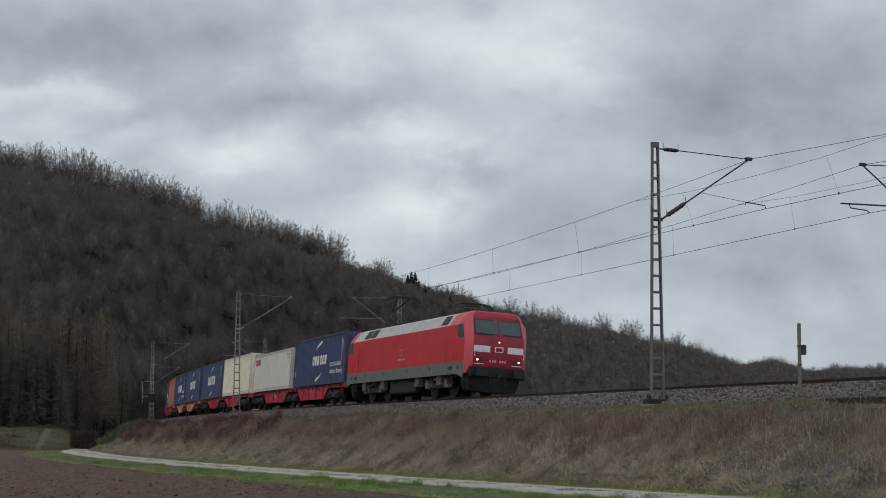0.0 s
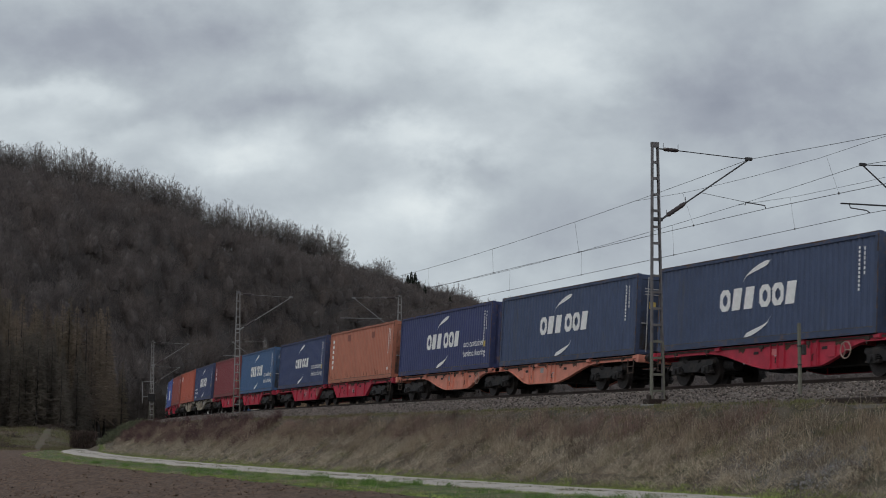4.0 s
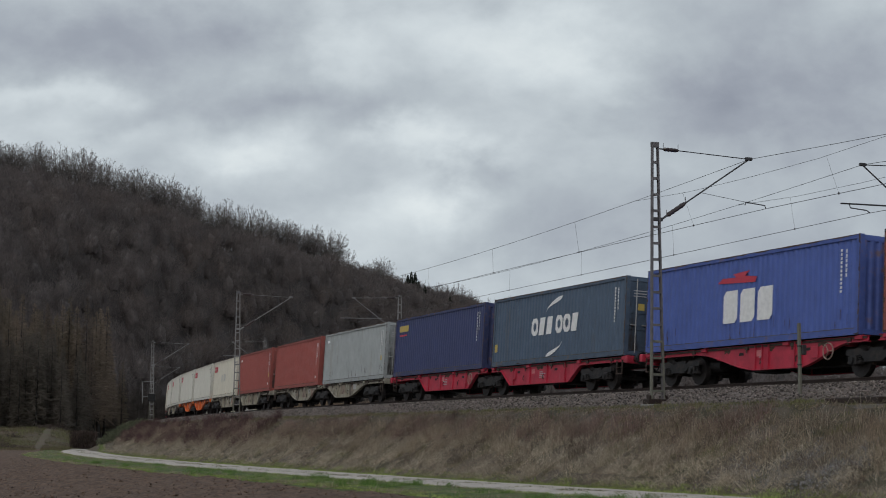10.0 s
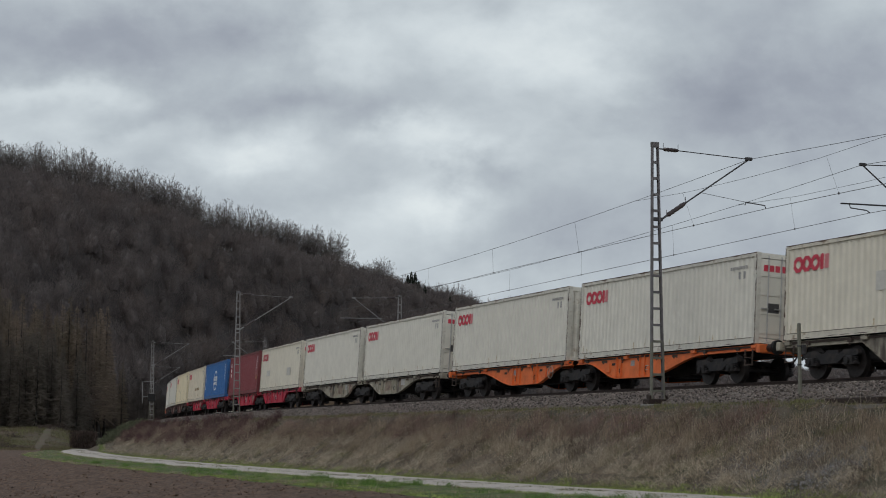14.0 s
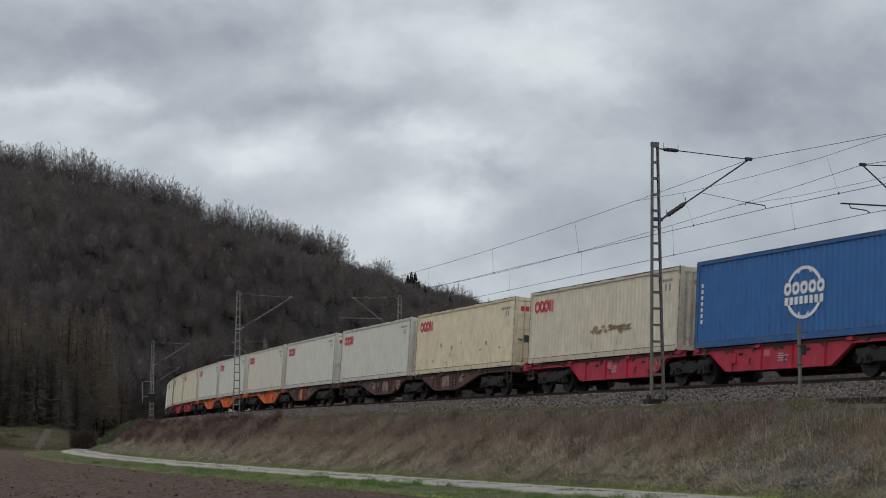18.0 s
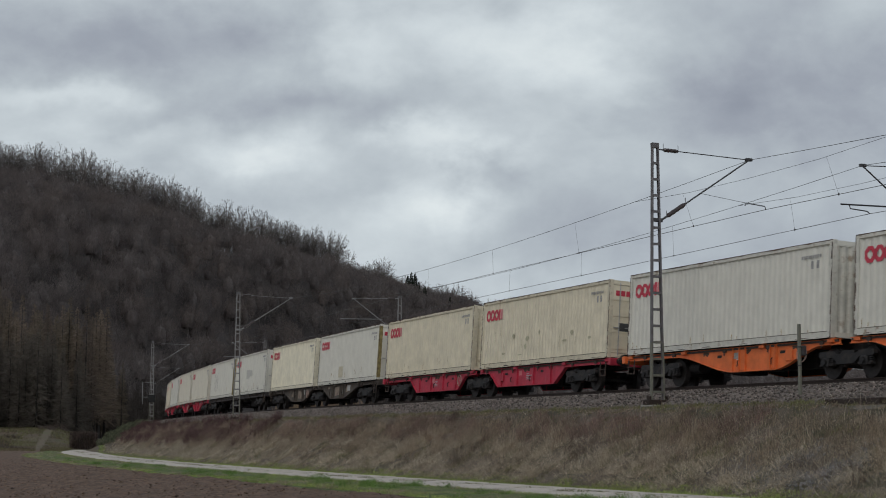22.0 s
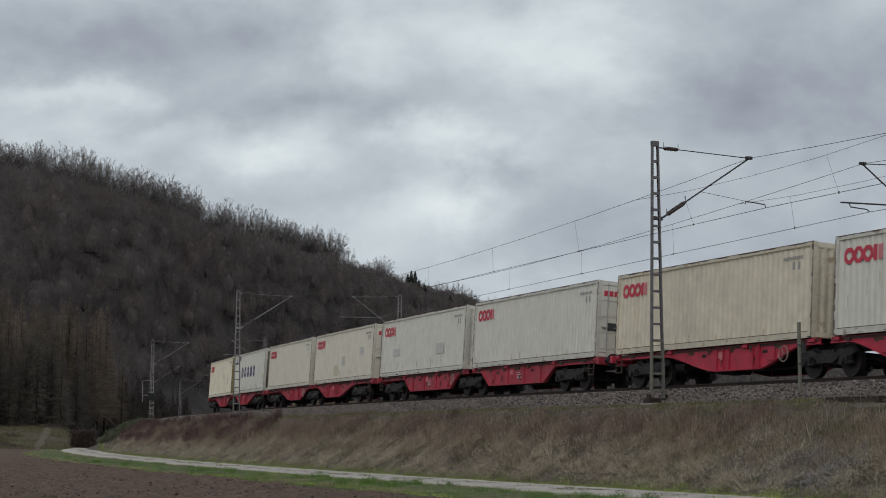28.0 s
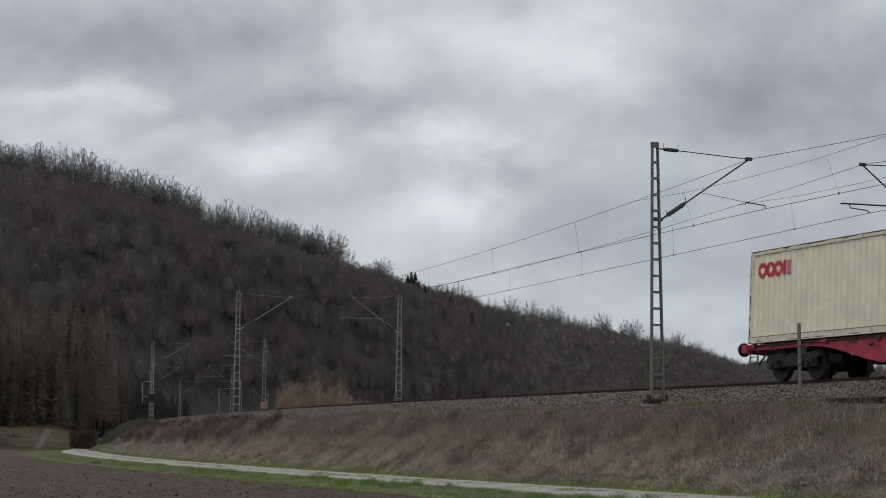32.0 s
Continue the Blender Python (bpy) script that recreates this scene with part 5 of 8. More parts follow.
step = Build().box(-0.22, 0.22, -0.03, 0.03, 0.5, 0.53).box(-0.22, -0.2, -0.02, 0.02, 0.5, 1.0).box(0.2, 0.22, -0.02, 0.02, 0.5, 1.0).box(-0.22, 0.22, -0.03, 0.03, 0.74, 0.76).make("step", M["rust_brown"])
handwheel = Build()
for k in range(16):
    a0, a1 = k * math.pi / 8, (k + 1) * math.pi / 8
    handwheel.tube([(0.24 * math.cos(a0), 0, 0.24 * math.sin(a0)), (0.24 * math.cos(a1), 0, 0.24 * math.sin(a1))], 0.018, 5)
for k in range(3):
    handwheel.tube([(0, 0, 0), (0.24 * math.cos(k * 2.09), 0, 0.24 * math.sin(k * 2.09))], 0.014, 5)
handwheel = handwheel.make("handbrake_wheel", M["wheel_rim"])
data_plate = Build().box(-0.28, 0.28, -0.006, 0.0, 0.0, 0.3).make("data_plate", W_PLATE)
data_bars = Build().plate([(0, 0), (0.5, 0), (0.5, 0.32), (0, 0.32)], -0.004, 0.0)
data_bars = data_bars.make("stencil_mark", M["dim_mark"])
brake_box = Build().soft_box(-0.55, 0.55, -0.35, 0.35, 0.36, 0.8, 0.03).tube([(-0.9, 0, 0.6), (0.9, 0, 0.6)], 0.14, 10).make("brake_gear", M["black_steel"])

rib = Build().box(-0.17, 0.17, -0.012, 0.0, 0.40, 1.12).box(-0.19, -0.16, -0.06, 0.0, 0.38, 1.12).box(0.16, 0.19, -0.06, 0.0, 0.38, 1.12).make("rib")
M["worn_panel"] = material("worn_pale_panel", (0.27, 0.215, 0.165), 0.8, vary=0.25, grain=3, stain=(0.15, 0.10, 0.08), stain_scale=3.0, stain_at=0.5)
worn_panel = [Build().plate([(0, 0), (w, 0.03), (w - 0.04, h), (0.02, h - 0.02)], -0.005, 0.0).make("worn_panel", M["worn_panel"]) for w, h in ((0.95, 0.5), (0.55, 0.42), (0.42, 0.3))]
edge_angle = Build().box(0.3, 13.0, -0.03, 0.0, 1.06, 1.12).make("edge_angle")
clip = Build().soft_box(-0.09, 0.09, -0.07, 0.0, 1.0, 1.12, 0.012).tube([(0, -0.05, 0.9), (0, -0.05, 1.02)], 0.02, 5).make("lashing_ring", M["rust_brown"])
air_tank = Build().loft([[(x, 0.19 * math.cos(a * math.pi / 6), 0.62 + 0.19 * math.sin(a * math.pi / 6)) for a in range(12)] for x in (-0.6, 0.6)]).make("air_tank", M["black_steel"])

pocket = Build().box(-0.13, 0.13, -0.006, 0.0, 0.0, 0.09).make("pocket", M["black_steel"])
grime_spot = [Build().plate([(0, 0), (0.3 * w, -0.1), (0.62 * w, -0.03), (w, -0.08), (1.05 * w, 0.05), (0, 0.05)], -0.004, 0.0).make("grease_stain", M["rust_edge"]) for w in (0.42, 0.6, 0.34)]
tie_hook = Build().tube([(0, 0, 0.12), (0, -0.05, 0.05), (0, -0.04, -0.06), (0.05, -0.03, -0.08)], 0.018, 5).make("tie_hook", M["black_steel"])
stencil_rows = Build()
for k, (w, z) in enumerate(((0.5, 0.0), (0.42, 0.07), (0.55, 0.14), (0.3, 0.21))):
    stencil_rows.box(0, w, -0.003, 0.0, z, z + 0.03)
stencil_rows = stencil_rows.make("stencil_mark", M["pale_mark"])
sill_box = Build().soft_box(-0.16, 0.16, -0.05, 0.0, 0.0, 0.34, 0.01).make("hatch")

# bogie: origin at rail level under its pivot
R_WHEEL = 0.46


def bogie_side(y):
    b = Build()
    out = [(-1.3, 0.66), (-1.25, 0.78), (-0.65, 0.80), (-0.45, 0.70), (0.45, 0.70), (0.65, 0.80), (1.25, 0.78), (1.3, 0.66), (1.22, 0.6), (0.62, 0.60), (0.4, 0.42),
           (-0.4, 0.42), (-0.62, 0.60), (-1.22, 0.6)]
    b.plate(out[::-1], y - 0.06, y + 0.06)
    b.box(-0.42, 0.42, y - 0.1, y + 0.1, 0.4, 0.45)
    return b.make("side_frame", M["black_steel"])


axle_box = Build().soft_box(-0.16, 0.16, -0.14, 0.1, 0.32, 0.6, 0.03).disc(0, 0.46, 0.1, -0.2, -0.14, 12).box(-0.3, 0.3, -0.09, 0.09, 0.36, 0.42)
for dx in (-0.23, 0.23):
    for k in range(4):
        axle_box.tube([(dx, 0, 0.42 + k * 0.06), (dx, 0, 0.455 + k * 0.06)], 0.075, 8)
axle_box = axle_box.make("axle_box", M["black_steel"])
bolster = Build().box(-0.3, 0.3, -1.0, 1.0, 0.55, 0.8).tube([(0, 0, 0.8), (0, 0, 0.92)], 0.25, 12).box(-1.1, 1.1, -0.05, 0.05, 0.5, 0.6).make("bolster", M["black_steel"])
brake_shoe = Build().soft_box(-0.05, 0.05, -0.05, 0.05, 0.34, 0.62, 0.015).tube([(0, 0, 0.6), (0.0, 0, 0.78)], 0.02, 5).make("brake_shoe", M["rust_brown"])
wheelset_mesh = Build().tube([(0, -1.05, 0), (0, 1.05, 0)], 0.085, 10)
for sgn in (-1, 1):
    for r0, y0, y1 in ((R_WHEEL, 0.69, 0.82), (R_WHEEL + 0.028, 0.66, 0.69), (0.16, 0.62, 0.88)):
        wheelset_mesh.disc(0, 0, r0, sgn * y0 if sgn > 0 else -y1, sgn * y1 if sgn > 0 else -y0, 24)
    for k in range(5):
        a = k * 2 * math.pi / 5
        wheelset_mesh.add([(0.36 * math.cos(a - 0.12), sgn * 0.824, 0.36 * math.sin(a - 0.12)), (0.36 * math.cos(a + 0.12), sgn * 0.824, 0.36 * math.sin(a + 0.12)), (0.22 * math.cos(a), sgn * 0.83, 0.22 * math.sin(a))], [(0, 1, 2)])
wheelset_mesh = wheelset_mesh.make("wheelset", M["wheel"])
side_near, side_far = bogie_side(-1.0), bogie_side(1.0)
rollers = []


def bogie(parent, x):
    ob = new("bogie", bolster)
    ob.parent = parent
    ob.matrix_local = Matrix.Translation((x, 0, 0))
    part("side_frame", side_near, ob); part("side_frame", side_far, ob)
    for ax in (-0.9, 0.9):
        for y, flip in ((-1.0, 0.0), (1.0, math.pi)):
            part("axle_box", axle_box, ob, Matrix.Translation((ax, y, 0)) @ Matrix.Rotation(flip, 4, "Z"))
        w = part("wheelset", wheelset_mesh, ob, Matrix.Translation((ax, 0, R_WHEEL)))
        rollers.append((w, ax))
        for y in (-0.76, 0.76):
            part("brake_shoe", brake_shoe, ob, Matrix.Translation((ax - math.copysign(0.52, ax), y, 0)))
    return ob


BEND_HALF = 0.0100      # each half of the wagon follows the bend about its middle bogie


def wagon(paints, belly, label):
    """An articulated two-part flat wagon on three bogies; x ahead, origin at rail level under the middle bogie."""
    ob = thing("flat_wagon", label, "flat wagon", "wagons of the train")
    for front in (True, False):
        p = paints[0 if front else 1]
        turn = Matrix.Rotation(BEND_HALF if front else math.pi - BEND_HALF, 4, "Z")
        near = -1 if front else 1
        mesh = {"straight": sill_straight, "round": sill_round, "flat": sill_flat}[belly]
        for sgn in (-1, 1):
            part("side_sill", mesh, ob, turn @ Matrix.Translation((0, sgn * 1.06, 0)), p)
        if belly != "flat":
            part("inner_web", inner_web[belly], ob, turn @ Matrix.Translation((0, -near * 1.03, 0)), label="dark plate for shade and dirt inside the far side sill")
        # Beam is black on every wagon, painted for the shade under the belly.
        part("centre_beam", centre_beam, ob, turn, M["black_steel"])
        part("headstock", headstock, ob, turn, p)
        for x in (1.9, 4.35, 6.0, 8.3):
            part("cross_member", cross_member, ob, turn @ Matrix.Translation((x, 0, 0)), p)
        for x in (0.62, 4.2, 8.9, 12.6):
            for sgn in (-1, 1):
                part("container_spigot", spigot, ob, turn @ Matrix.Translation((x, sgn * 1.06, 0)), p)
        for sgn in (-1, 1):
            part("buffer", buffer_mesh, ob, turn @ Matrix.Translation((0, sgn * 0.875, 1.04)))
        part("coupling", coupling, ob, turn); part("brake_hose", hose, ob, turn)
        part("brake_gear", brake_box, ob, turn @ Matrix.Translation((6.6, 0, 0)))
        part("step", step, ob, turn @ Matrix.Translation((12.4, near * 1.2, 0)))
        if paints[0] is W_BROWN and paints[1] is W_ORANGE and front:
            part("panel", Build().box(4.4, 5.95, -1.085, -1.077, 0.42, 1.08).make("panel", W_ORANGE), ob, turn, label="orange repainted panel")
        side = Matrix.Translation((0, near * 1.076, 0)) @ (Matrix.Identity(4) if front else Matrix.Diagonal((1, -1, 1, 1)))
        if belly == "round" or p is W_GREY:
            for x in (3.6, 5.35) if belly == "round" else (2.6, 4.1, 5.6, 7.1):
                part("rib", rib, ob, turn @ side @ Matrix.Translation((x, 0, 0)), p)
        for x in (1.1, 3.9, 6.4, 9.6, 11.6):
            part("lashing_ring", clip, ob, turn @ side @ Matrix.Translation((x, 0, 0)))
        # Brown strip along the sill, drawn for the dark line under the containers.
        part("edge_angle", edge_angle, ob, turn @ side, M["rust_brown"])
        if belly != "flat":
            for x in (3.15, 6.75):
                part("pocket", pocket, ob, turn @ side @ Matrix.Translation((x, 0, 0.84)))
            for j, x in enumerate((2.2, 4.9, 7.4)):
                part("grease_stain", grime_spot[j], ob, turn @ side @ Matrix.Translation((x, 0, 1.0)))
            for x in (3.7, 5.6):
                part("tie_hook", tie_hook, ob, turn @ side @ Matrix.Translation((x, 0, 0.62)))
            part("stencil_mark", stencil_rows, ob, turn @ side @ Matrix.Translation((5.2, 0, 0.6)))
            part("hatch", sill_box, ob, turn @ side @ Matrix.Translation((2.75, 0, 0.6)), p)
        if belly != "flat" and p in (W_GREY, W_DUSK, W_BROWN):
            for j, x in enumerate((4.05, 6.3, 2.45)):
                part("worn_panel", worn_panel[j], ob, turn @ side @ Matrix.Translation((x, 0, (0.52, 0.66, 0.74)[j])))
        part("air_tank", air_tank, ob, turn @ Matrix.Translation((9.1, near * 0.6, 0)))
        if belly != "flat":
            plate_turn = turn if front else turn @ Matrix.Rotation(math.pi, 4, "Z") @ Matrix.Translation((-10.35, 0, 0))
            part("stencil_mark", data_bars, ob, plate_turn @ Matrix.Translation((4.45, -1.078, 0.78)) @ Matrix.Scale(0.6, 4), M["pink_logo"] if p in (W_RED, W_WORN) else M["dim_mark"])
            if paints in (GREYS, DUSKS):
                part("data_plate", data_plate, ob, plate_turn @ Matrix.Translation((6.9, -1.078, 0.74)))
    if belly != "flat":
        part("handbrake_wheel", handwheel, ob, Matrix.Translation((-2.0, -1.17, 0.76)))
    for x in (10.45, 0.0, -10.45):
        bogie(ob, x)
    return ob


DUSKS, WORN = (W_DUSK, W_DUSK), (W_WORN, W_WORN)
REDS, SALMONS, GREYS, ORANGES, BROWNS = (W_RED, W_RED), (W_SALMON, W_SALMON), (W_GREY, W_GREY), (W_ORANGE, W_ORANGE), (W_BROWN, W_BROWN)
WAGONS = [REDS, REDS, SALMONS, REDS, REDS, GREYS, REDS, REDS, GREYS, GREYS, ORANGES, GREYS, REDS, REDS, BROWNS, (W_BROWN, W_ORANGE), ORANGES, REDS, DUSKS, (W_DARK, W_DARK),
          REDS, REDS, WORN, WORN, WORN]
ROUND = {1, 2, 5, 6, 8, 10, 11, 14, 15, 16, 18, 20, 21, 23, 24}
WAGON_WORDS = {id(W_RED): "bright red", id(W_WORN): "worn dark red", id(W_SALMON): "faded salmon red", id(W_GREY): "dirty grey", id(W_ORANGE): "orange", id(W_BROWN): "grimy brown", id(W_DARK): "rusty dark", id(W_DUSK): "dusky brown"}
wagons = []
for k, ps in enumerate(WAGONS):
    belly = "flat" if k == 19 else "round" if k in ROUND else "straight"
    wagons.append(wagon(ps, belly, WAGON_WORDS[id(ps[0])] + (" articulated container flat wagon on three bogies" if ps[0] is ps[1] else " and orange articulated flat wagon on three bogies")))


# ---------- electric locomotive ----------
M["loco_red"] = material("locomotive_red", (0.60, 0.024, 0.026), 0.42, vary=0.12, grain=1.2, stain=(0.30, 0.028, 0.03), stain_at=0.58, stain_scale=0.7, bump=0.04, bump_scale=4)
M["loco_roof"] = material("locomotive_roof_grey", (0.50, 0.49, 0.47), 0.5, vary=0.15, grain=2, stain=(0.36, 0.33, 0.30), stain_scale=1.2, bump=0.05)
M["loco_skirt"] = material("locomotive_skirt_grey", (0.155, 0.162, 0.15), 0.6, vary=0.15, grain=2, stain=(0.13, 0.12, 0.11), stain_scale=1.5, bump=0.05)
# Base colour lightened to stand for the sky reflected in the panes.
M["glass_dark"] = material("cab_window_glass", (0.085, 0.11, 0.112), 0.08, vary=0.05, bump=0)
M["white_band"] = material("white_front_band", (0.78, 0.77, 0.76), 0.4, vary=0.08, bump=0)
M["rubber"] = material("black_rubber", (0.02, 0.02, 0.022), 0.6, vary=0.2)
M["plough"] = material("black_plough", (0.013, 0.013, 0.014), 0.6, 0.2, vary=0.3)
M["copper_brown"] = material("brown_roof_insulator", (0.08, 0.04, 0.03), 0.4, vary=0.2)
M["head_lamp"] = glowing("lit_head_lamp", (1.0, 0.84, 0.74), 1.5)
# Light and shade put into the cab reds: dark front, pinker corners and hood.
M["loco_front"] = material("grimy_crimson_front", (0.30, 0.016, 0.045), 0.45, vary=0.15, grain=2.0, stain=(0.17, 0.012, 0.025), stain_at=0.58, stain_scale=1.4, bump=0.04, bump_scale=4)
M["loco_lit_pink"] = material("faded_pink_red", (0.62, 0.085, 0.11), 0.45, vary=0.10, grain=1.5, stain=(0.5, 0.06, 0.075), stain_at=0.6, bump=0.04, bump_scale=4)
M["logo_pale"] = material("faded_pale_lettering", (0.62, 0.40, 0.42), 0.5, vary=0.1)
M["pan_dark"] = material("sooty_pantograph_steel", (0.03, 0.027, 0.026), 0.6, 0.3, vary=0.3)
M["loco_brow"] = material("faded_crimson_brow", (0.40, 0.03, 0.055), 0.45, vary=0.12, grain=2.0, bump=0.04, bump_scale=4)
M["dusty"] = material("dusty_running_gear", (0.15, 0.14, 0.13), 0.8, vary=0.3, grain=5, stain=(0.07, 0.055, 0.045), stain_at=0.5, stain_scale=3)

loco = thing("electric_locomotive", "red electric locomotive with grey skirt and pale roof, headlights lit", "locomotive")
BW = 1.475


def hoop(x, w=BW, top=3.86):
    return [(x, -w, 1.5), (x, -w, 3.2), (x, -w + 0.34, 3.72), (x, -w + 0.62, top), (x, w - 0.62, top), (x, w - 0.34, 3.72), (x, w, 3.2), (x, w, 1.5)]


def hoop_face(a, b_, name, mat, rows):
    """Some of the long faces between two hoops."""
    b = Build()
    h0, h1 = hoop(a), hoop(b_)
    for i in rows:
        b.add([h0[i], h1[i], h1[i + 1], h0[i + 1]], [(0, 1, 2, 3)])
    return b.make(name, mat)


CAB_X = 8.15
for nm, rows in (("side_wall", (0,)), ("side_wall", (6,))):
    part(nm, hoop_face(-CAB_X, CAB_X, nm, M["loco_red"], rows), loco)
HOOD_X = 6.95
for nm, rows in (("roof_slope", (1,)), ("roof_slope", (5,)), ("roof_deck", (2, 3, 4))):
    part(nm, hoop_face(-CAB_X, HOOD_X, nm, M["loco_roof"], rows), loco)
part("cab_hood", hoop_face(HOOD_X, CAB_X, "cab_hood", M["loco_lit_pink"], (1, 2, 3, 4, 5)), loco)
part("underframe", Build().box(-9.2, 9.2, -1.35, 1.35, 1.0, 1.62).make("underframe", M["pan_dark"]), loco)
for sgn in (-1, 1):
    sk = [(-9.05, 0.84), (-8.2, 0.98), (8.2, 0.98), (9.0, 0.80), (9.0, 1.53), (-9.05, 1.53)]
    part("skirt", Build().plate(sk, sgn * BW - 0.012, sgn * BW + 0.012).make("skirt", M["loco_skirt"]), loco)
    for x in (-5.6, -2.4, 1.2, 4.6):
        part("jacking_point", Build().disc(x, 1.33, 0.075, sgn * BW - 0.02, sgn * BW + 0.02, 10).make("jacking_point", M["rubber"]), loco)


def cab_rings(levels):
    rings = []
    for z, xf, yf, yb in levels:
        rings.append([(CAB_X, -yb, z), (min(CAB_X + 0.88, xf - 0.28), -yb, z), (xf - 0.1, -yf - 0.02, z), (xf, -yf + 0.08, z), (xf + 0.05, 0, z), (xf, yf - 0.08, z), (xf - 0.1, yf + 0.02, z),
                      (min(CAB_X + 0.88, xf - 0.28), yb, z), (CAB_X, yb, z)])
    return rings


CAB_LEVELS = [(1.0, 9.3, 1.24, 1.46), (1.36, 9.42, 1.26, BW), (2.2, 9.47, 1.27, BW), (2.62, 9.4, 1.27, BW), (3.2, 9.14, 1.22, BW), (3.57, 8.97, 1.19, BW - 0.23), (3.72, 8.9, 1.12, BW - 0.34), (3.82, 8.72, 1.0, BW - 0.45), (3.86, 8.45, 0.84, BW - 0.62)]
RINGS = cab_rings(CAB_LEVELS)


def cab_skin(name, mat, columns, lo_, hi_, cap=False):
    """The strips of the cab between neighbouring columns, from one level to another."""
    b = Build()
    for j in range(lo_, hi_):
        for i in columns:
            b.add([RINGS[j][i], RINGS[j][i + 1], RINGS[j + 1][i + 1], RINGS[j + 1][i]], [(0, 1, 2, 3)])
    if cap:
        b.add(RINGS[-1], [tuple(range(len(RINGS[-1])))])
    spot, order = {}, []
    for p in b.v:
        if p not in spot:
            spot[p] = len(order)
            order.append(p)
    b.v, b.f = order, [tuple(spot[b.v[i]] for i in f) for f in b.f]
    me = b.make(name, mat, True)
    me.set_sharp_from_angle(angle=radians(38))
    return me


TOP = len(CAB_LEVELS) - 1
cab_mesh = cab_skin("cab", M["loco_red"], (0, 7), 0, TOP)
cab_skins = [("corner_panel", cab_skin("corner_panel", M["loco_lit_pink"], (1, 2), 0, TOP)), ("corner_panel", cab_skin("corner_panel", M["loco_lit_pink"], (5, 6), 0, TOP)),
             ("front_mask", cab_skin("front_mask", M["loco_front"], (3, 4), 0, 5)), ("brow", cab_skin("brow", M["loco_brow"], (3, 4), 5, TOP, True))]


def on_front(z, y, out=0.012):
    """A point on the cab's front at height z and y across."""
    zs = [l[0] for l in CAB_LEVELS]
    xf, yf = np.interp(z, zs, [l[1] for l in CAB_LEVELS]), np.interp(z, zs, [l[2] for l in CAB_LEVELS]) - 0.08
    return (float(xf + 0.05 * (1 - min(1, abs(y) / yf)) + out), y, z)


def front_panel(name, y0, y1, z0, z1, mat, out=0.012, n=3):
    b = Build()
    grid = [[on_front(z0 + (z1 - z0) * j / 2, y0 + (y1 - y0) * i / n, out) for i in range(n + 1)] for j in range(3)]
    back = [[(p[0] - 0.03, p[1], p[2]) for p in row] for row in grid]
    k = n + 1
    verts = [p for row in grid for p in row] + [p for row in back for p in row]
    faces = []
    for j in range(2):
        for i in range(n):
            a = j * k + i
            faces.append((a, a + 1, a + 1 + k, a + k))
    edge = [0 * k + i for i in range(k)] + [j * k + n for j in (1, 2)] + [2 * k + i for i in range(n - 1, -1, -1)] + [k]
    m_ = 3 * k
    for a, c in zip(edge, edge[1:] + edge[:1]):
        faces.append((a, a + m_, c + m_, c))
    return b.add(verts, faces).make(name, mat)


cab_parts = cab_skins + [
             ("window_surround", front_panel("window_surround", -1.12, 1.12, 2.73, 3.44, M["rubber"], 0.008)),
             ("windscreen", front_panel("windscreen", -1.07, -0.03, 2.79, 3.40, M["glass_dark"], 0.02)),
             ("windscreen", front_panel("windscreen", 0.03, 1.07, 2.79, 3.40, M["glass_dark"], 0.02)),
             ("front_band", front_panel("front_band", -1.17, -0.42, 1.96, 2.24, M["white_band"])),
             ("front_band", front_panel("front_band", 0.42, 1.17, 1.96, 2.24, M["white_band"])),
             ("logo", front_panel("logo", -0.2, 0.2, 1.98, 2.22, M["white_band"])),
             ("logo", front_panel("logo", -0.16, 0.16, 2.02, 2.18, M["loco_front"], 0.018)),
             ("top_lamp", front_panel("top_lamp", -0.035, 0.035, 2.40, 2.46, M["head_lamp"], 0.02)),
             ("grille_bar", front_panel("grille_bar", -1.12, -0.66, 1.42, 1.45, M["white_band"])),
             ("grille_bar", front_panel("grille_bar", 0.66, 1.12, 1.42, 1.45, M["white_band"]))]
for y in (-0.98, -0.82, 0.82, 0.98):
    cab_parts.append(("lamp_bezel", front_panel("lamp_bezel", y - 0.07, y + 0.07, 1.54, 1.68, M["rubber"], 0.013)))
for y in (-0.98, -0.82, 0.82, 0.98):
    cab_parts.append(("headlight", front_panel("headlight", y - 0.042, y + 0.042, 1.57, 1.65, M["head_lamp"] if abs(y) > 0.9 else M["glass_dark"], 0.022)))
num = [front_panel("number_bars", -0.42 + k * 0.12, -0.35 + k * 0.12, 1.53, 1.63, M["logo_pale"]) for k in range(7) if k != 3]

wiper = Build().tube([on_front(2.74, -0.4, 0.05), on_front(2.81, -0.95, 0.05)], 0.012, 4).make("wiper", M["rubber"])
rail_hand = Build().tube([on_front(1.75, -1.12, 0.02), on_front(1.75, -1.16, 0.12), on_front(2.0, -1.16, 0.12), on_front(2.0, -1.12, 0.02)], 0.014, 5).make("handrail", M["white_band"])
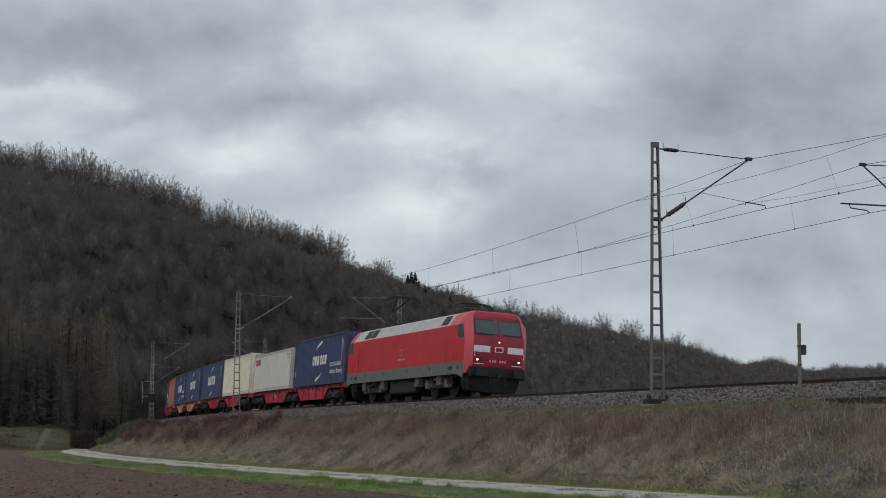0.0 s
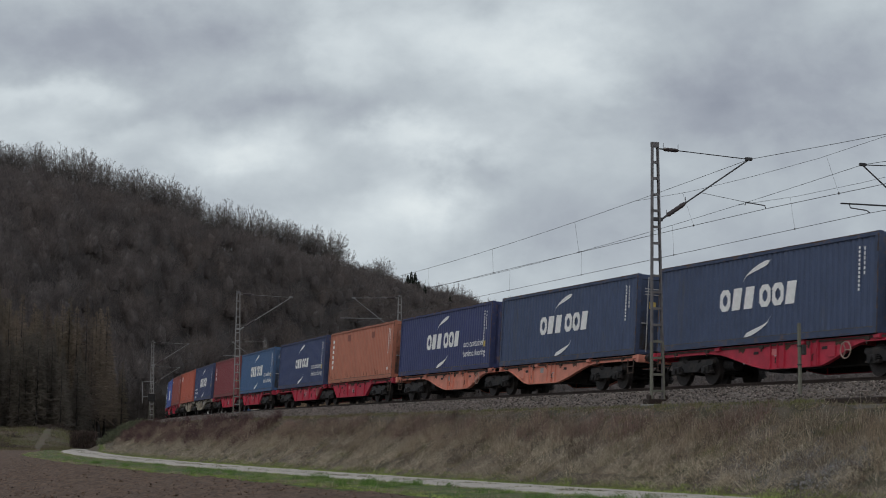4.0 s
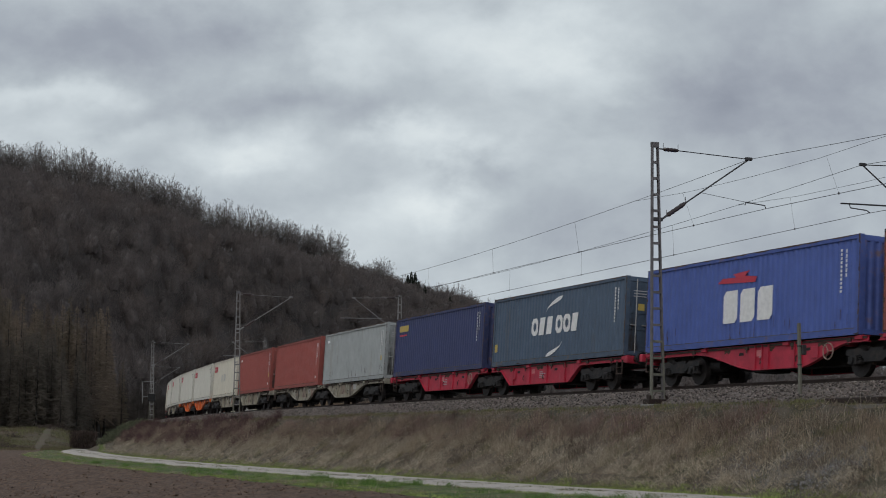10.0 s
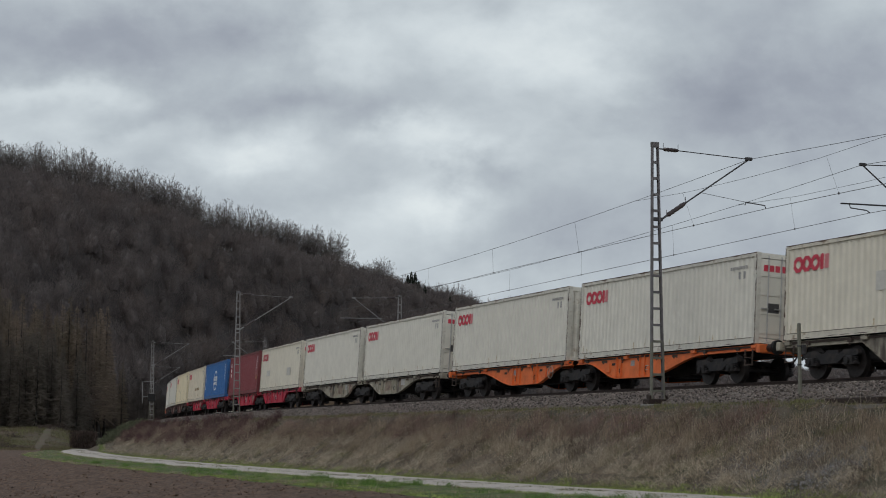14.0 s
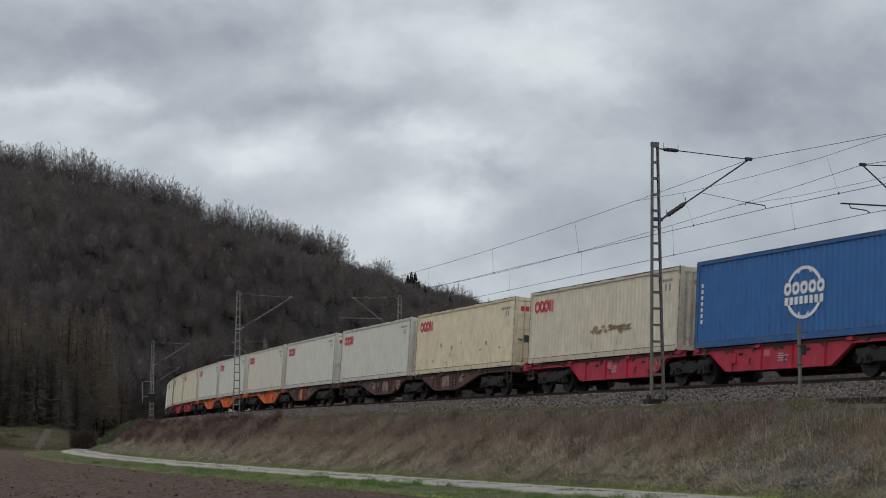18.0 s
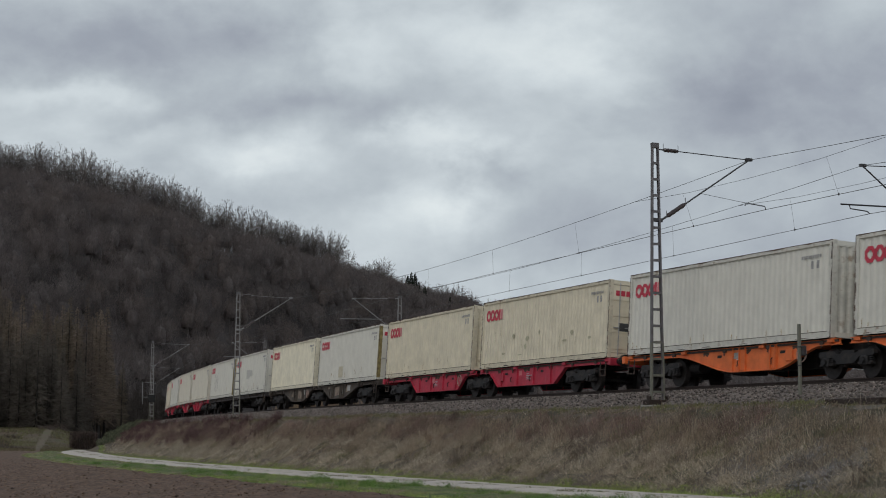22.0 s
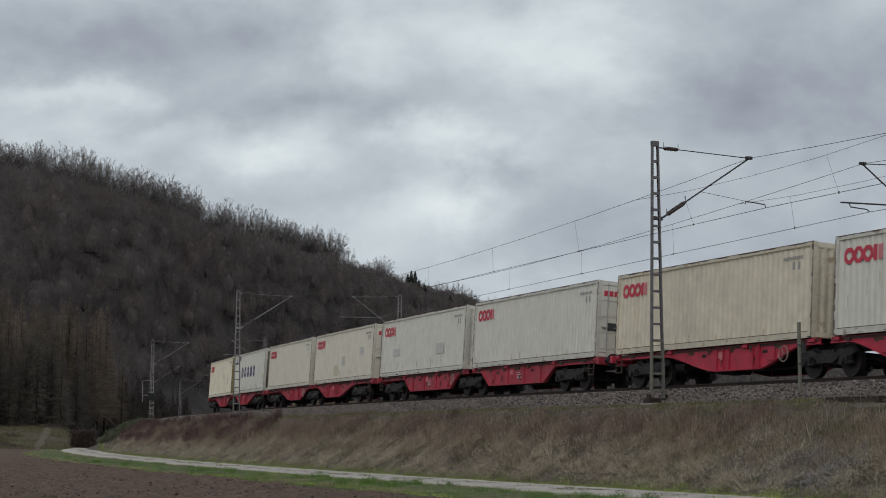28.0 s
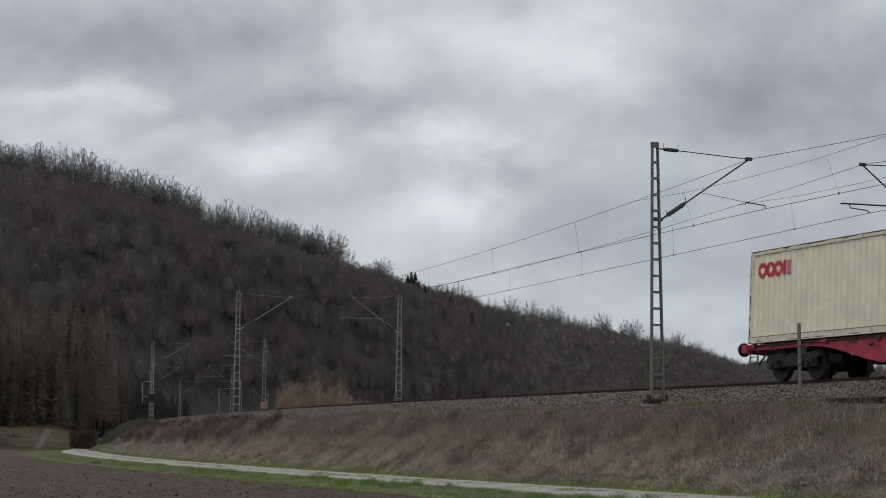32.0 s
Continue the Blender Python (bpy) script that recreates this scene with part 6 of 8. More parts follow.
plough = Build().loft([[(8.3, -1.3, 0.95), (9.15, -1.22, 0.95), (9.42, -0.6, 0.95), (9.5, 0, 0.95), (9.42, 0.6, 0.95), (9.15, 1.22, 0.95), (8.3, 1.3, 0.95)],
                       [(8.3, -1.28, 0.6), (9.05, -1.18, 0.58), (9.36, -0.6, 0.56), (9.46, 0, 0.55), (9.36, 0.6, 0.56), (9.05, 1.18, 0.58), (8.3, 1.28, 0.6)],
                       [(8.35, -1.2, 0.34), (8.95, -1.1, 0.28), (9.3, -0.55, 0.22), (9.42, 0, 0.2), (9.3, 0.55, 0.22), (8.95, 1.1, 0.28), (8.35, 1.2, 0.34)],
                       [(8.4, -1.05, 0.3), (8.9, -0.95, 0.22), (9.2, -0.5, 0.17), (9.3, 0, 0.15), (9.2, 0.5, 0.17), (8.9, 0.95, 0.22), (8.4, 1.05, 0.3)]]).make("snow_plough", M["plough"])
beam = Build().soft_box(9.1, 9.5, -1.3, 1.3, 0.86, 1.32, 0.03).make("buffer_beam", M["plough"])
loco_buffer = Build()
for r0, x0, x1 in ((0.16, 9.48, 9.72), (0.1, 9.72, 9.83), (0.0, 0, 0)):
    if r0:
        loco_buffer.loft([[(x, r0 * math.cos(a * math.pi / 8), r0 * math.sin(a * math.pi / 8)) for a in range(16)] for x in (x0, x1)])
loco_buffer.soft_box(9.83, 9.88, -0.26, 0.26, -0.19, 0.19, 0.02)
loco_buffer = loco_buffer.make("buffer", M["buffer"])
for turn in (0.0, math.pi):
    R = Matrix.Rotation(turn, 4, "Z")
    c = part("cab", cab_mesh, loco, R)
    for nm, me in cab_parts:
        part(nm, me, c)
    for me in num:
        part("number_bars", me, c)
    part("wiper", wiper, c)
    part("handrail", rail_hand, c); part("handrail", rail_hand, c, Matrix.Diagonal((1, -1, 1, 1)))
    part("snow_plough", plough, loco, R); part("buffer_beam", beam, loco, R)
    for sgn in (-1, 1):
        part("buffer", loco_buffer, loco, R @ Matrix.Translation((0, sgn * 0.875, 1.06)))
    part("coupling_hook", Build().tube([(9.45, 0, 1.05), (9.7, 0, 1.02), (9.75, 0, 0.85)], 0.05, 6).make("coupling_hook", M["black_steel"]), loco, R)
    for y in (-0.35, 0.35):
        part("brake_hose", Build().tube([(9.4, y, 0.95), (9.62, y, 0.75), (9.6, y, 0.5)], 0.028, 6).make("brake_hose", M["rubber"]), loco, R)
    for sgn in (-1, 1):
        y = sgn * (BW + 0.004)
        part("side_window", Build().plate([(8.14, 2.6), (8.93, 2.6), (8.76, 3.19), (8.14, 3.19)], y - 0.01, y + 0.01).make("side_window", M["glass_dark"]), loco, R)
        door = part("cab_door", Build().plate([(7.0, 1.3), (7.75, 1.3), (7.75, 3.1), (7.0, 3.1)], y - 0.006, y + 0.006).make("cab_door", M["loco_red"]), loco, R)
        for x in (6.85, 7.9):
            part("handrail", Build().tube([(x, y + sgn * 0.0, 1.4), (x, y + sgn * 0.06, 1.45), (x, y + sgn * 0.06, 2.55), (x, y, 2.6)], 0.016, 5).make("handrail", M["loco_red"]), loco, R)
        part("step", Build().box(7.1, 7.65, y - 0.02, y + 0.02, 1.16, 1.34).make("step", M["rubber"]), loco, R)
        part("step", Build().box(7.15, 7.6, y - 0.05, y + 0.05, 0.55, 0.6).box(7.15, 7.18, y - 0.03, y + 0.03, 0.6, 1.05).box(7.57, 7.6, y - 0.03, y + 0.03, 0.6, 1.05).make("step", M["black_steel"]), loco, R)
for x0 in (-6.3, -5.25, 5.75):
    for sgn in (-1, 1):
        g = Build()
        y0, z0, y1, z1 = sgn * (BW + 0.004 - 0.05), 3.29, sgn * (BW - 0.31), 3.69
        g.add([(x0, y0, z0), (x0 + 0.85, y0, z0), (x0 + 0.85, y1, z1), (x0, y1, z1), (x0, y0 + sgn * 0.02, z0 + 0.03), (x0 + 0.85, y0 + sgn * 0.02, z0 + 0.03), (x0 + 0.85, y1 + sgn * 0.02, z1 + 0.03), (x0, y1 + sgn * 0.02, z1 + 0.03)],
              [(3, 2, 1, 0), (4, 5, 6, 7), (0, 1, 5, 4), (1, 2, 6, 5), (2, 3, 7, 6), (3, 0, 4, 7)])
        part("roof_grille", g.make("roof_grille", M["pan_dark"]), loco)
        rim = [Vector((x0 - 0.04, y0, z0 - 0.02)), Vector((x0 + 0.89, y0, z0 - 0.02)), Vector((x0 + 0.89, y1, z1 + 0.02)), Vector((x0 - 0.04, y1, z1 + 0.02))]
        part("grille_frame", Build().tube(rim[:2], 0.028, 4).tube(rim[1:3], 0.028, 4).tube(rim[2:], 0.028, 4).tube([rim[3], rim[0]], 0.028, 4).make("grille_frame", M["loco_roof"]), loco)
for y in (-BW - 0.006, BW + 0.006):
    for x in (-8.1, 8.35):
        part("filler_cap", Build().disc(x, 1.25, 0.09, y - 0.012, y + 0.012, 12).make("filler_cap", M["rubber"]), loco)
    part("logo", Build().box(-0.05, 0.35, y - 0.003, y + 0.003, 2.12, 2.44).make("logo", M["logo_pale"]), loco)
    part("logo", Build().box(-0.01, 0.31, y - 0.006, y + 0.006, 2.16, 2.4).make("logo", M["loco_red"]), loco)
    b = Build()
    for k in range(7):
        b.box(-0.4 + k * 0.17, -0.27 + k * 0.17, y - 0.003, y + 0.003, 1.9, 1.98)
    part("number_bars", b.make("number_bars", M["logo_pale"]), loco)
for sgn in (-1, 1):
    for x in (-6.5, -3.4, 2.1, 5.2):
        part("sand_box", Build().soft_box(x, x + 0.55, sgn * 1.2 - 0.15, sgn * 1.2 + 0.15, 0.55, 1.0, 0.03).make("sand_box", M["dusty"]), loco)
part("transformer", Build().soft_box(-2.0, 1.9, -1.25, 1.25, 0.32, 1.02, 0.05).make("transformer", M["pan_dark"]), loco)
for k in range(6):
    part("pipe", Build().tube([(-8 + k * 2.8, -1.28, 0.95), (-7 + k * 2.8, -1.3, 0.82), (-6 + k * 2.8, -1.28, 0.95)], 0.03, 5).make("pipe", M["black_steel"]), loco)
part("roof_line", Build().tube([(-6.0, 0.4, 4.05), (6.5, 0.4, 4.05)], 0.025, 6).make("roof_line", M["copper_brown"]), loco)
for x in (-4.5, -1.5, 1.5, 4.0):
    part("roof_insulator", Build().tube([(x, 0.4, 3.84), (x, 0.4, 4.05)], 0.06, 8).make("roof_insulator", M["copper_brown"]), loco)


def pantograph(x, up, face):
    """A single-arm current collector; up: the height of its head above the roof."""
    base = new("pantograph", Build().box(-0.75, 0.75, -0.5, -0.42, 0.16, 0.24).box(-0.75, 0.75, 0.42, 0.5, 0.16, 0.24).box(-0.7, -0.6, -0.5, 0.5, 0.16, 0.24).box(0.6, 0.7, -0.5, 0.5, 0.16, 0.24).make("pantograph", M["pan_dark"]))
    base.parent = loco
    base.matrix_local = Matrix.Translation((x, 0, 3.86)) @ Matrix.Rotation(0 if face > 0 else math.pi, 4, "Z")
    for px in (-0.65, 0.65):
        for py in (-0.46, 0.46):
            part("insulator", Build().tube([(px, py, 0), (px, py, 0.16)], 0.06, 8).make("insulator", M["copper_brown"]), base)
    knee = Vector((-1.25, 0, 0.25 + 0.42 * up + 0.12))
    head = Vector((0.35 if up > 1 else 0.45, 0, up + 0.02))
    part("lower_arm", Build().tube([(0.45, 0, 0.25), knee], 0.075, 6).make("lower_arm", M["pan_dark"]), base)
    part("guide_rod", Build().tube([(0.1, 0.1, 0.22), knee + Vector((0.12, 0.1, -0.08))], 0.018, 5).make("guide_rod", M["pan_dark"]), base)
    for y in (-0.3, 0.3):
        part("upper_arm", Build().tube([knee + Vector((0, y * 0.2, 0)), head + Vector((0, y, -0.05))], 0.04, 5).make("upper_arm", M["pan_dark"]), base)
    for dx in (-0.18, 0.18):
        part("collector_strip", Build().tube([head + Vector((dx, -0.95, -0.22)), head + Vector((dx, -0.75, -0.03)), head + Vector((dx, -0.5, 0.02)), head + Vector((dx, 0.5, 0.02)), head + Vector((dx, 0.75, -0.03)), head + Vector((dx, 0.95, -0.22))], 0.036, 6).make("collector_strip", M["pan_dark"]), base)
    part("head_frame", Build().tube([head + Vector((-0.2, -0.35, -0.03)), head + Vector((0.2, -0.35, -0.03))], 0.02, 5).tube([head + Vector((-0.2, 0.35, -0.03)), head + Vector((0.2, 0.35, -0.03))], 0.02, 5).make("head_frame", M["pan_dark"]), base)
    return base


pantograph(5.5, 0.5, 1)
pantograph(-4.9, 1.62, 1)

loco_side = [Build().plate([(-2.0, 0.62), (-1.9, 0.86), (-1.0, 0.9), (-0.7, 0.7), (0.7, 0.7), (1.0, 0.9), (1.9, 0.86), (2.0, 0.62), (1.6, 0.5), (0.8, 0.46), (-0.8, 0.46), (-1.6, 0.5)][::-1], y - 0.07, y + 0.07).make("side_frame", M["pan_dark"]) for y in (-1.08, 1.08)]
R_BIG = 0.625
big_wheels = Build().tube([(0, -1.1, 0), (0, 1.1, 0)], 0.1, 10)
for sgn in (-1, 1):
    for r0, y0, y1 in ((R_BIG, 0.69, 0.83), (R_BIG + 0.028, 0.66, 0.69), (0.22, 0.6, 0.9)):
        big_wheels.disc(0, 0, r0, sgn * y0 if sgn > 0 else -y1, sgn * y1 if sgn > 0 else -y0, 28)
    for k in range(6):
        a = k * math.pi / 3
        big_wheels.add([(0.5 * math.cos(a - 0.1), sgn * 0.834, 0.5 * math.sin(a - 0.1)), (0.5 * math.cos(a + 0.1), sgn * 0.834, 0.5 * math.sin(a + 0.1)), (0.3 * math.cos(a), sgn * 0.84, 0.3 * math.sin(a))], [(0, 1, 2)])
big_wheels = big_wheels.make("wheelset", M["wheel"])
big_box = Build().soft_box(-0.22, 0.22, -0.16, 0.1, 0.42, 0.82, 0.04).tube([(-0.36, 0, 0.5), (-0.36, 0, 0.95)], 0.1, 8).tube([(0.36, 0, 0.5), (0.36, 0, 0.95)], 0.1, 8).make("axle_box", M["dusty"])
damper = Build().tube([(-0.3, -1.25, 0.8), (0.5, -1.25, 1.0)], 0.05, 6).make("damper", M["dusty"])
loco_rollers = []
for bx in (-4.95, 4.95):
    bg = new("bogie", Build().box(-0.5, 0.5, -1.05, 1.05, 0.5, 0.95).box(-1.9, 1.9, -0.3, 0.3, 0.4, 0.8).make("bogie", M["pan_dark"]))
    bg.parent = loco
    bg.matrix_local = Matrix.Translation((bx, 0, 0))
    for me in loco_side:
        part("side_frame", me, bg)
    part("damper", damper, bg)
    for ax in (-1.325, 1.325):
        loco_rollers.append((part("wheelset", big_wheels, bg, Matrix.Translation((ax, 0, R_BIG))), ax))
        for y, fl in ((-1.1, 0.0), (1.1, math.pi)):
            part("axle_box", big_box, bg, Matrix.Translation((ax, y, 0)) @ Matrix.Rotation(fl, 4, "Z"))


# ---------- woods, shrubs and grass ----------
M["bark"] = material("grey_brown_bark", (0.15, 0.13, 0.118), 0.95, vary=0.3, grain=0.4, bump=0.2, island=0.45)
M["twigs"] = material("bare_twigs", (0.27, 0.247, 0.235), 0.95, vary=0.35, grain=0.11, bump=0, island=0.35, leafage=True)
M["dark_bark"] = material("dark_conifer_bark", (0.035, 0.03, 0.026), 0.95, vary=0.3, grain=0.6, bump=0.2)
M["fir_dark"] = material("dark_brown_needles", (0.105, 0.092, 0.082), 0.9, vary=0.3, grain=0.5, bump=0, island=0.25, leafage=True)
M["fir"] = material("dark_brown_green_needles", (0.172, 0.152, 0.128), 0.9, vary=0.3, grain=0.5, bump=0, island=0.3, leafage=True)
M["spruce"] = material("dark_spruce_needles", (0.045, 0.056, 0.042), 0.9, vary=0.3, grain=0.5, bump=0, island=0.4, leafage=True)
M["bush"] = material("ochre_bush_twigs", (0.40, 0.31, 0.22), 0.95, vary=0.3, grain=0.6, bump=0, island=0.5, leafage=True)
M["dry_grass"] = material("dry_grass", (0.43, 0.355, 0.27), 0.9, vary=0.25, grain=1.5, stain=(0.26, 0.235, 0.14), stain_scale=0.6, stain_at=0.55, bump=0, island=0.55, leafage=True)
M["green_grass"] = material("green_grass", (0.36, 0.43, 0.145), 0.85, vary=0.35, grain=0.5, bump=0, island=0.5, leafage=True)
M["straw"] = material("pale_straw", (0.70, 0.61, 0.47), 0.85, vary=0.2, grain=0.5, bump=0, island=0.5, leafage=True)
M["moss_grass"] = material("olive_grass", (0.21, 0.21, 0.10), 0.9, vary=0.3, grain=0.5, bump=0, island=0.5, leafage=True)
M["clod"] = material("soil_clod", (0.14, 0.094, 0.065), 0.95, vary=0.4, grain=8, island=0.6)
M["deep_grass"] = material("deep_green_grass", (0.165, 0.27, 0.075), 0.85, vary=0.3, grain=0.5, bump=0, island=0.5, leafage=True)
M["tan_stalk"] = material("tan_dead_stalks", (0.44, 0.355, 0.262), 0.9, vary=0.3, grain=0.8, bump=0, island=0.6, leafage=True)
M["dull_tan"] = material("dull_tan_tussock", (0.23, 0.185, 0.13), 0.9, vary=0.3, grain=0.8, bump=0, island=0.5, leafage=True)
M["dark_stalk"] = material("grey_brown_weeds", (0.17, 0.135, 0.108), 0.9, vary=0.3, grain=0.8, bump=0, island=0.5, leafage=True)
M["thicket"] = material("dull_green_bramble_leaves", (0.20, 0.215, 0.14), 0.8, vary=0.35, grain=1.2, bump=0, island=0.6, leafage=True)
M["hedge"] = material("hedge_twigs", (0.115, 0.088, 0.076), 0.95, vary=0.3, grain=1.0, bump=0, island=0.5, leafage=True)
M["dusk_bramble"] = material("purple_brown_canes", (0.165, 0.105, 0.10), 0.9, vary=0.3, grain=0.4, bump=0, island=0.5, leafage=True)
M["bramble"] = material("red_brown_stalks", (0.29, 0.20, 0.17), 0.9, vary=0.3, grain=0.4, bump=0, island=0.5, leafage=True)


def spike(a, b_, w, rs):
    """A thin three-sided twig as two triangles crossing."""
    d = b_ - a
    u = np.cross(d, rs.normal(size=3)); u /= np.linalg.norm(u) + 1e-9
    return [a - u * w, a + u * w, b_]


def crown_puff(seed, height, spread, rows, cols, twigs, width):
    """A leafless tree of a closed wood: trunk, and a broad crown of fine twigs, ragged outside, round a solid inner
    shell.
    Returns the corners of triangles of the wood, vertices and faces of the inner shell, and the corners of the twigs."""
    rs = np.random.RandomState(seed)
    wood = []
    for k in range(3):
        q0, q1 = k * 2.094, (k + 1) * 2.094
        top = np.array([0, 0, height * 0.6])
        wood += [np.array([0.2 * math.cos(q0), 0.2 * math.sin(q0), -1.0]), np.array([0.2 * math.cos(q1), 0.2 * math.sin(q1), -1.0]), top]
    for k in range(5):
        q = rs.uniform(0, 6.283)
        a = np.array([0, 0, height * rs.uniform(0.25, 0.45)])
        wood.extend(spike(a, np.array([math.cos(q) * spread * 0.6, math.sin(q) * spread * 0.6, height * rs.uniform(0.5, 0.75)]), 0.09, rs))
    # lobes that bulge out of the crown, each some way round and up it
    n_lobe = 9
    lq, lz = rs.uniform(0, 6.283, n_lobe), rs.uniform(-0.25, 1.0, n_lobe)
    lr = np.sqrt(1 - np.clip(lz, -1, 1) ** 2)
    lobe = np.stack([np.cos(lq) * lr, np.sin(lq) * lr, lz], axis=1)
    swell = rs.uniform(0.10, 0.30, n_lobe)
    radii = np.array([spread, spread, height * 0.36])
    heart = np.array([0, 0, height * 0.62])
    def shell(n, jitter):
        near = np.clip((n @ lobe.T - 0.72) / 0.28, 0, 1)
        r = 0.76 + (near ** 0.7 * swell).max(axis=1) + jitter
        low = np.clip(-n[:, 2], 0, 1)
        return heart + n * radii * (r * (1 + 0.25 * low))[:, None]
    th = np.linspace(0.12, 2.35, rows)
    ph = np.arange(cols) * 2 * math.pi / cols
    T, F = np.meshgrid(th, ph, indexing="ij")
    T = T + rs.normal(0, 0.05, T.shape); F = F + rs.normal(0, 0.06, F.shape) + 0.5 * 2 * math.pi / cols * (np.arange(rows) % 2)[:, None]
    n = np.stack([np.sin(T) * np.cos(F), np.sin(T) * np.sin(F), np.cos(T)], axis=-1).reshape(-1, 3)
    v = heart + (shell(n, rs.normal(0, 0.05, len(n))) - heart) * np.array([0.36, 0.36, 0.6])
    i, j = np.meshgrid(np.arange(rows - 1), np.arange(cols), indexing="ij")
    a, b_ = (i * cols + j).ravel(), (i * cols + (j + 1) % cols).ravel()
    faces = np.concatenate([np.stack([a, a + cols, b_ + cols], 1), np.stack([a, b_ + cols, b_], 1)])
    v, faces = np.concatenate([v, [heart + np.array([0, 0, radii[2] * 0.5])]]), np.concatenate([faces, np.stack([np.arange(cols), (np.arange(cols) + 1) % cols, np.full(cols, rows * cols)], 1)])
    n = rs.normal(size=(twigs, 3)); n[:, 2] = np.where(n[:, 2] < -0.4, -n[:, 2], n[:, 2])
    n /= np.linalg.norm(n, axis=1)[:, None]
    deep = 1.0 - 0.5 * rs.uniform(0, 1, twigs) ** 1.3
    p = heart + (shell(n, 0.0) - heart) * deep[:, None]
    low = rs.uniform(0, 1, twigs) < 0.16
    p[low, 2] -= height * rs.uniform(0.1, 0.42, low.sum())
    d = n * 0.6 + rs.normal(size=(twigs, 3)) * 0.3 + np.array([0, 0, 0.75])
    d *= (rs.uniform(0.6, 1.7, twigs) / np.linalg.norm(d, axis=1))[:, None]
    bulge = (n[:, None, :] * lobe[None]).sum(axis=2).argmax(axis=1)
    face = n * 0.75 + (n - lobe[bulge] * 0.6) * 0.9 + rs.normal(size=(twigs, 3)) * 0.16 + np.array([0, 0, 0.25])
    u = np.cross(d, face); u /= np.linalg.norm(u, axis=1)[:, None] + 1e-9
    w = (width * rs.uniform(0.5, 1.3, twigs))[:, None]
    return np.array(wood), (v, faces), np.stack([p - u * w, p + u * w, p + d], axis=1).reshape(-1, 3)


def fan_tree(seed, height, spread, slim):
    """A tree seen against the sky: a trunk, limbs that fan out to a domed crown, branches and fine twigs that follow them outwards."""
    rs = np.random.RandomState(seed)
    wood, fine = [], []
    spread = spread * (1.0 if slim else 1.4)
    heart, radii = np.array([0, 0, height * 0.74]), np.array([spread, spread, height * 0.42])
    def limb(a, b_, r0, r1):
        d = b_ - a
        u = np.cross(d, (0.31, 0.22, 0.1)); u /= np.linalg.norm(u) + 1e-9
        w = np.cross(d, u); w /= np.linalg.norm(w) + 1e-9
        ring = [u, -0.5 * u + 0.87 * w, -0.5 * u - 0.87 * w]
        for i in range(3):
            j = (i + 1) % 3
            wood.extend([a + ring[i] * r0, a + ring[j] * r0, b_ + ring[j] * r1, a + ring[i] * r0, b_ + ring[j] * r1, b_ + ring[i] * r1])
    def unit(v):
        return v / (np.linalg.norm(v) + 1e-9)
    def held(p):
        far = np.linalg.norm((p - heart) / radii)
        return p if far < 1 else heart + (p - heart) / far * (1 + 0.25 * min(far - 1, 0.2))
    for m_ in range(1 if slim else 2):
        root = np.array([rs.normal() * 0.5, rs.normal() * 0.5, -3.0])
        fork = np.array([rs.normal() * 0.6, rs.normal() * 0.6, height * rs.uniform(0.5, 0.62)])
        limb(root, fork, 0.25, 0.17)
        count = 22 if slim else 16
        for k in range(count):
            q = k * 2.4 + rs.uniform(-0.5, 0.5)
            polar = math.acos(1 - 1.35 * (k + rs.uniform(0.2, 0.8)) / count)
            goal = heart + radii * np.array([math.cos(q) * math.sin(polar), math.sin(q) * math.sin(polar), math.cos(polar)]) * rs.uniform(0.66, 0.9)
            a = root + (fork - root) * rs.uniform(0.62, 1.0)
            knee = a + (goal - a) * 0.45 + np.array([0, 0, 0.06 * height * math.sin(polar)]) + rs.normal(size=3) * 0.2
            limb(a, knee, 0.10, 0.06); limb(knee, goal, 0.06, 0.02)
            for b in range(13):
                f = rs.uniform(0.12, 1.0) ** 0.75
                p = a + (knee - a) * f * 2 if f < 0.5 else knee + (goal - knee) * (f * 2 - 1)
                d = unit(unit(goal - knee) * 0.5 + unit((p - heart) / radii) * 0.6 + rs.normal(size=3) * 0.45)
                tip = held(p + d * height * rs.uniform(0.07, 0.14))
                wood.extend(spike(p, tip, 0.03, rs))
                for t_ in range(7):
                    p2 = p + (tip - p) * rs.uniform(0.2, 1.0)
                    d2 = unit(d + rs.normal(size=3) * 0.5)
                    fine.extend(spike(p2, held(p2 + d2 * rs.uniform(0.5, 1.2)), rs.uniform(0.02, 0.036), rs))
    for k in range(26):       # shoots round the foot
        p = np.array([rs.normal() * spread * 0.5, rs.normal() * spread * 0.5, -2.0])
        tip = p + np.array([rs.normal() * 0.8, rs.normal() * 0.8, 2.0 + height * rs.uniform(0.12, 0.36)])
        wood.extend(spike(p, tip, 0.04, rs))
        for t_ in range(16):
            p2 = p + (tip - p) * rs.uniform(0.25, 1.0)
            fine.extend(spike(p2, p2 + unit(np.array([rs.normal() * 0.5, rs.normal() * 0.5, 0.8])) * rs.uniform(0.5, 1.3), 0.03, rs))
    return np.array(wood), np.array(fine)


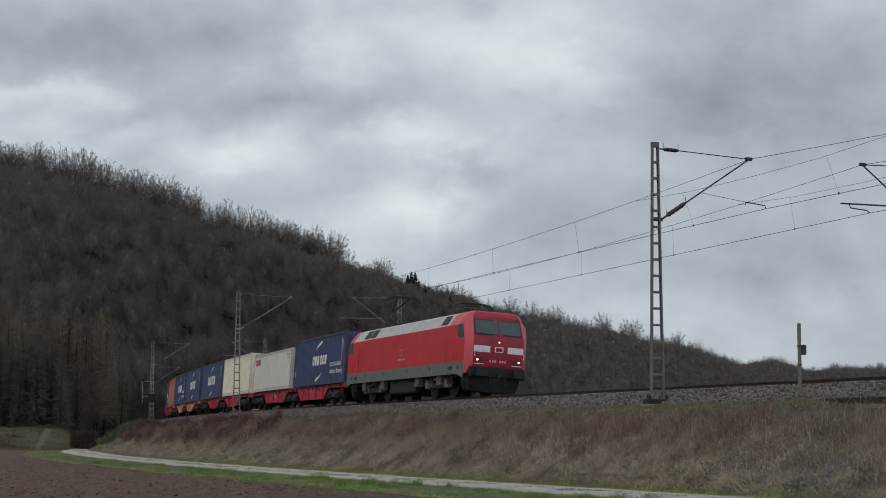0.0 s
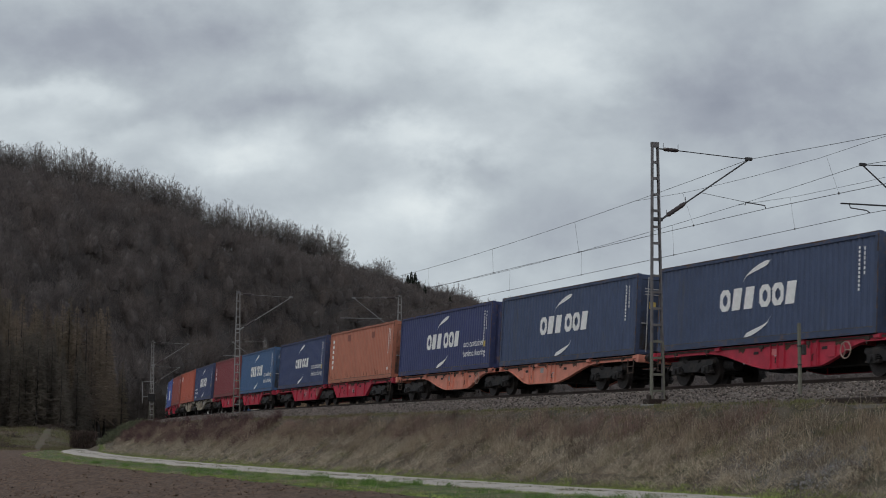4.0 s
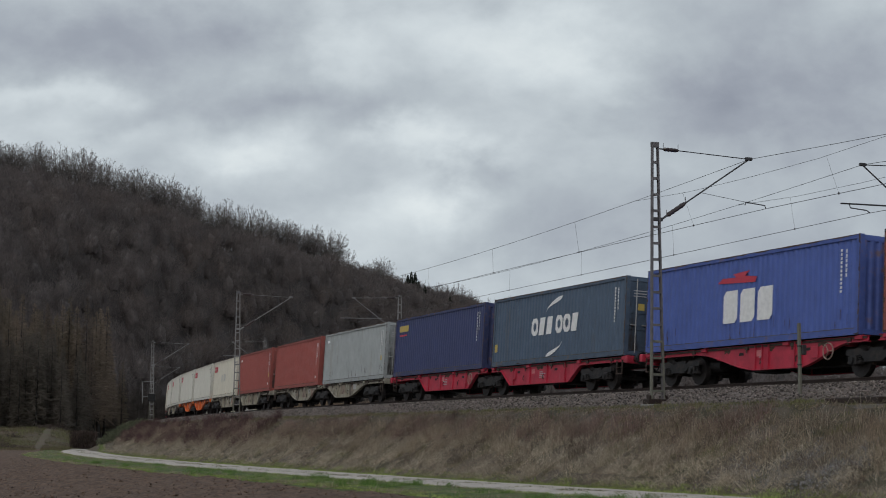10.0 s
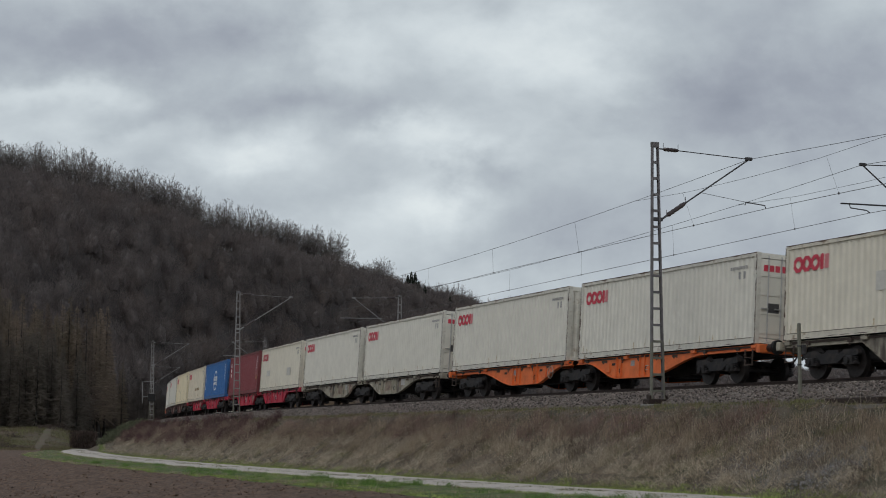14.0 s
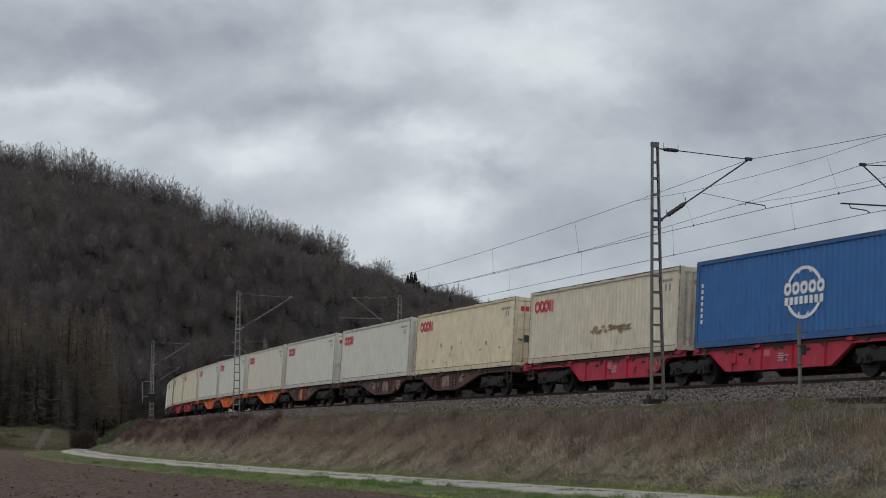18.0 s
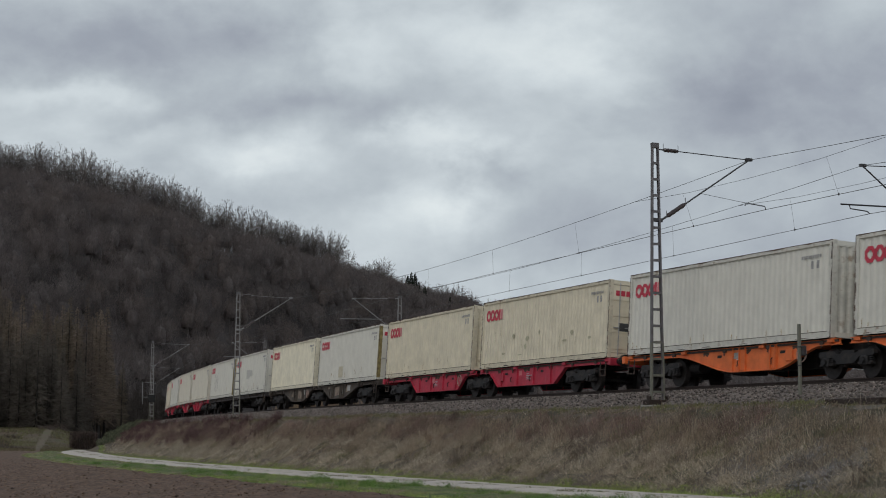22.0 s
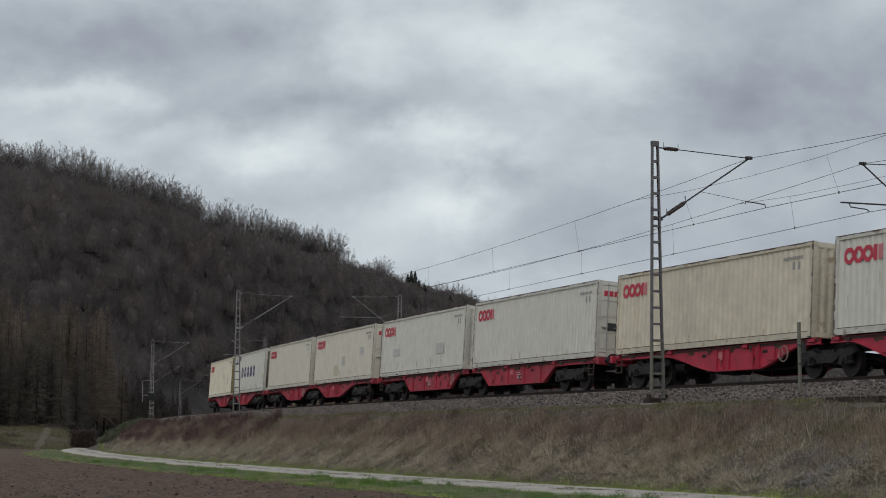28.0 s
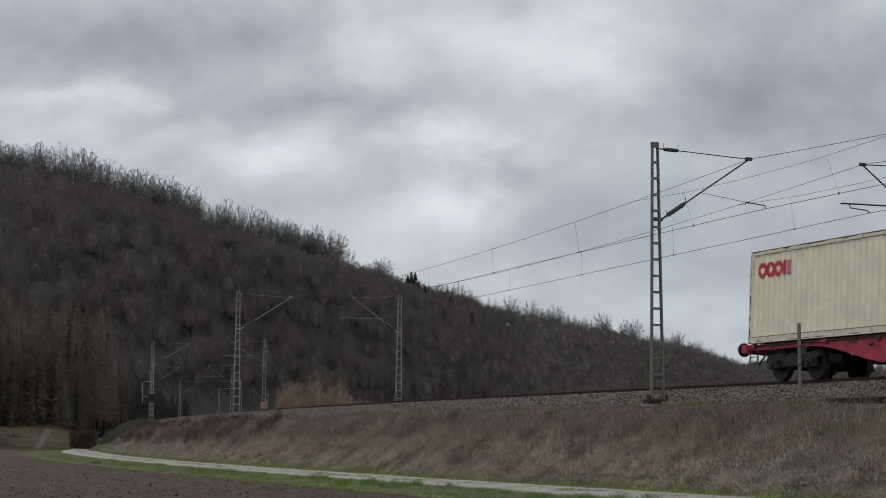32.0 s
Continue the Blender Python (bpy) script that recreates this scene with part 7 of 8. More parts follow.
def conifer(seed, height, radius, sprays, w, clear=0.03):
    """A pointed tree: trunk and drooping sprays in whorls, narrower to the top; clear: the share of the trunk left bare."""
    rs = np.random.RandomState(seed)
    wood, fine = [], []
    for i in range(4):
        a0, a1 = i * 1.571, (i + 1) * 1.571
        r = height * 0.012
        wood += [np.array([r * math.cos(a0), r * math.sin(a0), -0.5]), np.array([r * math.cos(a1), r * math.sin(a1), -0.5]), np.array([0, 0, height * 0.98])]
    for k in range(sprays):
        f = clear + (1 - clear) * rs.uniform(0.0, 1.0) ** 0.9
        z = height * f
        az = rs.uniform(0, 6.283)
        reach = radius * (1.05 - f) / (1.05 - clear) * rs.uniform(0.6, 1.15) + 0.15
        a = np.array([0, 0, z])
        b_ = np.array([math.cos(az) * reach, math.sin(az) * reach, z - reach * rs.uniform(-0.1, 0.45)])
        fine.extend(spike(a + (b_ - a) * 0.2, b_, w * (1.2 - f * 0.6) * rs.uniform(0.6, 1.3), rs))
        fine.extend(spike(a + (b_ - a) * 0.5, b_ + rs.normal(size=3) * reach * 0.3, w * (1.1 - f * 0.6) * rs.uniform(0.6, 1.3), rs))
    return np.array(wood), np.array(fine)


def tri_mesh(name, pts, mat):
    pts = np.asarray(pts, dtype=np.float32)
    return sheet(name, pts, np.arange(len(pts)).reshape(-1, 3), [mat])


def planted(shapes, spots, name, label, mat, category="woods"):
    """One mesh of many plants: shapes are arrays of triangle corners, spots rows of x, y, z, scale, turn, which."""
    out = []
    for x, y, z, sc, turn, which in spots:
        p = shapes[int(which)]
        c, s_ = math.cos(turn) * sc, math.sin(turn) * sc
        q = np.empty_like(p)
        q[:, 0] = p[:, 0] * c - p[:, 1] * s_ + x
        q[:, 1] = p[:, 0] * s_ + p[:, 1] * c + y
        q[:, 2] = p[:, 2] * sc + z
        out.append(q)
    me = tri_mesh(name, np.concatenate(out), mat)
    return tagged(new(name, me), label, category, kind="stuff")


def planted_solid(shapes, spots, name, label, mat):
    """One smooth mesh of many plants: shapes are pairs of vertices and faces."""
    vs, fs, n = [], [], 0
    for x, y, z, sc, turn, which in spots:
        p, f = shapes[int(which)]
        c, s_ = math.cos(turn) * sc, math.sin(turn) * sc
        vs.append(np.stack([p[:, 0] * c - p[:, 1] * s_ + x, p[:, 0] * s_ + p[:, 1] * c + y, p[:, 2] * sc + z], axis=1))
        fs.append(f + n)
        n += len(p)
    me = sheet(name, np.concatenate(vs), np.concatenate(fs), [mat])
    me.shade_smooth()
    return tagged(new(name, me), label, "woods", kind="stuff")


def on_slope(a, d):
    """Points on the land at sideways slopes a and distances d, as rows of x, y, z."""
    x, y = np.sin(np.arctan(a)) * d, np.cos(np.arctan(a)) * d
    z, _, off = land(x, y)
    return x, y, z, off


rs = np.random.RandomState(11)
near_kinds = [crown_puff(20 + k, 15.0, rs.uniform(4.9, 6.4), 6, 9, 1000, 0.056) for k in range(7)]
far_kinds = [crown_puff(40 + k, 15.0, rs.uniform(4.8, 6.2), 5, 8, 250, 0.085) for k in range(5)]
CROWN_TINTS = (((0.202, 0.177, 0.167), "pale grey-brown"), ((0.184, 0.158, 0.148), "grey-brown"), ((0.158, 0.139, 0.132), "dark grey-brown"), ((0.19, 0.16, 0.146), "reddish brown"))
for k, (colour, word) in enumerate(CROWN_TINTS):
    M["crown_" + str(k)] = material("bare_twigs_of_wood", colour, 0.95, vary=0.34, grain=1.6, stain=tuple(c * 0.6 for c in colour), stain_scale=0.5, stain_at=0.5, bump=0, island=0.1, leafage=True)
    # Inner shells: twig colour taken down to 0.62 for the shade inside crowns.
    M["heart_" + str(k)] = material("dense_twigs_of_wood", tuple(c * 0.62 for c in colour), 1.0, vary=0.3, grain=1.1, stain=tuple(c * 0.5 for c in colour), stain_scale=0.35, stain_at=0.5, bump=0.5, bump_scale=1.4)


def wooded(a0, a1, count, kinds, keep_of, lift):
    """Rows for planted(): trees spread over the slope between two sideways slopes, up to just under its crest."""
    a = rs.uniform(a0, a1, count)
    f_, d_ = np.interp(a, _fx, _fd), np.interp(a, _rx, _rd)
    t_ = rs.uniform(0.0, 1.0, count) ** 0.8 * np.where(a < -0.055, 0.84, 0.985)
    d = f_ + (d_ - f_) * t_
    x, y, z, off = on_slope(a, d)
    k = (np.abs(off) > np.where((a > -0.2) & (a < -0.05), 42, 24)) & (z > VALLEY + 1.2) & keep_of(a, d, t_)
    # trees keep their distance from one another
    taken, rows = {}, []
    for i in np.nonzero(k)[0]:
        gap = 7.3 if a1 < 0.1 else 8.4
        cell = (int(x[i] // gap), int(y[i] // gap))
        if cell in taken:
            continue
        taken[cell] = True
        small = 1.0 - (0.42 if a[i] < -0.05 else 0.25) * float(np.clip((t_[i] - 0.72) * 6, 0, 1))
        rows.append((x[i], y[i], z[i] + lift, small * rs.uniform(0.72, 1.18), rs.uniform(0, 6.28), rs.randint(len(kinds))))
    return rows


for kinds, rows in ((near_kinds, wooded(-0.31, 0.045, 5600, near_kinds, lambda a, d, t: ~((a < -0.15) & (d < 330)), -1.5)),
                    (far_kinds, wooded(0.045, 0.34, 6000, far_kinds, lambda a, d, t: d > 0, -2.0))):
    tint = rs.randint(0, 4, len(rows))
    planted([q[0] for q in kinds], rows, "woodland_trunks", "grey-brown bare trunks and limbs on the hillside", M["bark"])
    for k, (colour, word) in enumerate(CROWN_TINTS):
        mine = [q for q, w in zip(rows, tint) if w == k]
        planted_solid([q[1] for q in kinds], mine, "woodland_crowns", word + " inner crown shells darkened for shade on the hillside", M["heart_" + str(k)])
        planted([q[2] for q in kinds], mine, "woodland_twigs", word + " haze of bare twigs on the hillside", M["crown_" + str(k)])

# brown conifers at the foot of the slope
larches = [conifer(60 + k, 23.0, 3.1, 640, 0.095, 0.15) for k in range(4)]
def stand(count, px0, px1, near, deep, tall, low):
    rows = []
    for k in range(count):
        px = rs.uniform(px0, px1)
        a = (px - 784) / 2924
        r0 = near + rs.uniform(0, 1) * (deep if px < 215 else deep * 0.5)
        rows.append([math.sin(math.atan(a)) * r0, math.cos(math.atan(a)) * r0, 0, rs.uniform(low, tall) * (1.0 if px < 190 else 0.8), rs.uniform(0, 6.28), rs.randint(4)])
    rows = np.array(rows)
    rows[:, 2], _, off = land(rows[:, 0], rows[:, 1])
    return rows[np.abs(off) > 16]


dark_ones = stand(190, -90, 262, 243.0, 26.0, 1.0, 0.62)
# Spruces added in darker needles to deepen the tone of the hill's foot.
fs_, fo_ = rs.uniform(-470, -190, 230), rs.uniform(-50, -19, 230)
fx_, fy_, fh_ = line(fs_)
fx_, fy_ = fx_ + np.sin(fh_) * fo_, fy_ - np.cos(fh_) * fo_
ga_, gd_ = (rs.uniform(200, 345, 420) - 784) / 2924, rs.uniform(246, 420, 420)
gx_, gy_, gz_, go_ = on_slope(ga_, gd_)
near_line = (np.abs(go_) > 17) & (np.abs(go_) < 48)
fx_, fy_ = np.concatenate([fx_, gx_[near_line]]), np.concatenate([fy_, gy_[near_line]])
n = len(fx_)
foot_ones = np.stack([fx_, fy_, land(fx_, fy_)[0], rs.uniform(0.4, 0.8, n), rs.uniform(0, 6.28, n), rs.randint(0, 4, n)], axis=1)
firs = [conifer(160 + k, 15.0, 2.6, 620, 0.09, 0.02) for k in range(4)]
planted([k[0] for k in firs], dark_ones, "spruce_trunks", "straight trunks of dark spruces at the edge of the wood", M["dark_bark"])
planted([k[1] for k in firs], dark_ones, "spruce_branches", "dark needled spruce branches at the edge of the wood", M["fir"])
planted([k[0] for k in firs], foot_ones, "spruce_trunks", "straight trunks of dark spruces along the foot of the hill", M["dark_bark"])
planted([k[1] for k in firs], foot_ones, "spruce_branches", "dark needled spruce branches along the foot of the hill", M["fir_dark"])
sp = stand(270, -90, 300, 268.0, 95.0, 1.0, 0.7)
planted([k[0] for k in larches], sp, "conifer_trunks", "straight trunks of brown conifers at the foot of the hill", M["dark_bark"])
tint = rs.randint(0, 3, len(sp))
for k, (colour, word) in enumerate((((0.255, 0.204, 0.157), "brown"), ((0.20, 0.169, 0.127), "dull olive brown"), ((0.175, 0.143, 0.117), "dark brown"))):
    M["larch_" + str(k)] = material("conifer_twigs", colour, 0.95, vary=0.3, grain=0.5, bump=0, island=0.3, leafage=True)
    planted([q[1] for q in larches], sp[tint == k], "conifer_twigs", word + " leafless conifer branches at the foot of the hill", M["larch_" + str(k)])

# single trees on the ridge, against the sky
ridge_kinds = []
for k in range(9):
    wood, fine = fan_tree(300 + k, 17.0, 4.2, k % 3 != 0)
    ridge_kinds.append((tri_mesh("trunk", wood, M["bark"]), tri_mesh("crown", fine, M["twigs"])))


def ridge_tree(px, back=0.0, scale=1.0, broad=False, sink=0.6):
    a = (px - 784) / 2924
    d = float(np.interp(a, _rx, _rd)) + back
    x, y = math.sin(math.atan(a)) * d, math.cos(math.atan(a)) * d
    z = float(land(np.array([x]), np.array([y]))[0][0])
    k = 3 * rs.randint(3) if broad else rs.randint(9)
    ob = thing("tree", "bare grey-brown deciduous tree on the ridge", "tree", "trees along the ridge", Matrix.Translation((x, y, z - sink)) @ Matrix.Rotation(rs.uniform(0, 6.28), 4, "Z") @ Matrix.Scale(scale, 4))
    part("trunk", ridge_kinds[k][0], ob); part("crown", ridge_kinds[k][1], ob)


px = -60.0
while px < 1620:
    if px < 610:
        ridge_tree(px + rs.uniform(-6, 6), rs.uniform(0, 40), rs.uniform(1.02, 1.24))
        ridge_tree(px, rs.uniform(-22, 22), rs.uniform(0.95, 1.16) * (1.34 if 90 < px < 360 else 1.22))
        px += rs.uniform(7, 13)
    else:
        ridge_tree(px + rs.uniform(-6, 6), rs.uniform(-50, -15), rs.uniform(0.9, 1.2), True, 6.0)
        ridge_tree(px, rs.uniform(-22, 22), rs.uniform(0.9, 1.2), True, 5.0)
        px += rs.uniform(9, 17) if px < 1150 else rs.uniform(7, 13)
for px, sc in ((312, 1.25), (335, 1.3), (55, 1.2), (475, 1.12)):
    ridge_tree(px, -5, sc)
for px in (391, 398, 405, 232, 893, 900, 906, 929, 936, 943, 950, 958, 1074, 1080, 1086, 1092):
    ridge_tree(px, rs.uniform(-8, 8), 0.62, True, 0.5)
for px, sc in ((796, 1.1), (812, 1.2), (832, 1.1), (678, 1.35), (985, 1.5), (1068, 1.5), (1125, 1.6), (1108, 1.4), (905, 1.4), (940, 1.35), (1200, 1.4), (1235, 1.3)):
    ridge_tree(px, -5, sc, True, 4.0)
for px, h, d in ((735, 1.1, 985.0), (722, 0.95, 985.0), (728, 1.1, 930.0), (741, 0.95, 915.0), (752, 1.0, 880.0), (797, 1.0, 900.0), (836, 1.0, 880.0)):
    wood, fine = conifer(400 + int(px), 17.0 * h, 4.8, 620, 0.34)
    a = (px - 784) / 2924
    x, y = math.sin(math.atan(a)) * d, math.cos(math.atan(a)) * d
    z = float(land(np.array([x]), np.array([y]))[0][0])
    ob = thing("spruce_tree", "dark green spruce standing out on the bare ridge", "tree", at=Matrix.Translation((x, y, z - 0.3)))
    part("trunk", tri_mesh("trunk", wood, M["bark"]), ob); part("crown", tri_mesh("crown", fine, M["spruce"]), ob)


def blades(s, off, length, width, mat, name, label, seed, flat=0.35, base=0.0, lie=0.0, bow=0.0):
    """Many grass blades as thin triangles, at arrays of s and off beside the line; one mesh. bow: how far a blade's upper half nods over."""
    x, y, h = line(s)
    return blades_at(x + np.sin(h) * off, y - np.cos(h) * off, length, width, mat, name, label, seed, flat, base, lie, bow)


def blades_at(x, y, length, width, mat, name, label, seed, flat=0.35, base=0.0, lie=0.0, bow=0.0):
    r_ = np.random.RandomState(seed)
    n = len(x)
    z = land(x, y)[0] + base
    az = r_.uniform(0, 6.283, n)
    tilt = np.minimum(lie + np.abs(r_.normal(0, flat, n)), 1.5)
    def along(angle, share):
        return np.stack([np.cos(az) * np.sin(angle), np.sin(az) * np.sin(angle), np.cos(angle)], axis=1) * (length * share)[:, None]
    q = r_.uniform(0, 6.283, n)
    side = np.stack([np.cos(q), np.sin(q), np.zeros(n)], axis=1) * width[:, None]
    root = np.stack([x, y, z], axis=1)
    if bow:
        knee = root + along(tilt, 0.6)
        tip = knee + along(np.minimum(tilt + bow * r_.uniform(0.3, 1.4, n), 2.4), 0.45)
        tri = np.stack([root - side, root + side, knee, knee - side * 0.7, knee + side * 0.7, tip], axis=1).reshape(-1, 3)
    else:
        tri = np.stack([root - side, root + side, root + along(tilt, 1.0)], axis=1).reshape(-1, 3)
    return tagged(new(name, tri_mesh(name, tri, mat)), label, "grass", kind="stuff")


def clumped(n, s0, s1, o0, o1, size, r_, near=1.0):
    """Places in tufts: s and off of n blades; near above 1 crowds them towards s1."""
    k = max(1, n // size)
    cs = s0 + (s1 - s0) * r_.uniform(0, 1, k) ** (1 / near)
    co = r_.uniform(o0, o1, k)
    i = r_.randint(0, k, n)
    return cs[i] + r_.normal(0, 0.13, n), np.clip(co[i] + r_.normal(0, 0.13, n), o0 - 0.1, o1 + 0.1)


gr_ = np.random.RandomState(77)
def off_rubble(s, o, keep_share):
    """Thins what grows where the rubble lies."""
    bare = ((s - 14.6) / 1.9) ** 2 + ((o - 6.9) / 0.7) ** 2 < 1.3
    k = ~bare | (gr_.uniform(0, 1, len(s)) < keep_share)
    return s[k], o[k]


def patchy(s, o, size, seed, low):
    """Keeps what falls into uneven patches."""
    x, y, h = line(s)
    k = patches(x + np.sin(h) * o, y - np.cos(h) * o, size * 0.45, seed) + gr_.normal(0, 0.1, len(s)) > low
    return s[k], o[k]


# matted dead grass over the slope, low and lying
s_, o_ = off_rubble(*clumped(120000, -165, 24, 4.3, 8.1, 14, gr_, 2.6), 0.3)
blades(s_, o_, gr_.uniform(0.06, 0.26, len(s_)) * np.clip(0.5 + 0.4 * (o_ - 4.2), 0.5, 1.0), gr_.uniform(0.004, 0.010, len(s_)), M["dry_grass"], "dry_grass", "matted grey-tan dry grass on the embankment", 1, 0.5, lie=0.5)
# standing dead grass, in tufts: tan, red-brown and grey
s_, o_ = off_rubble(*patchy(*clumped(64000, -165, 24, 4.95, 6.9, 55, gr_, 2.3), 3.5, 41, -0.25), 0.25)
blades(s_, o_, gr_.uniform(0.2, 0.62, len(s_)) * np.clip(1.15 - 0.16 * (o_ - 4.7), 0.6, 1.0), gr_.uniform(0.003, 0.0065, len(s_)), M["tan_stalk"], "standing_grass", "tall standing tufts of tan dead grass", 21, 0.26, bow=0.7)
s_, o_ = off_rubble(*patchy(*clumped(52000, -165, 24, 4.65, 6.1, 45, gr_, 2.2), 4.5, 42, -0.1), 0.2)
blades(s_, o_, gr_.uniform(0.18, 0.52, len(s_)), gr_.uniform(0.003, 0.0065, len(s_)), M["bramble"], "dead_stalks", "fine upright red-brown dead stalks along the upper slope", 2, 0.3, bow=0.3)
s_, o_ = patchy(*clumped(42000, -140, 24, 4.6, 7.4, 40, gr_, 2.2), 2.6, 43, 0.1)
blades(s_, o_, gr_.uniform(0.12, 0.42, len(s_)), gr_.uniform(0.004, 0.008, len(s_)), M["dark_stalk"], "grey_stalks", "dark grey-brown withered weeds on the slope", 22, 0.4, bow=0.5)
# straw that has fallen over, lower down
s_, o_ = patchy(*clumped(100000, -130, 24, 5.9, 7.95, 22, gr_, 2.2), 1.7, 44, -0.2)
blades(s_, o_, gr_.uniform(0.2, 0.6, len(s_)), gr_.uniform(0.003, 0.008, len(s_)), M["straw"], "straw_tufts", "pale straw fallen over in the grass", 3, 0.45, lie=0.75, bow=0.7)
s_, o_ = clumped(1500, -70, 23, 5.0, 7.6, 5, gr_, 2.0)
blades(s_, o_, gr_.uniform(0.5, 1.15, len(s_)), gr_.uniform(0.003, 0.006, len(s_)), M["straw"], "long_canes", "single long pale canes leaning in the grass", 23, 0.5, bow=0.9)
s_, o_ = clumped(36000, -165, 24, 3.7, 4.9, 30, gr_, 2.2)
blades(s_, o_, gr_.uniform(0.03, 0.15, len(s_)), gr_.uniform(0.004, 0.01, len(s_)), M["moss_grass"], "mossy_grass", "low dark olive grass along the ballast edge", 14, 0.8)
s_, o_ = off_rubble(*patchy(*clumped(90000, -165, 24, 5.2, 8.15, 60, gr_, 2.2), 3.0, 45, 0.0), 0.4)
blades(s_, o_, gr_.uniform(0.05, 0.17, len(s_)), gr_.uniform(0.004, 0.010, len(s_)), M["moss_grass"], "low_grass", "low olive green grass at the foot of the embankment", 4, 0.8)
# turf beside the farm track: short and matted, with tussocks
s_, o_ = clumped(40000, -160, 26, 7.9, 8.45, 18, gr_, 2.0)
blades(s_, o_, gr_.uniform(0.03, 0.10, len(s_)), gr_.uniform(0.005, 0.011, len(s_)), M["green_grass"], "path_edge_grass", "short green grass along the path's edge", 15, 0.7, base=0.05)
s_, o_ = clumped(150000, -127, 26, 12.2, 15.9, 22, gr_, 2.4)
o_ = tapered(s_, o_)
blades(s_, o_, gr_.uniform(0.03, 0.10, len(s_)), gr_.uniform(0.006, 0.013, len(s_)), M["green_grass"], "verge_grass", "fresh green grass verge between track and field", 5, 0.55, base=0.06, lie=0.4)
s_, o_ = patchy(*clumped(30000, -70, 24, 12.6, 15.6, 170, gr_, 2.0), 2.4, 46, 0.15)
blades(s_, o_, gr_.uniform(0.10, 0.26, len(s_)), gr_.uniform(0.005, 0.011, len(s_)), M["deep_grass"], "grass_tussocks", "taller deep green grass tussocks on the verge", 6, 0.5, base=0.07, bow=0.8)
s_, o_ = patchy(*clumped(60000, -127, 24, 12.3, 16.1, 30, gr_, 1.8), 3.2, 47, -0.05)
o_ = tapered(s_, o_)
blades(s_, o_, gr_.uniform(0.05, 0.18, len(s_)), gr_.uniform(0.006, 0.013, len(s_)), M["dry_grass"], "verge_straw", "dry tan grass among the green verge", 12, 0.7, base=0.06, lie=0.4)
s_, o_ = patchy(*clumped(14000, -165, 26, 9.7, 10.7, 16, gr_, 1.9), 2.8, 48, 0.05)
blades(s_, o_, gr_.uniform(0.02, 0.05, len(s_)), gr_.uniform(0.006, 0.012, len(s_)), M["moss_grass"], "track_grass", "thin worn grass along the middle of the farm track", 16, 0.8, base=0.08)
s_, o_ = patchy(*clumped(34000, -165, -40, 4.3, 6.6, 60, gr_, 1.1), 6.0, 49, -0.25)
blades(s_, o_, gr_.uniform(0.25, 0.7, len(s_)), gr_.uniform(0.010, 0.020, len(s_)), M["dusk_bramble"], "bramble_canes", "purple-brown bramble canes on the far embankment", 13, 0.45, bow=0.6)

# rough meadow before the woods
for k, (mt, cnt, word) in enumerate(((M["moss_grass"], 50000, "olive green"), (M["dull_tan"], 30000, "dull tan"), (M["dark_stalk"], 17000, "dark brown"))):
    d_, a_ = gr_.uniform(176, 246, cnt), gr_.uniform(-0.29, -0.19, cnt)
    x_, y_ = d_ * np.sin(np.arctan(a_)), d_ * np.cos(np.arctan(a_))
    keep = (patches(x_, y_, 4.0, 50 + k) > -0.05) & ((track_offset(x_, y_)[1] > 14.5) | ((track_offset(x_, y_)[0] < -128) & (track_offset(x_, y_)[1] > 12.5) & (track_offset(x_, y_)[1] < 15.6))) & (np.abs(a_ - np.interp(d_, (206, 216, 232, 247), (-0.2425, -0.2405, -0.2370, -0.2335))) > 0.0012 + 0.0012 * gr_.uniform(0, 1, cnt))
    x_, y_ = x_[keep], y_[keep]
    blades_at(x_, y_, gr_.uniform(0.08, 0.35, len(x_)), gr_.uniform(0.012, 0.03, len(x_)), mt, "rough_meadow", word + " tussocks of rough meadow at the foot of the woods", 30 + k, 0.6)

# stones: ballast shoulder, rubble on the bank, clods in the field
OCTA = np.array([(1, 0, 0), (0, 1, 0), (-1, 0, 0), (0, -1, 0), (0.1, 0.1, 0.8), (0, 0, -0.8)], float)
OCTF = np.array([(0, 1, 4), (1, 2, 4), (2, 3, 4), (3, 0, 4), (1, 0, 5), (2, 1, 5), (3, 2, 5), (0, 3, 5)])


def stones(s, off, z, size, mat, name, label, seed):
    r_ = np.random.RandomState(seed)
    n = len(s)
    x, y, h = line(s)
    x, y = x + np.sin(h) * off, y - np.cos(h) * off
    v = OCTA[None] * r_.uniform(0.6, 1.35, (n, 6, 1)) * size[:, None, None]
    a = r_.uniform(0, 6.283, n)
    b_ = r_.uniform(-0.8, 0.8, n)
    vx, vy, vz = v[..., 0], v[..., 1], v[..., 2]
    vy, vz = vy * np.cos(b_)[:, None] - vz * np.sin(b_)[:, None], vy * np.sin(b_)[:, None] + vz * np.cos(b_)[:, None]
    vx, vy = vx * np.cos(a)[:, None] - vy * np.sin(a)[:, None], vx * np.sin(a)[:, None] + vy * np.cos(a)[:, None]
    v = np.stack([vx + x[:, None], vy + y[:, None], vz + z(s, off, x, y)[:, None]], axis=-1).reshape(-1, 3)
    f = (OCTF[None] + (np.arange(n) * 6)[:, None, None]).reshape(-1, 3)
    return tagged(new(name, sheet(name, v, f, [mat])), label, "stones", kind="stuff")


n = 20000
s_ = -150 + 174 * gr_.uniform(0, 1, n) ** 0.5
o_ = gr_.uniform(1.75, 3.75, n)
stones(s_, o_, lambda s, o, x, y: ballast_height(s, o, x, y) + 0.02, gr_.uniform(0.02, 0.054, n), M["stone"], "ballast_stones", "angular grey ballast stones on the track shoulder", 8)
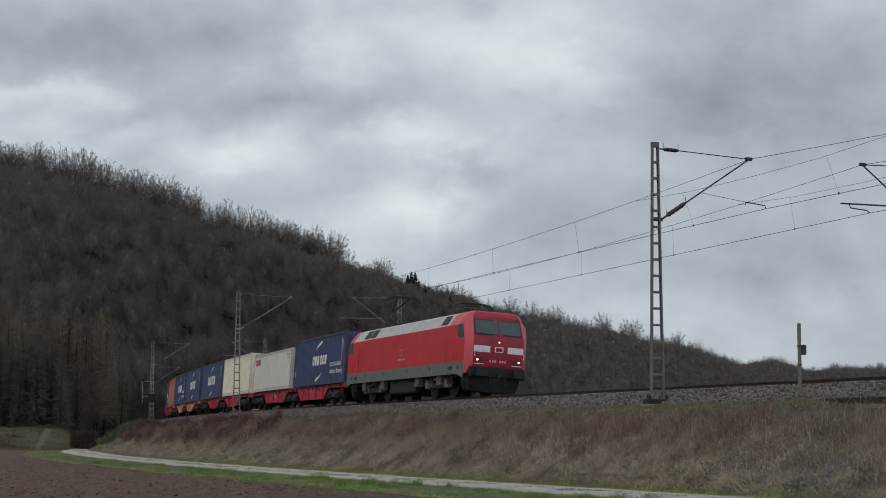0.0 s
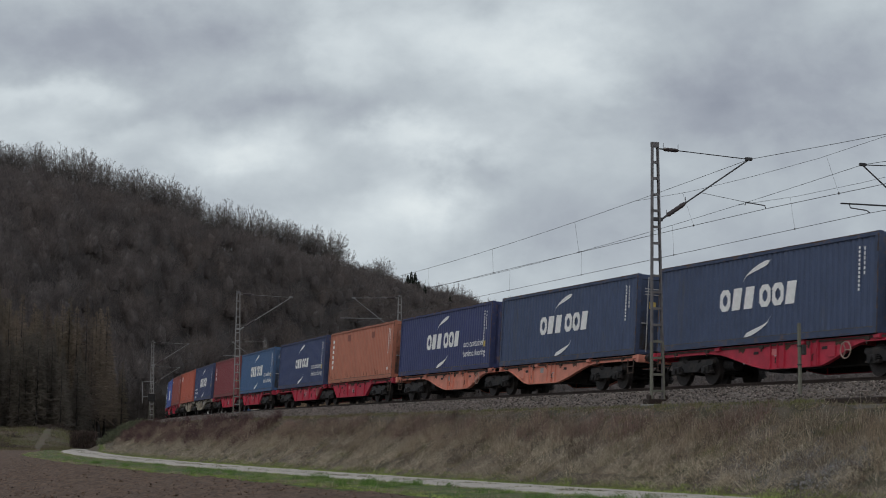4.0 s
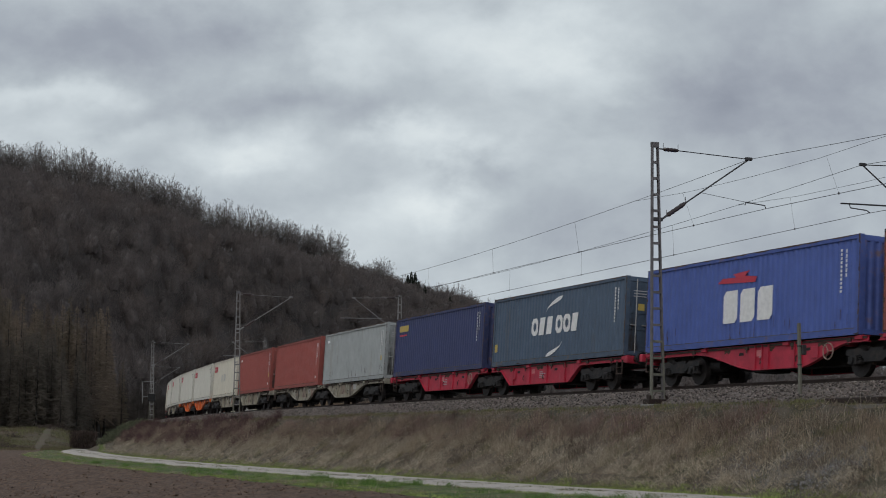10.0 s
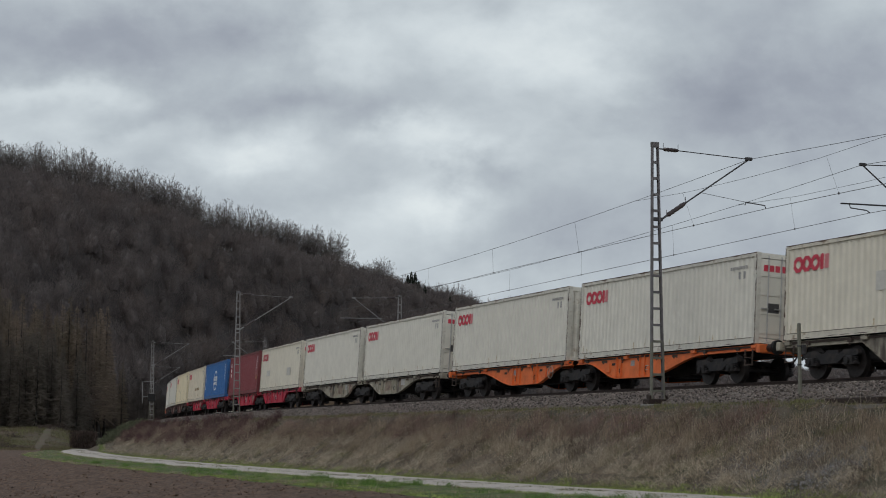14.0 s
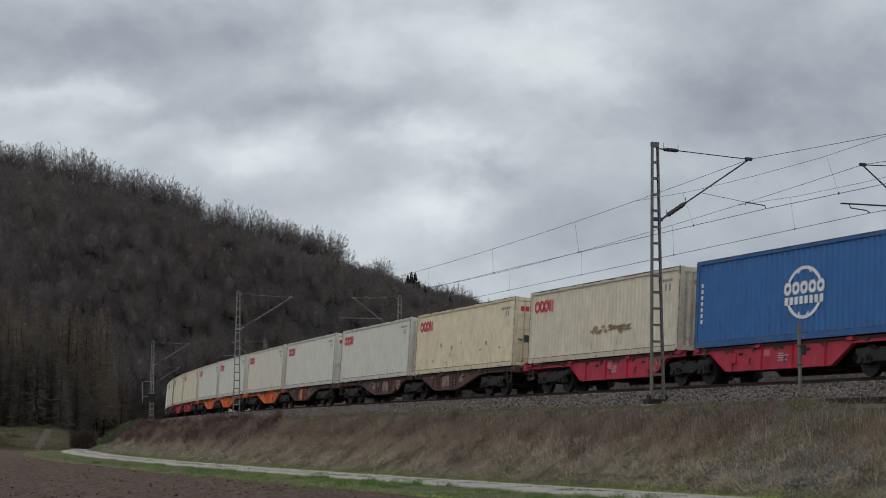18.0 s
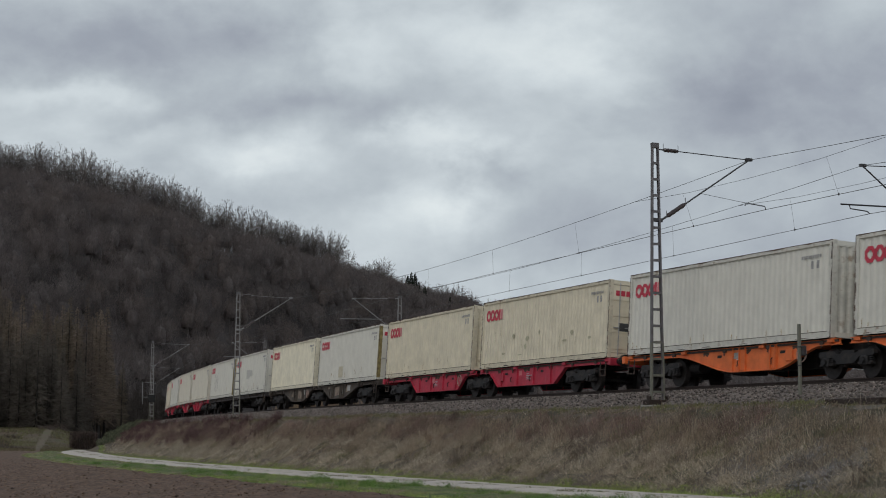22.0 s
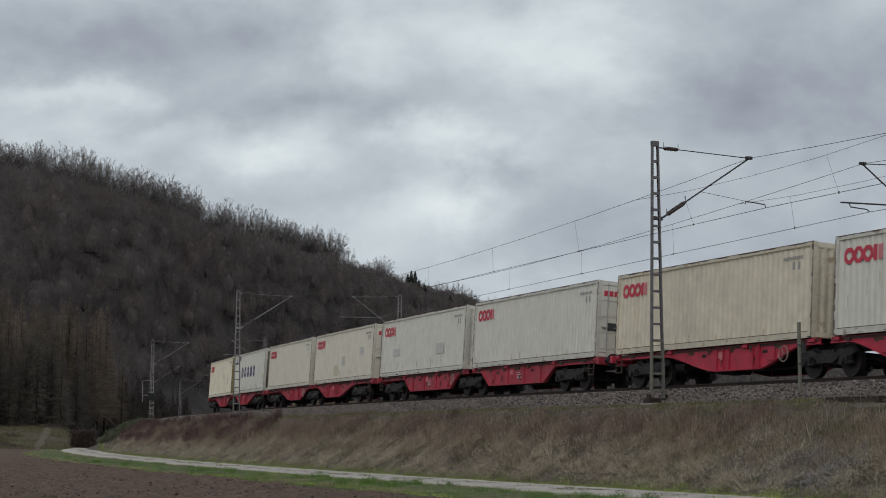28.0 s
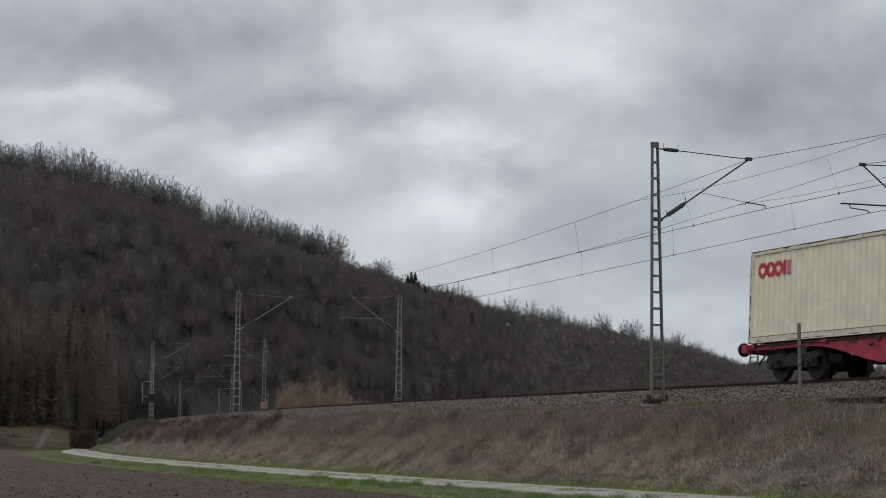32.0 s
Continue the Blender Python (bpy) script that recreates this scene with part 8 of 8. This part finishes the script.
M["rubble"] = material("grey_rubble_stone", (0.245, 0.235, 0.228), 0.9, vary=0.3, grain=9.0, bump=0.3, island=0.4)
n = 3400
s_, o_ = gr_.normal(14.6, 1.6, n), gr_.normal(6.9, 0.55, n)
stones(s_, o_, lambda s, o, x, y: land(x, y)[0] + 0.01, gr_.uniform(0.012, 0.04, n), M["rubble"], "rubble", "patch of grey rubble on the embankment slope", 9)
n = 20000
s_, o_ = -70 + 94 * gr_.uniform(0, 1, n) ** 0.55, 15.8 + 13 * gr_.uniform(0, 1, n) ** 1.2
stones(s_, o_, lambda s, o, x, y: field_height(s, o, x, y) + 0.0, 0.010 + 0.038 * gr_.uniform(0, 1, n) ** 3, M["clod"], "soil_clods", "brown soil clods on the ploughed field", 10)


def shrub(name, label, at, height, radius, count, mat, seed, thick=0.0, category="shrub"):
    """A many-stemmed bush: thin stems fanning out and up, each with side twigs."""
    r_ = np.random.RandomState(seed)
    tri, wood = [], []
    for k in range(count):
        az, rad = r_.uniform(0, 6.283), radius * r_.uniform(0, 1) ** 0.5
        base = np.array([math.cos(az) * rad * 0.75, math.sin(az) * rad * 0.75, -0.3])
        hgt = height * r_.uniform(0.55, 1.0) * (1 - 0.45 * (rad / radius) ** 2)
        tip = base + np.array([math.cos(az) * rad * 0.35 + r_.normal() * 0.2, math.sin(az) * rad * 0.35 + r_.normal() * 0.2, hgt])
        wood.extend(spike(base, tip, thick or (0.02 if height > 2 else 0.005), r_))
        for j in range(60 if height > 2 else 7):
            p_ = base + (tip - base) * r_.uniform(0.3, 0.98)
            d = np.array([r_.normal() * 0.4, r_.normal() * 0.4, 0.8]) * hgt * 0.17
            tri.extend(spike(p_, p_ + d, thick or (0.013 if height > 2 else 0.004), r_))
    ob = thing(name, label, category, at=Matrix.Translation(at))
    tagged(part("stem_tangle", tri_mesh("stem_tangle", wood, M["bark"]), ob), kind="stuff"); tagged(part("twig_mass", tri_mesh("twig_mass", tri, mat), ob), kind="stuff")
    return ob


def footing(s, off):
    p_ = beside(s, off, 0)
    p_.z = float(land(np.array([p_.x]), np.array([p_.y]))[0][0])
    return p_


for k, (s, off, hgt, rad, cnt) in enumerate(((-105, -10.5, 6.5, 2.0, 170), (-102, -12.5, 7.2, 2.2, 190), (-99, -14, 6.2, 2.2, 170), (-110, -9.5, 5.5, 1.8, 140), (-96, -15, 5.2, 2.2, 150), (-93, -16.5, 4.6, 2.2, 140), (-90, -18, 4.2, 2.0, 120))):
    shrub("willow_bush", "ochre leafless willow bush beyond the railway", footing(s, off), hgt, rad, cnt, M["bush"], 500 + k)
for k, (s, off, hgt) in enumerate(((-30, -14, 3.6), (-33, -15.5, 3.8), (-26, -13.5, 3.2), (-20, -14, 3.3))):
    shrub("leafless_shrub", "grey-brown leafless shrub beyond the railway", footing(s, off), hgt, 1.4, 70, M["twigs"], 540 + k)
for k, (s, off, hgt) in enumerate(((6.5, 5.6, 0.5), (2.5, 5.8, 0.45), (-1.0, 5.4, 0.55), (8.2, 6.4, 0.5), (-9.0, 5.4, 0.5), (-18.0, 5.4, 0.5), (4.6, 6.6, 0.45), (11, 5.8, 0.5))):
    shrub("bramble_bush", "tangled dry bramble and straw on the embankment", footing(s, off), hgt, 0.8, 70, M["straw"] if k % 2 == 0 else M["bramble"], 560 + k)
for k, (px, d, hgt, rad) in enumerate(((6, 212, 1.1, 1.5), (22, 208, 0.9, 1.3), (40, 206, 0.8, 1.2), (-10, 216, 1.4, 1.6), (58, 204, 0.6, 0.9), (30, 222, 1.0, 1.4), (88, 236, 1.2, 1.3), (110, 240, 1.4, 1.4), (140, 238, 1.3, 1.2))):
    a_ = math.atan((px - 784) / 2924)
    at = Vector((math.sin(a_) * d, math.cos(a_) * d, 0))
    at.z = float(land(np.array([at.x]), np.array([at.y]))[0][0])
    shrub("scrub_bush", "low dark brown leafless scrub in the rough meadow", at, hgt, rad, 130, M["hedge"], 580 + k, 0.022)
hedge_at = Vector((-45.0, 209.0, VALLEY))
hedge = thing("hedge", "dark brown leafless hedge with a flat clipped top", "hedge", at=Matrix.Translation((hedge_at.x, hedge_at.y, float(land(np.array([hedge_at.x]), np.array([hedge_at.y]))[0][0]))))
hr = np.random.RandomState(91)
tri = []
for k in range(2600):
    a_ = np.array([hr.uniform(-1.65, 1.65), hr.uniform(-0.8, 0.8), hr.uniform(-0.1, 2.0)])
    tri.extend(spike(a_, a_ + np.array([hr.normal() * 0.12, hr.normal() * 0.12, hr.uniform(0.15, 0.5)]), 0.04, hr))
tagged(part("twig_mass", tri_mesh("twig_mass", tri, M["hedge"]), hedge), kind="stuff")
part("stem_tangle", tri_mesh("stem_tangle", [p_ for k in range(40) for p_ in spike(np.array([hr.uniform(-1.6, 1.6), hr.uniform(-0.6, 0.6), -0.4]), np.array([hr.uniform(-1.6, 1.6), hr.uniform(-0.6, 0.6), 1.9]), 0.05, hr)], M["bark"]), hedge)


def thicket(px, d, height, radius, count, seed):
    """A rounded bramble thicket: arching canes with many small dull leaves."""
    r_ = np.random.RandomState(seed)
    a = (px - 784) / 2924
    x, y = math.sin(math.atan(a)) * d, math.cos(math.atan(a)) * d
    n = r_.normal(size=(count, 3)); n[:, 2] = np.abs(n[:, 2]); n /= np.linalg.norm(n, axis=1)[:, None]
    bump = 0.75 + 0.25 * np.sin(n[:, 0] * 5 + seed) * np.cos(n[:, 1] * 6 + 2 * seed)
    p = n * np.array([radius, radius, height]) * (bump * r_.uniform(0.55, 1.0, count) ** 0.4)[:, None]
    q, w = r_.normal(size=(count, 3)), r_.normal(size=(count, 3))
    leaf_ = r_.uniform(0.05, 0.12, count)[:, None]
    tri = np.stack([p, p + q / np.linalg.norm(q, axis=1)[:, None] * leaf_, p + w / np.linalg.norm(w, axis=1)[:, None] * leaf_], axis=1).reshape(-1, 3)
    canes = [c for k in range(60) for c in spike(np.array([r_.normal() * radius * 0.3, r_.normal() * radius * 0.3, -0.4]), p[k] * 1.05, 0.02, r_)]
    ob = thing("bramble_thicket", "rounded green-grey bramble thicket at the end of the embankment", "shrub", "thickets at the end of the embankment",
               Matrix.Translation((x, y, float(land(np.array([x]), np.array([y]))[0][0]) - 0.1)))
    tagged(part("stem_tangle", tri_mesh("stem_tangle", canes, M["bark"]), ob), kind="stuff"); tagged(part("leaf_mass", tri_mesh("leaf_mass", tri, M["thicket"]), ob), kind="stuff")


for k, (px, d, hgt, rad) in enumerate(((193, 184, 1.0, 1.1), (203, 182, 1.35, 1.4), (216, 180, 1.45, 1.6), (230, 179, 1.4, 1.6), (244, 177, 1.2, 1.5), (212, 175, 1.1, 1.3), (258, 175, 0.9, 1.3), (272, 173, 0.6, 1.1))):
    thicket(px, d, hgt, rad, 2600, 700 + k)

# ---------- sleepers of the near track ----------
sleeper_mesh = Build().soft_box(-0.13, 0.13, -1.3, 1.3, -0.4, -0.175, 0.03).make("sleeper", M["sleeper"])
sleepers = tagged(new("sleepers"), "grey concrete sleepers half sunk in the ballast", "sleepers", kind="structure")
for k in range(290):
    s = -142 + k * 0.6
    part("sleeper", sleeper_mesh, sleepers, upright(s, 0, 0) @ Matrix.Rotation(-CANT, 4, "X"))


# ---------- motion ----------
PITCH, PAIR = 26.98, 13.25       # wagon to wagon, and front to rear container of one wagon
FIRST = 306.1                    # rear end of the first container, along the train


WAGON_SHIFT = {3: 0.42, 12: 0.3, 18: 0.15, 19: -0.27, 20: -0.45, 21: -0.48, 22: -0.48, 23: -0.42, 24: -0.38}      # metres along the train, set wagon by wagon to fit the view


def chord(a, b_):
    """Pose of a rigid body whose rear end rides at a and front end at b_ along the line."""
    pa, pb = railed(a), railed(b_)
    d = pb.translation - pa.translation
    return Matrix.Translation(pa.translation) @ Matrix.Rotation(math.atan2(d.y, d.x), 4, "Z") @ Matrix.Rotation(-GRADE, 4, "Y") @ Matrix.Rotation(-CANT, 4, "X")


def motions():
    times = [float(t) for t in range(0, 33)]
    deck = Matrix.Translation((0, 0, FLOOR))
    for k, ob in enumerate(containers):
        u = FIRST - PITCH * (k // 2) - PAIR * (k % 2) + WAGON_SHIFT.get(k // 2, 0.0)
        walk(ob, [(t, chord(u + gone(t), u + LEN + gone(t)) @ deck) for t in times])
    for k, ob in enumerate(wagons):
        u = FIRST - PITCH * k - (PAIR - LEN) / 2 + WAGON_SHIFT.get(k, 0.0)
        walk(ob, [(t, railed(u + gone(t))) for t in times])
    walk(loco, [(t, railed(329.1 + gone(t))) for t in times])
    walk(cloud_cover, [(t, Matrix.Translation(EYE) @ Matrix.Rotation(-radians(1.2) * t / 32.0, 4, "Z")) for t in (0.0, 8.0, 16.0, 24.0, 32.0)])
    frames = [k / FPS for k in range(0, int(SECONDS * FPS) + 1)]
    for group, radius, spin in ((rollers, R_WHEEL, 86.0), (loco_rollers, R_BIG, 68.0)):
        lead = {}
        for w, ax in group:
            if ax not in lead:
                walk(w, [(t, pose(ax, 0, radius, 0, spin * t * FPS)) for t in frames])
                lead[ax] = w
            else:
                w.rotation_mode = "QUATERNION"
                keys = w.animation_data_create()
                keys.action = lead[ax].animation_data.action
                keys.action_slot = lead[ax].animation_data.action_slot


motions()
